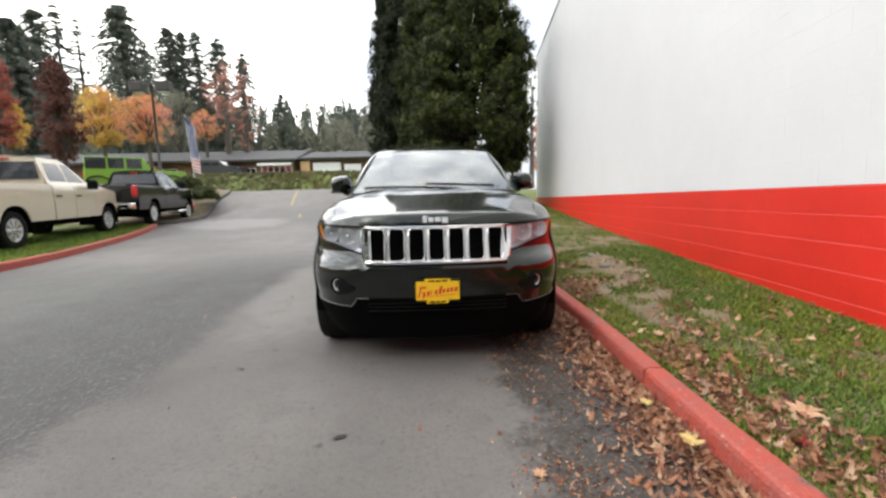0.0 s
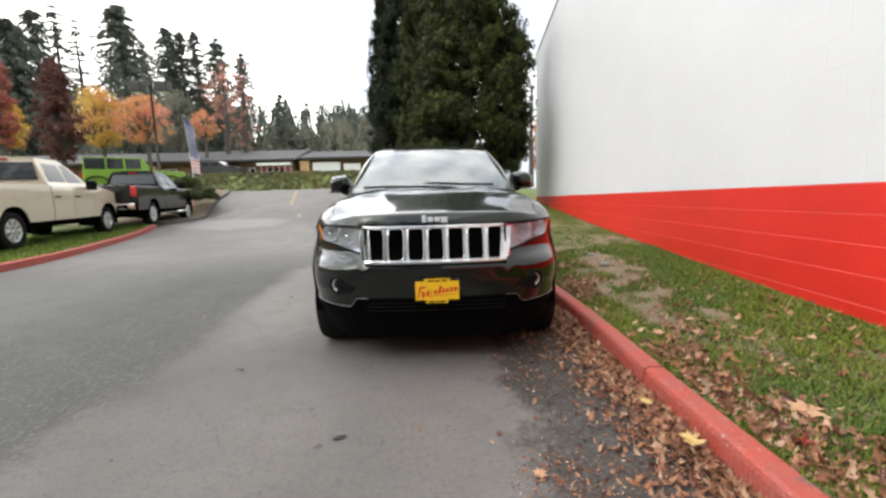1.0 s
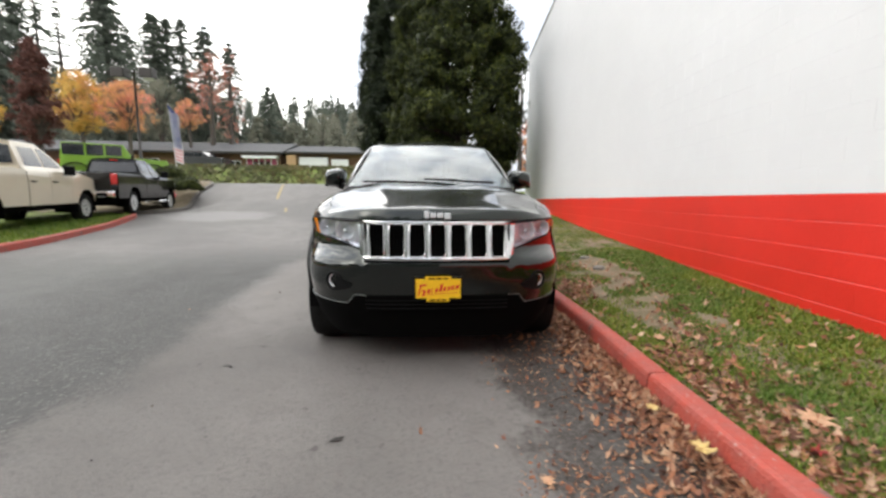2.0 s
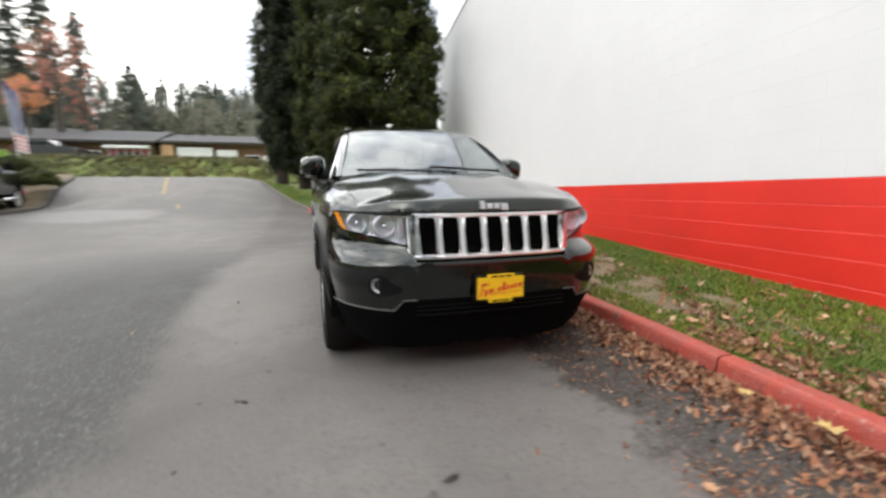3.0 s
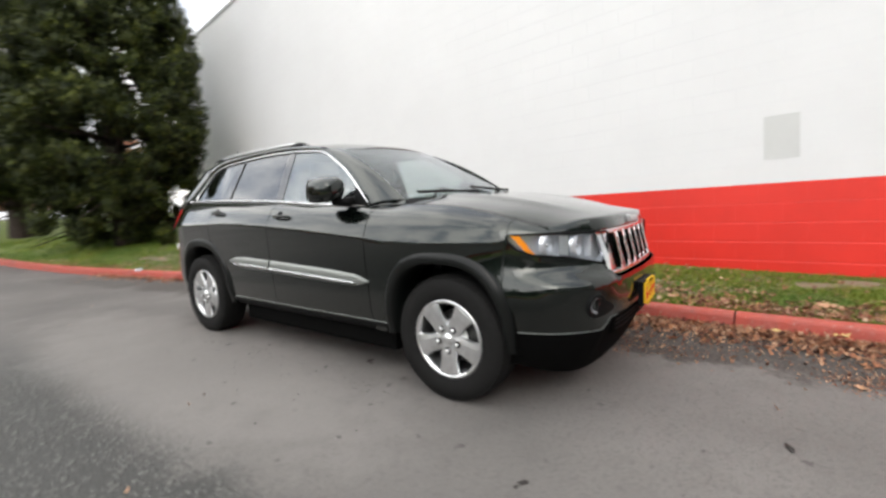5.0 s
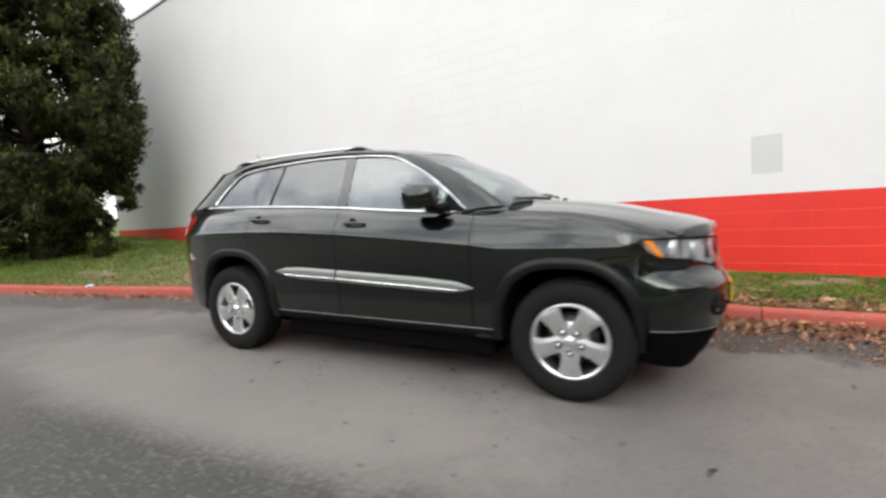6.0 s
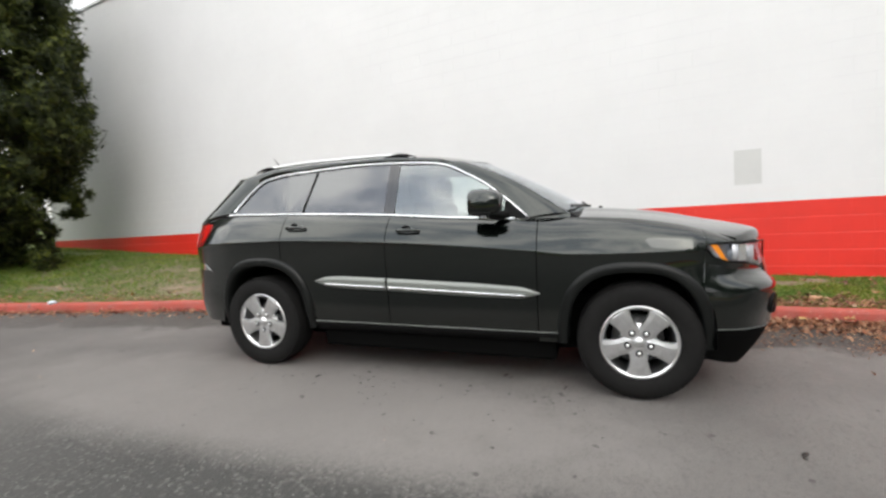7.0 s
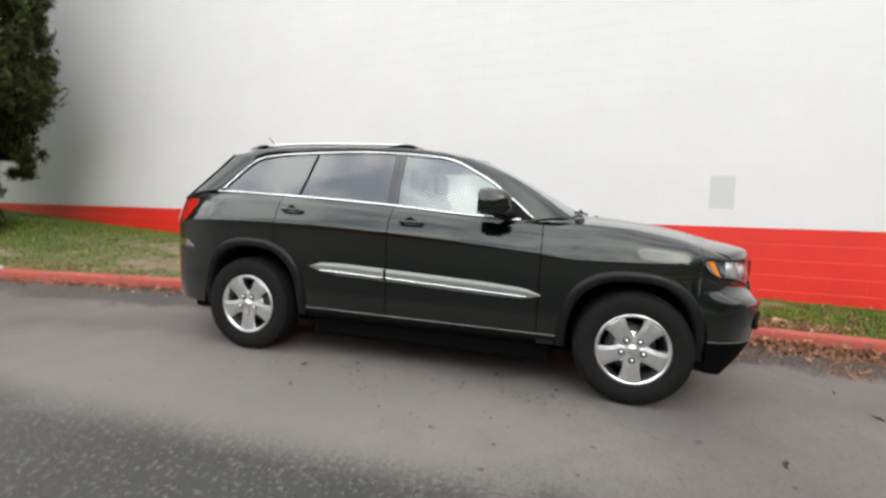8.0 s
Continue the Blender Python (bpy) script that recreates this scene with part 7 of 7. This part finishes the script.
# ---- the other parked vehicles; each faces -y in its own frame ----
def pickup(at, paint, label, wb=3.6, W=0.99, r=0.40, roof=1.93, belt=1.30, bed=1.38, rear_over=1.22, steps=False, group="parked pickups"):
    car = thing("pickup_truck", label, "truck", group, at=at)
    A = {"f": (0.0, 0.50, 0.30, 0.62), "r": (wb, 0.50, 0.30, 0.62)}

    def arch(y, grow=0.0):
        z = 0.56
        for c, a, z0, b in A.values():
            u = abs((y - c) / (a + grow))
            if u < 1:
                z = max(z, z0 + (b + grow) * (1 - u**2.4) ** (1 / 2.4))
        return z

    def sx(y, z):
        w = W - 0.022 * ((z - 0.95) / 0.45) ** 2 - 0.16 * float(smoothstep(-0.35, -0.98, y))
        return w - 0.10 * float(smoothstep(belt - 0.10, belt + 0.05, z)) * (1 if y < 2.6 else 0.15)

    top = lambda y: float(np.interp(y, [-0.98, -0.6, 0.7, 2.58, 2.6, wb + 1.3], [1.12, 1.22, belt, belt + 0.03, bed, bed - 0.02]))

    def side(y0, y1, n=30, m=9, sgn=-1):
        P = [[(sgn * sx(y, z), y, z) for z in np.linspace(arch(y, 0.01), top(y), m)] for y in np.linspace(y0, y1, n)]
        return np.array(P)

    yb = wb + rear_over
    gx = lambda z: 0.86 - 0.30 * (z - belt) - 0.10 * (z - belt) ** 2
    for s in (-1, 1):
        out = (s, 0, 0)
        shell("front_wing", side(-0.96, 0.735, 60, 9, s), paint, car, 0.01, out=out)
        d1 = shell("front_door", side(0.75, 1.70, 24, 9, s), paint, car, 0.01, out=out)
        d2 = shell("rear_door", side(1.715, 2.585, 24, 9, s), paint, car, 0.01, out=out)
        shell("bed_side", side(2.625, yb, 70, 9, s), paint, car, 0.02, out=out)
        for d, y in ((d1, 1.55), (d2, 2.42)):
            tube("door_handle", [(s * (sx(y, 1.13) + 0.0), y - 0.1, 1.13), (s * (sx(y, 1.13) + 0.03), y - 0.07, 1.13), (s * (sx(y, 1.13) + 0.03), y + 0.07, 1.13), (s * sx(y, 1.13), y + 0.1, 1.13)], 0.018, TRIM, d)
        cab = [[(s * gx(z), y0 + (y1 - y0) * f, z) for f in np.linspace(0, 1, 12)] for z, y0, y1 in ((belt - 0.05, 0.72, 2.60), (belt + 0.2, 1.02, 2.59), (belt + 0.42, 1.30, 2.56), (roof - 0.10, 1.50, 2.52), (roof - 0.03, 1.62, 2.47))]
        shell("cab_side", cab, paint, car, 0.012, out=out)
        for ya, yc, yd, ye in ((0.98, 1.40, 1.66, 1.66), (1.75, 1.75, 2.42, 2.36)):
            g = [[(s * (gx(z) + 0.006), a + (b - a) * f, z) for f in np.linspace(0, 1, 8)] for z, a, b in ((belt + 0.035, ya, yd), (belt + 0.24, (ya + yc) / 2, (yd + ye) / 2), (roof - 0.16, yc + 0.04, ye))]
            shell("side_window", g, WINDOW, car, 0.006, out=out)
        mir = part("door_mirror", box_bm(s * 1.10 - 0.12, s * 1.10 + 0.12, 0.98, 1.10, 1.30, 1.56, 0.04), TRIM, car)
        tube("mirror_arm", [(s * 0.88, 1.05, 1.33), (s * 1.02, 1.05, 1.38)], 0.03, TRIM, mir)
        part("tail_lamp", box_bm(s * (W - 0.11) - 0.09, s * (W - 0.11) + 0.09, yb - 0.06, yb + 0.025, 0.98, 1.32, 0.03), RED_LENS, car, "tall red tail lamp")
        part("headlamp", box_bm(s * 0.70 - 0.16, s * 0.70 + 0.16, -0.99, -0.80, 0.98, 1.16, 0.04), REFLECTOR, car)
        for c in (0.0, wb):
            ln = []
            for th in np.linspace(0, math.pi, 24):
                cs, sn = math.cos(th), math.sin(th)
                k = (abs(cs) ** 2.4 + abs(sn) ** 2.4) ** (-1 / 2.4)
                ln.append((c + 0.51 * cs * k, 0.30 + 0.63 * sn * k))
            shell("wheel_arch_liner", [[(s * xx, y, z) for y, z in ln] for xx in (W - 0.03, 0.4)], DARK, car, 0.006)
            wheel(car, c, s, x=W - 0.05, r=r, rr=0.245, chrome=SILVER, spokes=8, width=0.25)
        if steps:
            tube("side_step", [(s * (W + 0.06), 0.65, 0.42), (s * (W + 0.06), 2.8, 0.42)], 0.045, CHROME, car)
    us = np.linspace(-1, 1, 13)
    shell("bonnet", [[(u * (W - 0.11 - 0.10 * float(smoothstep(-0.3, -0.95, y))), y, top(y) + 0.06 * (1 - u * u) + 0.02 * (abs(u) < 0.45)) for u in us] for y in np.linspace(-0.95, 0.74, 14)], paint, car, 0.012, out=(0, 0, 1))
    shell("cab_roof", [[(u * (gx(roof - 0.03)), y, roof - 0.03 + 0.05 * (1 - u * u)) for u in us] for y in np.linspace(1.58, 2.50, 8)], paint, car, 0.015, out=(0, 0, 1))
    shell("windscreen", loft([(0.80 * u, 0.74 + 0.08 * u * u, belt + 0.02) for u in us], [(0.64 * u, 1.58 + 0.06 * u * u, roof) for u in us], 6), WINDOW, car, 0.006)
    shell("cab_back", loft([(0.86 * u, 2.60, belt - 0.1) for u in us], [(gx(roof - 0.03) * u, 2.48, roof - 0.03 + 0.05 * (1 - u * u)) for u in us], 6), paint, car, 0.012, out=(0, 1, 0))
    shell("rear_window", loft([(0.73 * u, 2.612, belt + 0.10) for u in us], [(0.63 * u, 2.525, roof - 0.13) for u in us], 5), WINDOW, car, 0.006, out=(0, 1, 0))
    part("brake_light", box_bm(-0.12, 0.12, 2.47, 2.53, roof - 0.08, roof - 0.04), RED_LENS, car)
    tg = part("tailgate", box_bm(-W + 0.21, W - 0.21, yb - 0.06, yb + 0.005, 0.80, bed - 0.01, 0.02), paint, car)
    part("tailgate_handle", box_bm(-0.12, 0.12, yb + 0.004, yb + 0.03, 1.18, 1.25, 0.01), TRIM, tg)
    part("bed_floor", box_bm(-W + 0.12, W - 0.12, 2.66, yb - 0.07, 0.70, 0.78), DARK, car)
    part("rear_bumper", box_bm(-W + 0.06, W - 0.06, yb - 0.02, yb + 0.17, 0.58, 0.77, 0.04), CHROME, car, "chrome step bumper")
    part("front_bumper", box_bm(-W + 0.08, W - 0.08, -1.08, -0.85, 0.52, 0.76, 0.05), CHROME, car)
    part("grille", box_bm(-0.52, 0.52, -1.0, -0.9, 0.80, 1.16, 0.03), CHROME, car)
    part("chassis", box_bm(-0.70, 0.70, -0.8, yb - 0.1, 0.40, 0.66), DARK, car)
    part("cab_inside", box_bm(-0.72, 0.72, 0.9, 2.5, 0.6, 1.32), INTERIOR, car)
    part("axle", box_bm(-0.75, 0.75, wb - 0.08, wb + 0.08, 0.30, 0.46, 0.04), DARK, car)
    return car


def from_wheels(rear, front, z, W=0.95, wb=3.6, tilt=0.0):
    """The pose from the ground points of the two wheels on the side that faces the drive."""
    d = np.array(front) - np.array(rear)
    h = math.degrees(math.atan2(-d[0], d[1]))
    n = np.array([-d[1], d[0]]) / np.linalg.norm(d)
    c = np.array(rear) + d / np.linalg.norm(d) * wb + n * W
    return pose(c[0], c[1], z, tilt, 0, 180 + h)


pickup(from_wheels((-8.92, 6.0), (-9.74, 9.9), 0.165, wb=3.99), TAN, "tan crew-cab pickup truck parked on a grass island", wb=3.99, roof=2.10, belt=1.46, bed=1.42, r=0.41)
pickup(from_wheels((-9.55, 11.81), (-10.28, 15.34), 0.225, wb=3.6, tilt=0.6), BLACK, "black crew-cab pickup truck with chrome step and bumper", steps=True, wb=3.6, roof=1.93, belt=1.36, bed=1.36)


def boxy_suv(at, paint, top_mat, label, prof, roof_prof, W, wb, r, windows, flares=False, name="suv"):
    """A far parked car from its side outline, with panes, lamps and wheels."""
    car = thing(name, label, "car", at=at)
    n = len(prof)

    def slab(nm, outline, mat, widths, parent=car):
        verts, faces = [], []
        m = len(outline)
        for x, k in widths:
            cy = np.mean([p[0] for p in outline])
            cz = min(p[1] for p in outline)
            verts += [(x, cy + (p[0] - cy) * k, cz + (p[1] - cz) * (0.5 + 0.5 * k)) for p in outline]
        for i in range(len(widths) - 1):
            faces += [(i * m + j, i * m + (j + 1) % m, (i + 1) * m + (j + 1) % m, (i + 1) * m + j) for j in range(m)]
        faces += [tuple(range(m))[::-1], tuple((len(widths) - 1) * m + j for j in range(m))]
        return mesh_object(nm, verts, faces, mat, parent, smooth=False)

    slab("body", prof, paint, [(-W, 0.97), (-W + 0.05, 1.0), (W - 0.05, 1.0), (W, 0.97)])
    slab("hard_top", roof_prof, top_mat, [(-W + 0.10, 0.97), (-W + 0.16, 1.0), (W - 0.16, 1.0), (W - 0.10, 0.97)])
    for s in (-1, 1):
        for y0, y1, z0, z1 in windows:
            part("side_window", box_bm(s * (W - 0.10) - 0.012, s * (W - 0.10) + 0.012, y0, y1, z0, z1, 0.01), WINDOW, car)
        for c in (0, wb):
            wheel(car, c, s, x=W - 0.02, r=r, rr=r * 0.6, chrome=SILVER, width=0.22)
            if flares:
                ln = [(c + 0.56 * math.cos(t), 0.42 + 0.52 * math.sin(t)) for t in np.linspace(0.1, math.pi - 0.1, 14)]
                shell("wheel_arch_flare", [[(s * x, y, z) for y, z in ln] for x in (W - 0.02, W + 0.12)], TRIM, car, 0.05)
        part("tail_lamp", box_bm(s * (W - 0.12) - 0.07, s * (W - 0.12) + 0.07, prof[-1][0] - 0.05, prof[-1][0] + 0.04, 0.85, 1.05, 0.02), RED_LENS, car)
        part("door_mirror", box_bm(s * (W + 0.05) - 0.07, s * (W + 0.05) + 0.07, 0.75, 0.85, 1.12, 1.28, 0.02), TRIM, car)
    return car


boxy_suv(pose(-13.39, 19.72, 1.36, 0, 0, 120), LIME, LIME, "lime green off-road SUV with black top and flares",
         [(-0.62, 0.55), (-0.66, 1.02), (-0.60, 1.13), (0.78, 1.20), (0.82, 1.24), (3.45, 1.24), (3.50, 0.55)],
         [(0.80, 1.24), (1.12, 1.80), (3.40, 1.84), (3.46, 1.24)], 0.82, 2.95, 0.41,
         [(1.20, 1.80, 1.27, 1.74), (1.90, 2.52, 1.27, 1.76), (2.60, 3.38, 1.26, 1.78)], True, "offroad_suv")
boxy_suv(pose(-20.12, 42.92, 3.20, 0, 0, 84), GREY_CAR, GREY_CAR, "dark grey SUV parked across the street",
         [(-0.85, 0.35), (-0.88, 0.85), (-0.6, 1.0), (0.6, 1.08), (3.75, 1.12), (3.80, 0.35)],
         [(0.5, 1.07), (1.25, 1.58), (3.2, 1.62), (3.7, 1.12)], 0.92, 2.9, 0.36, [(1.25, 2.05, 1.13, 1.5), (2.15, 3.1, 1.13, 1.5)])

# ---- wall blocks ----
def block_geometry(length, bev_h, bev_v, depth):
    """The front of one block: a face set proud of its bevelled rim. x points into the wall."""
    h, l = COURSE / 2, length / 2
    back = [(depth, -l, -h), (depth, l, -h), (depth, l, h), (depth, -l, h)]
    front = [(0, -l + bev_v, -h + 0.0008), (0, l - bev_v, -h + 0.0008), (0, l - bev_v, h - bev_h), (0, -l + bev_v, h - bev_h)]
    return back + front, [(4, 7, 6, 5), (0, 4, 5, 1), (1, 5, 6, 2), (2, 6, 7, 3), (3, 7, 4, 0)]


def build_blocks():
    shared = {}
    rest = {"red": ([], []), "white": ([], [])}
    rng = random.Random(5)
    top_white = int((ROOF_TOP - 0.03 - RED_TOP) / COURSE)
    made = 0
    for row in range(-6, top_white):
        z = RED_TOP + (row + 0.5) * COURSE
        red = row < 0
        off = BLOCK / 2 if row % 2 else 0.0
        u = U0 + off
        while u + BLOCK <= U1 + 0.01:
            c = u + BLOCK / 2
            single = red and -4.2 < c < U1 and (row >= -5 or c < 3.0) and made < 300
            dx = 0.0
            if single:
                key = "red"
                if key not in shared:
                    V, F = block_geometry(BLOCK - 0.0006, 0.0105, 0.0001, 0.0060)
                    me = bpy.data.meshes.new("block")
                    me.from_pydata(V, [], F)
                    me.materials.append(WALL_RED)
                    shared[key] = me
                ob = new("block", shared[key])
                ob.parent = wall
                ob.location = (dx, c, z)
                made += 1
            else:
                V, F = block_geometry(BLOCK - 0.0004, 0.0105 if red else 0.0065, 0.0001 if red else 0.003, 0.0060 if red else 0.0032)
                vs, fs = rest["red" if red else "white"]
                k = len(vs)
                vs += [(a + dx * (1 if red else 0.4), b + c, d + z) for a, b, d in V]
                fs += [tuple(k + i for i in f) for f in F]
            u += BLOCK
    for key, mat in (("red", WALL_RED), ("white", WALL_WHITE)):
        ob = mesh_object("blockwork", *rest[key], mat, wall, smooth=False)
        tagged(ob, kind="stuff")


build_blocks()
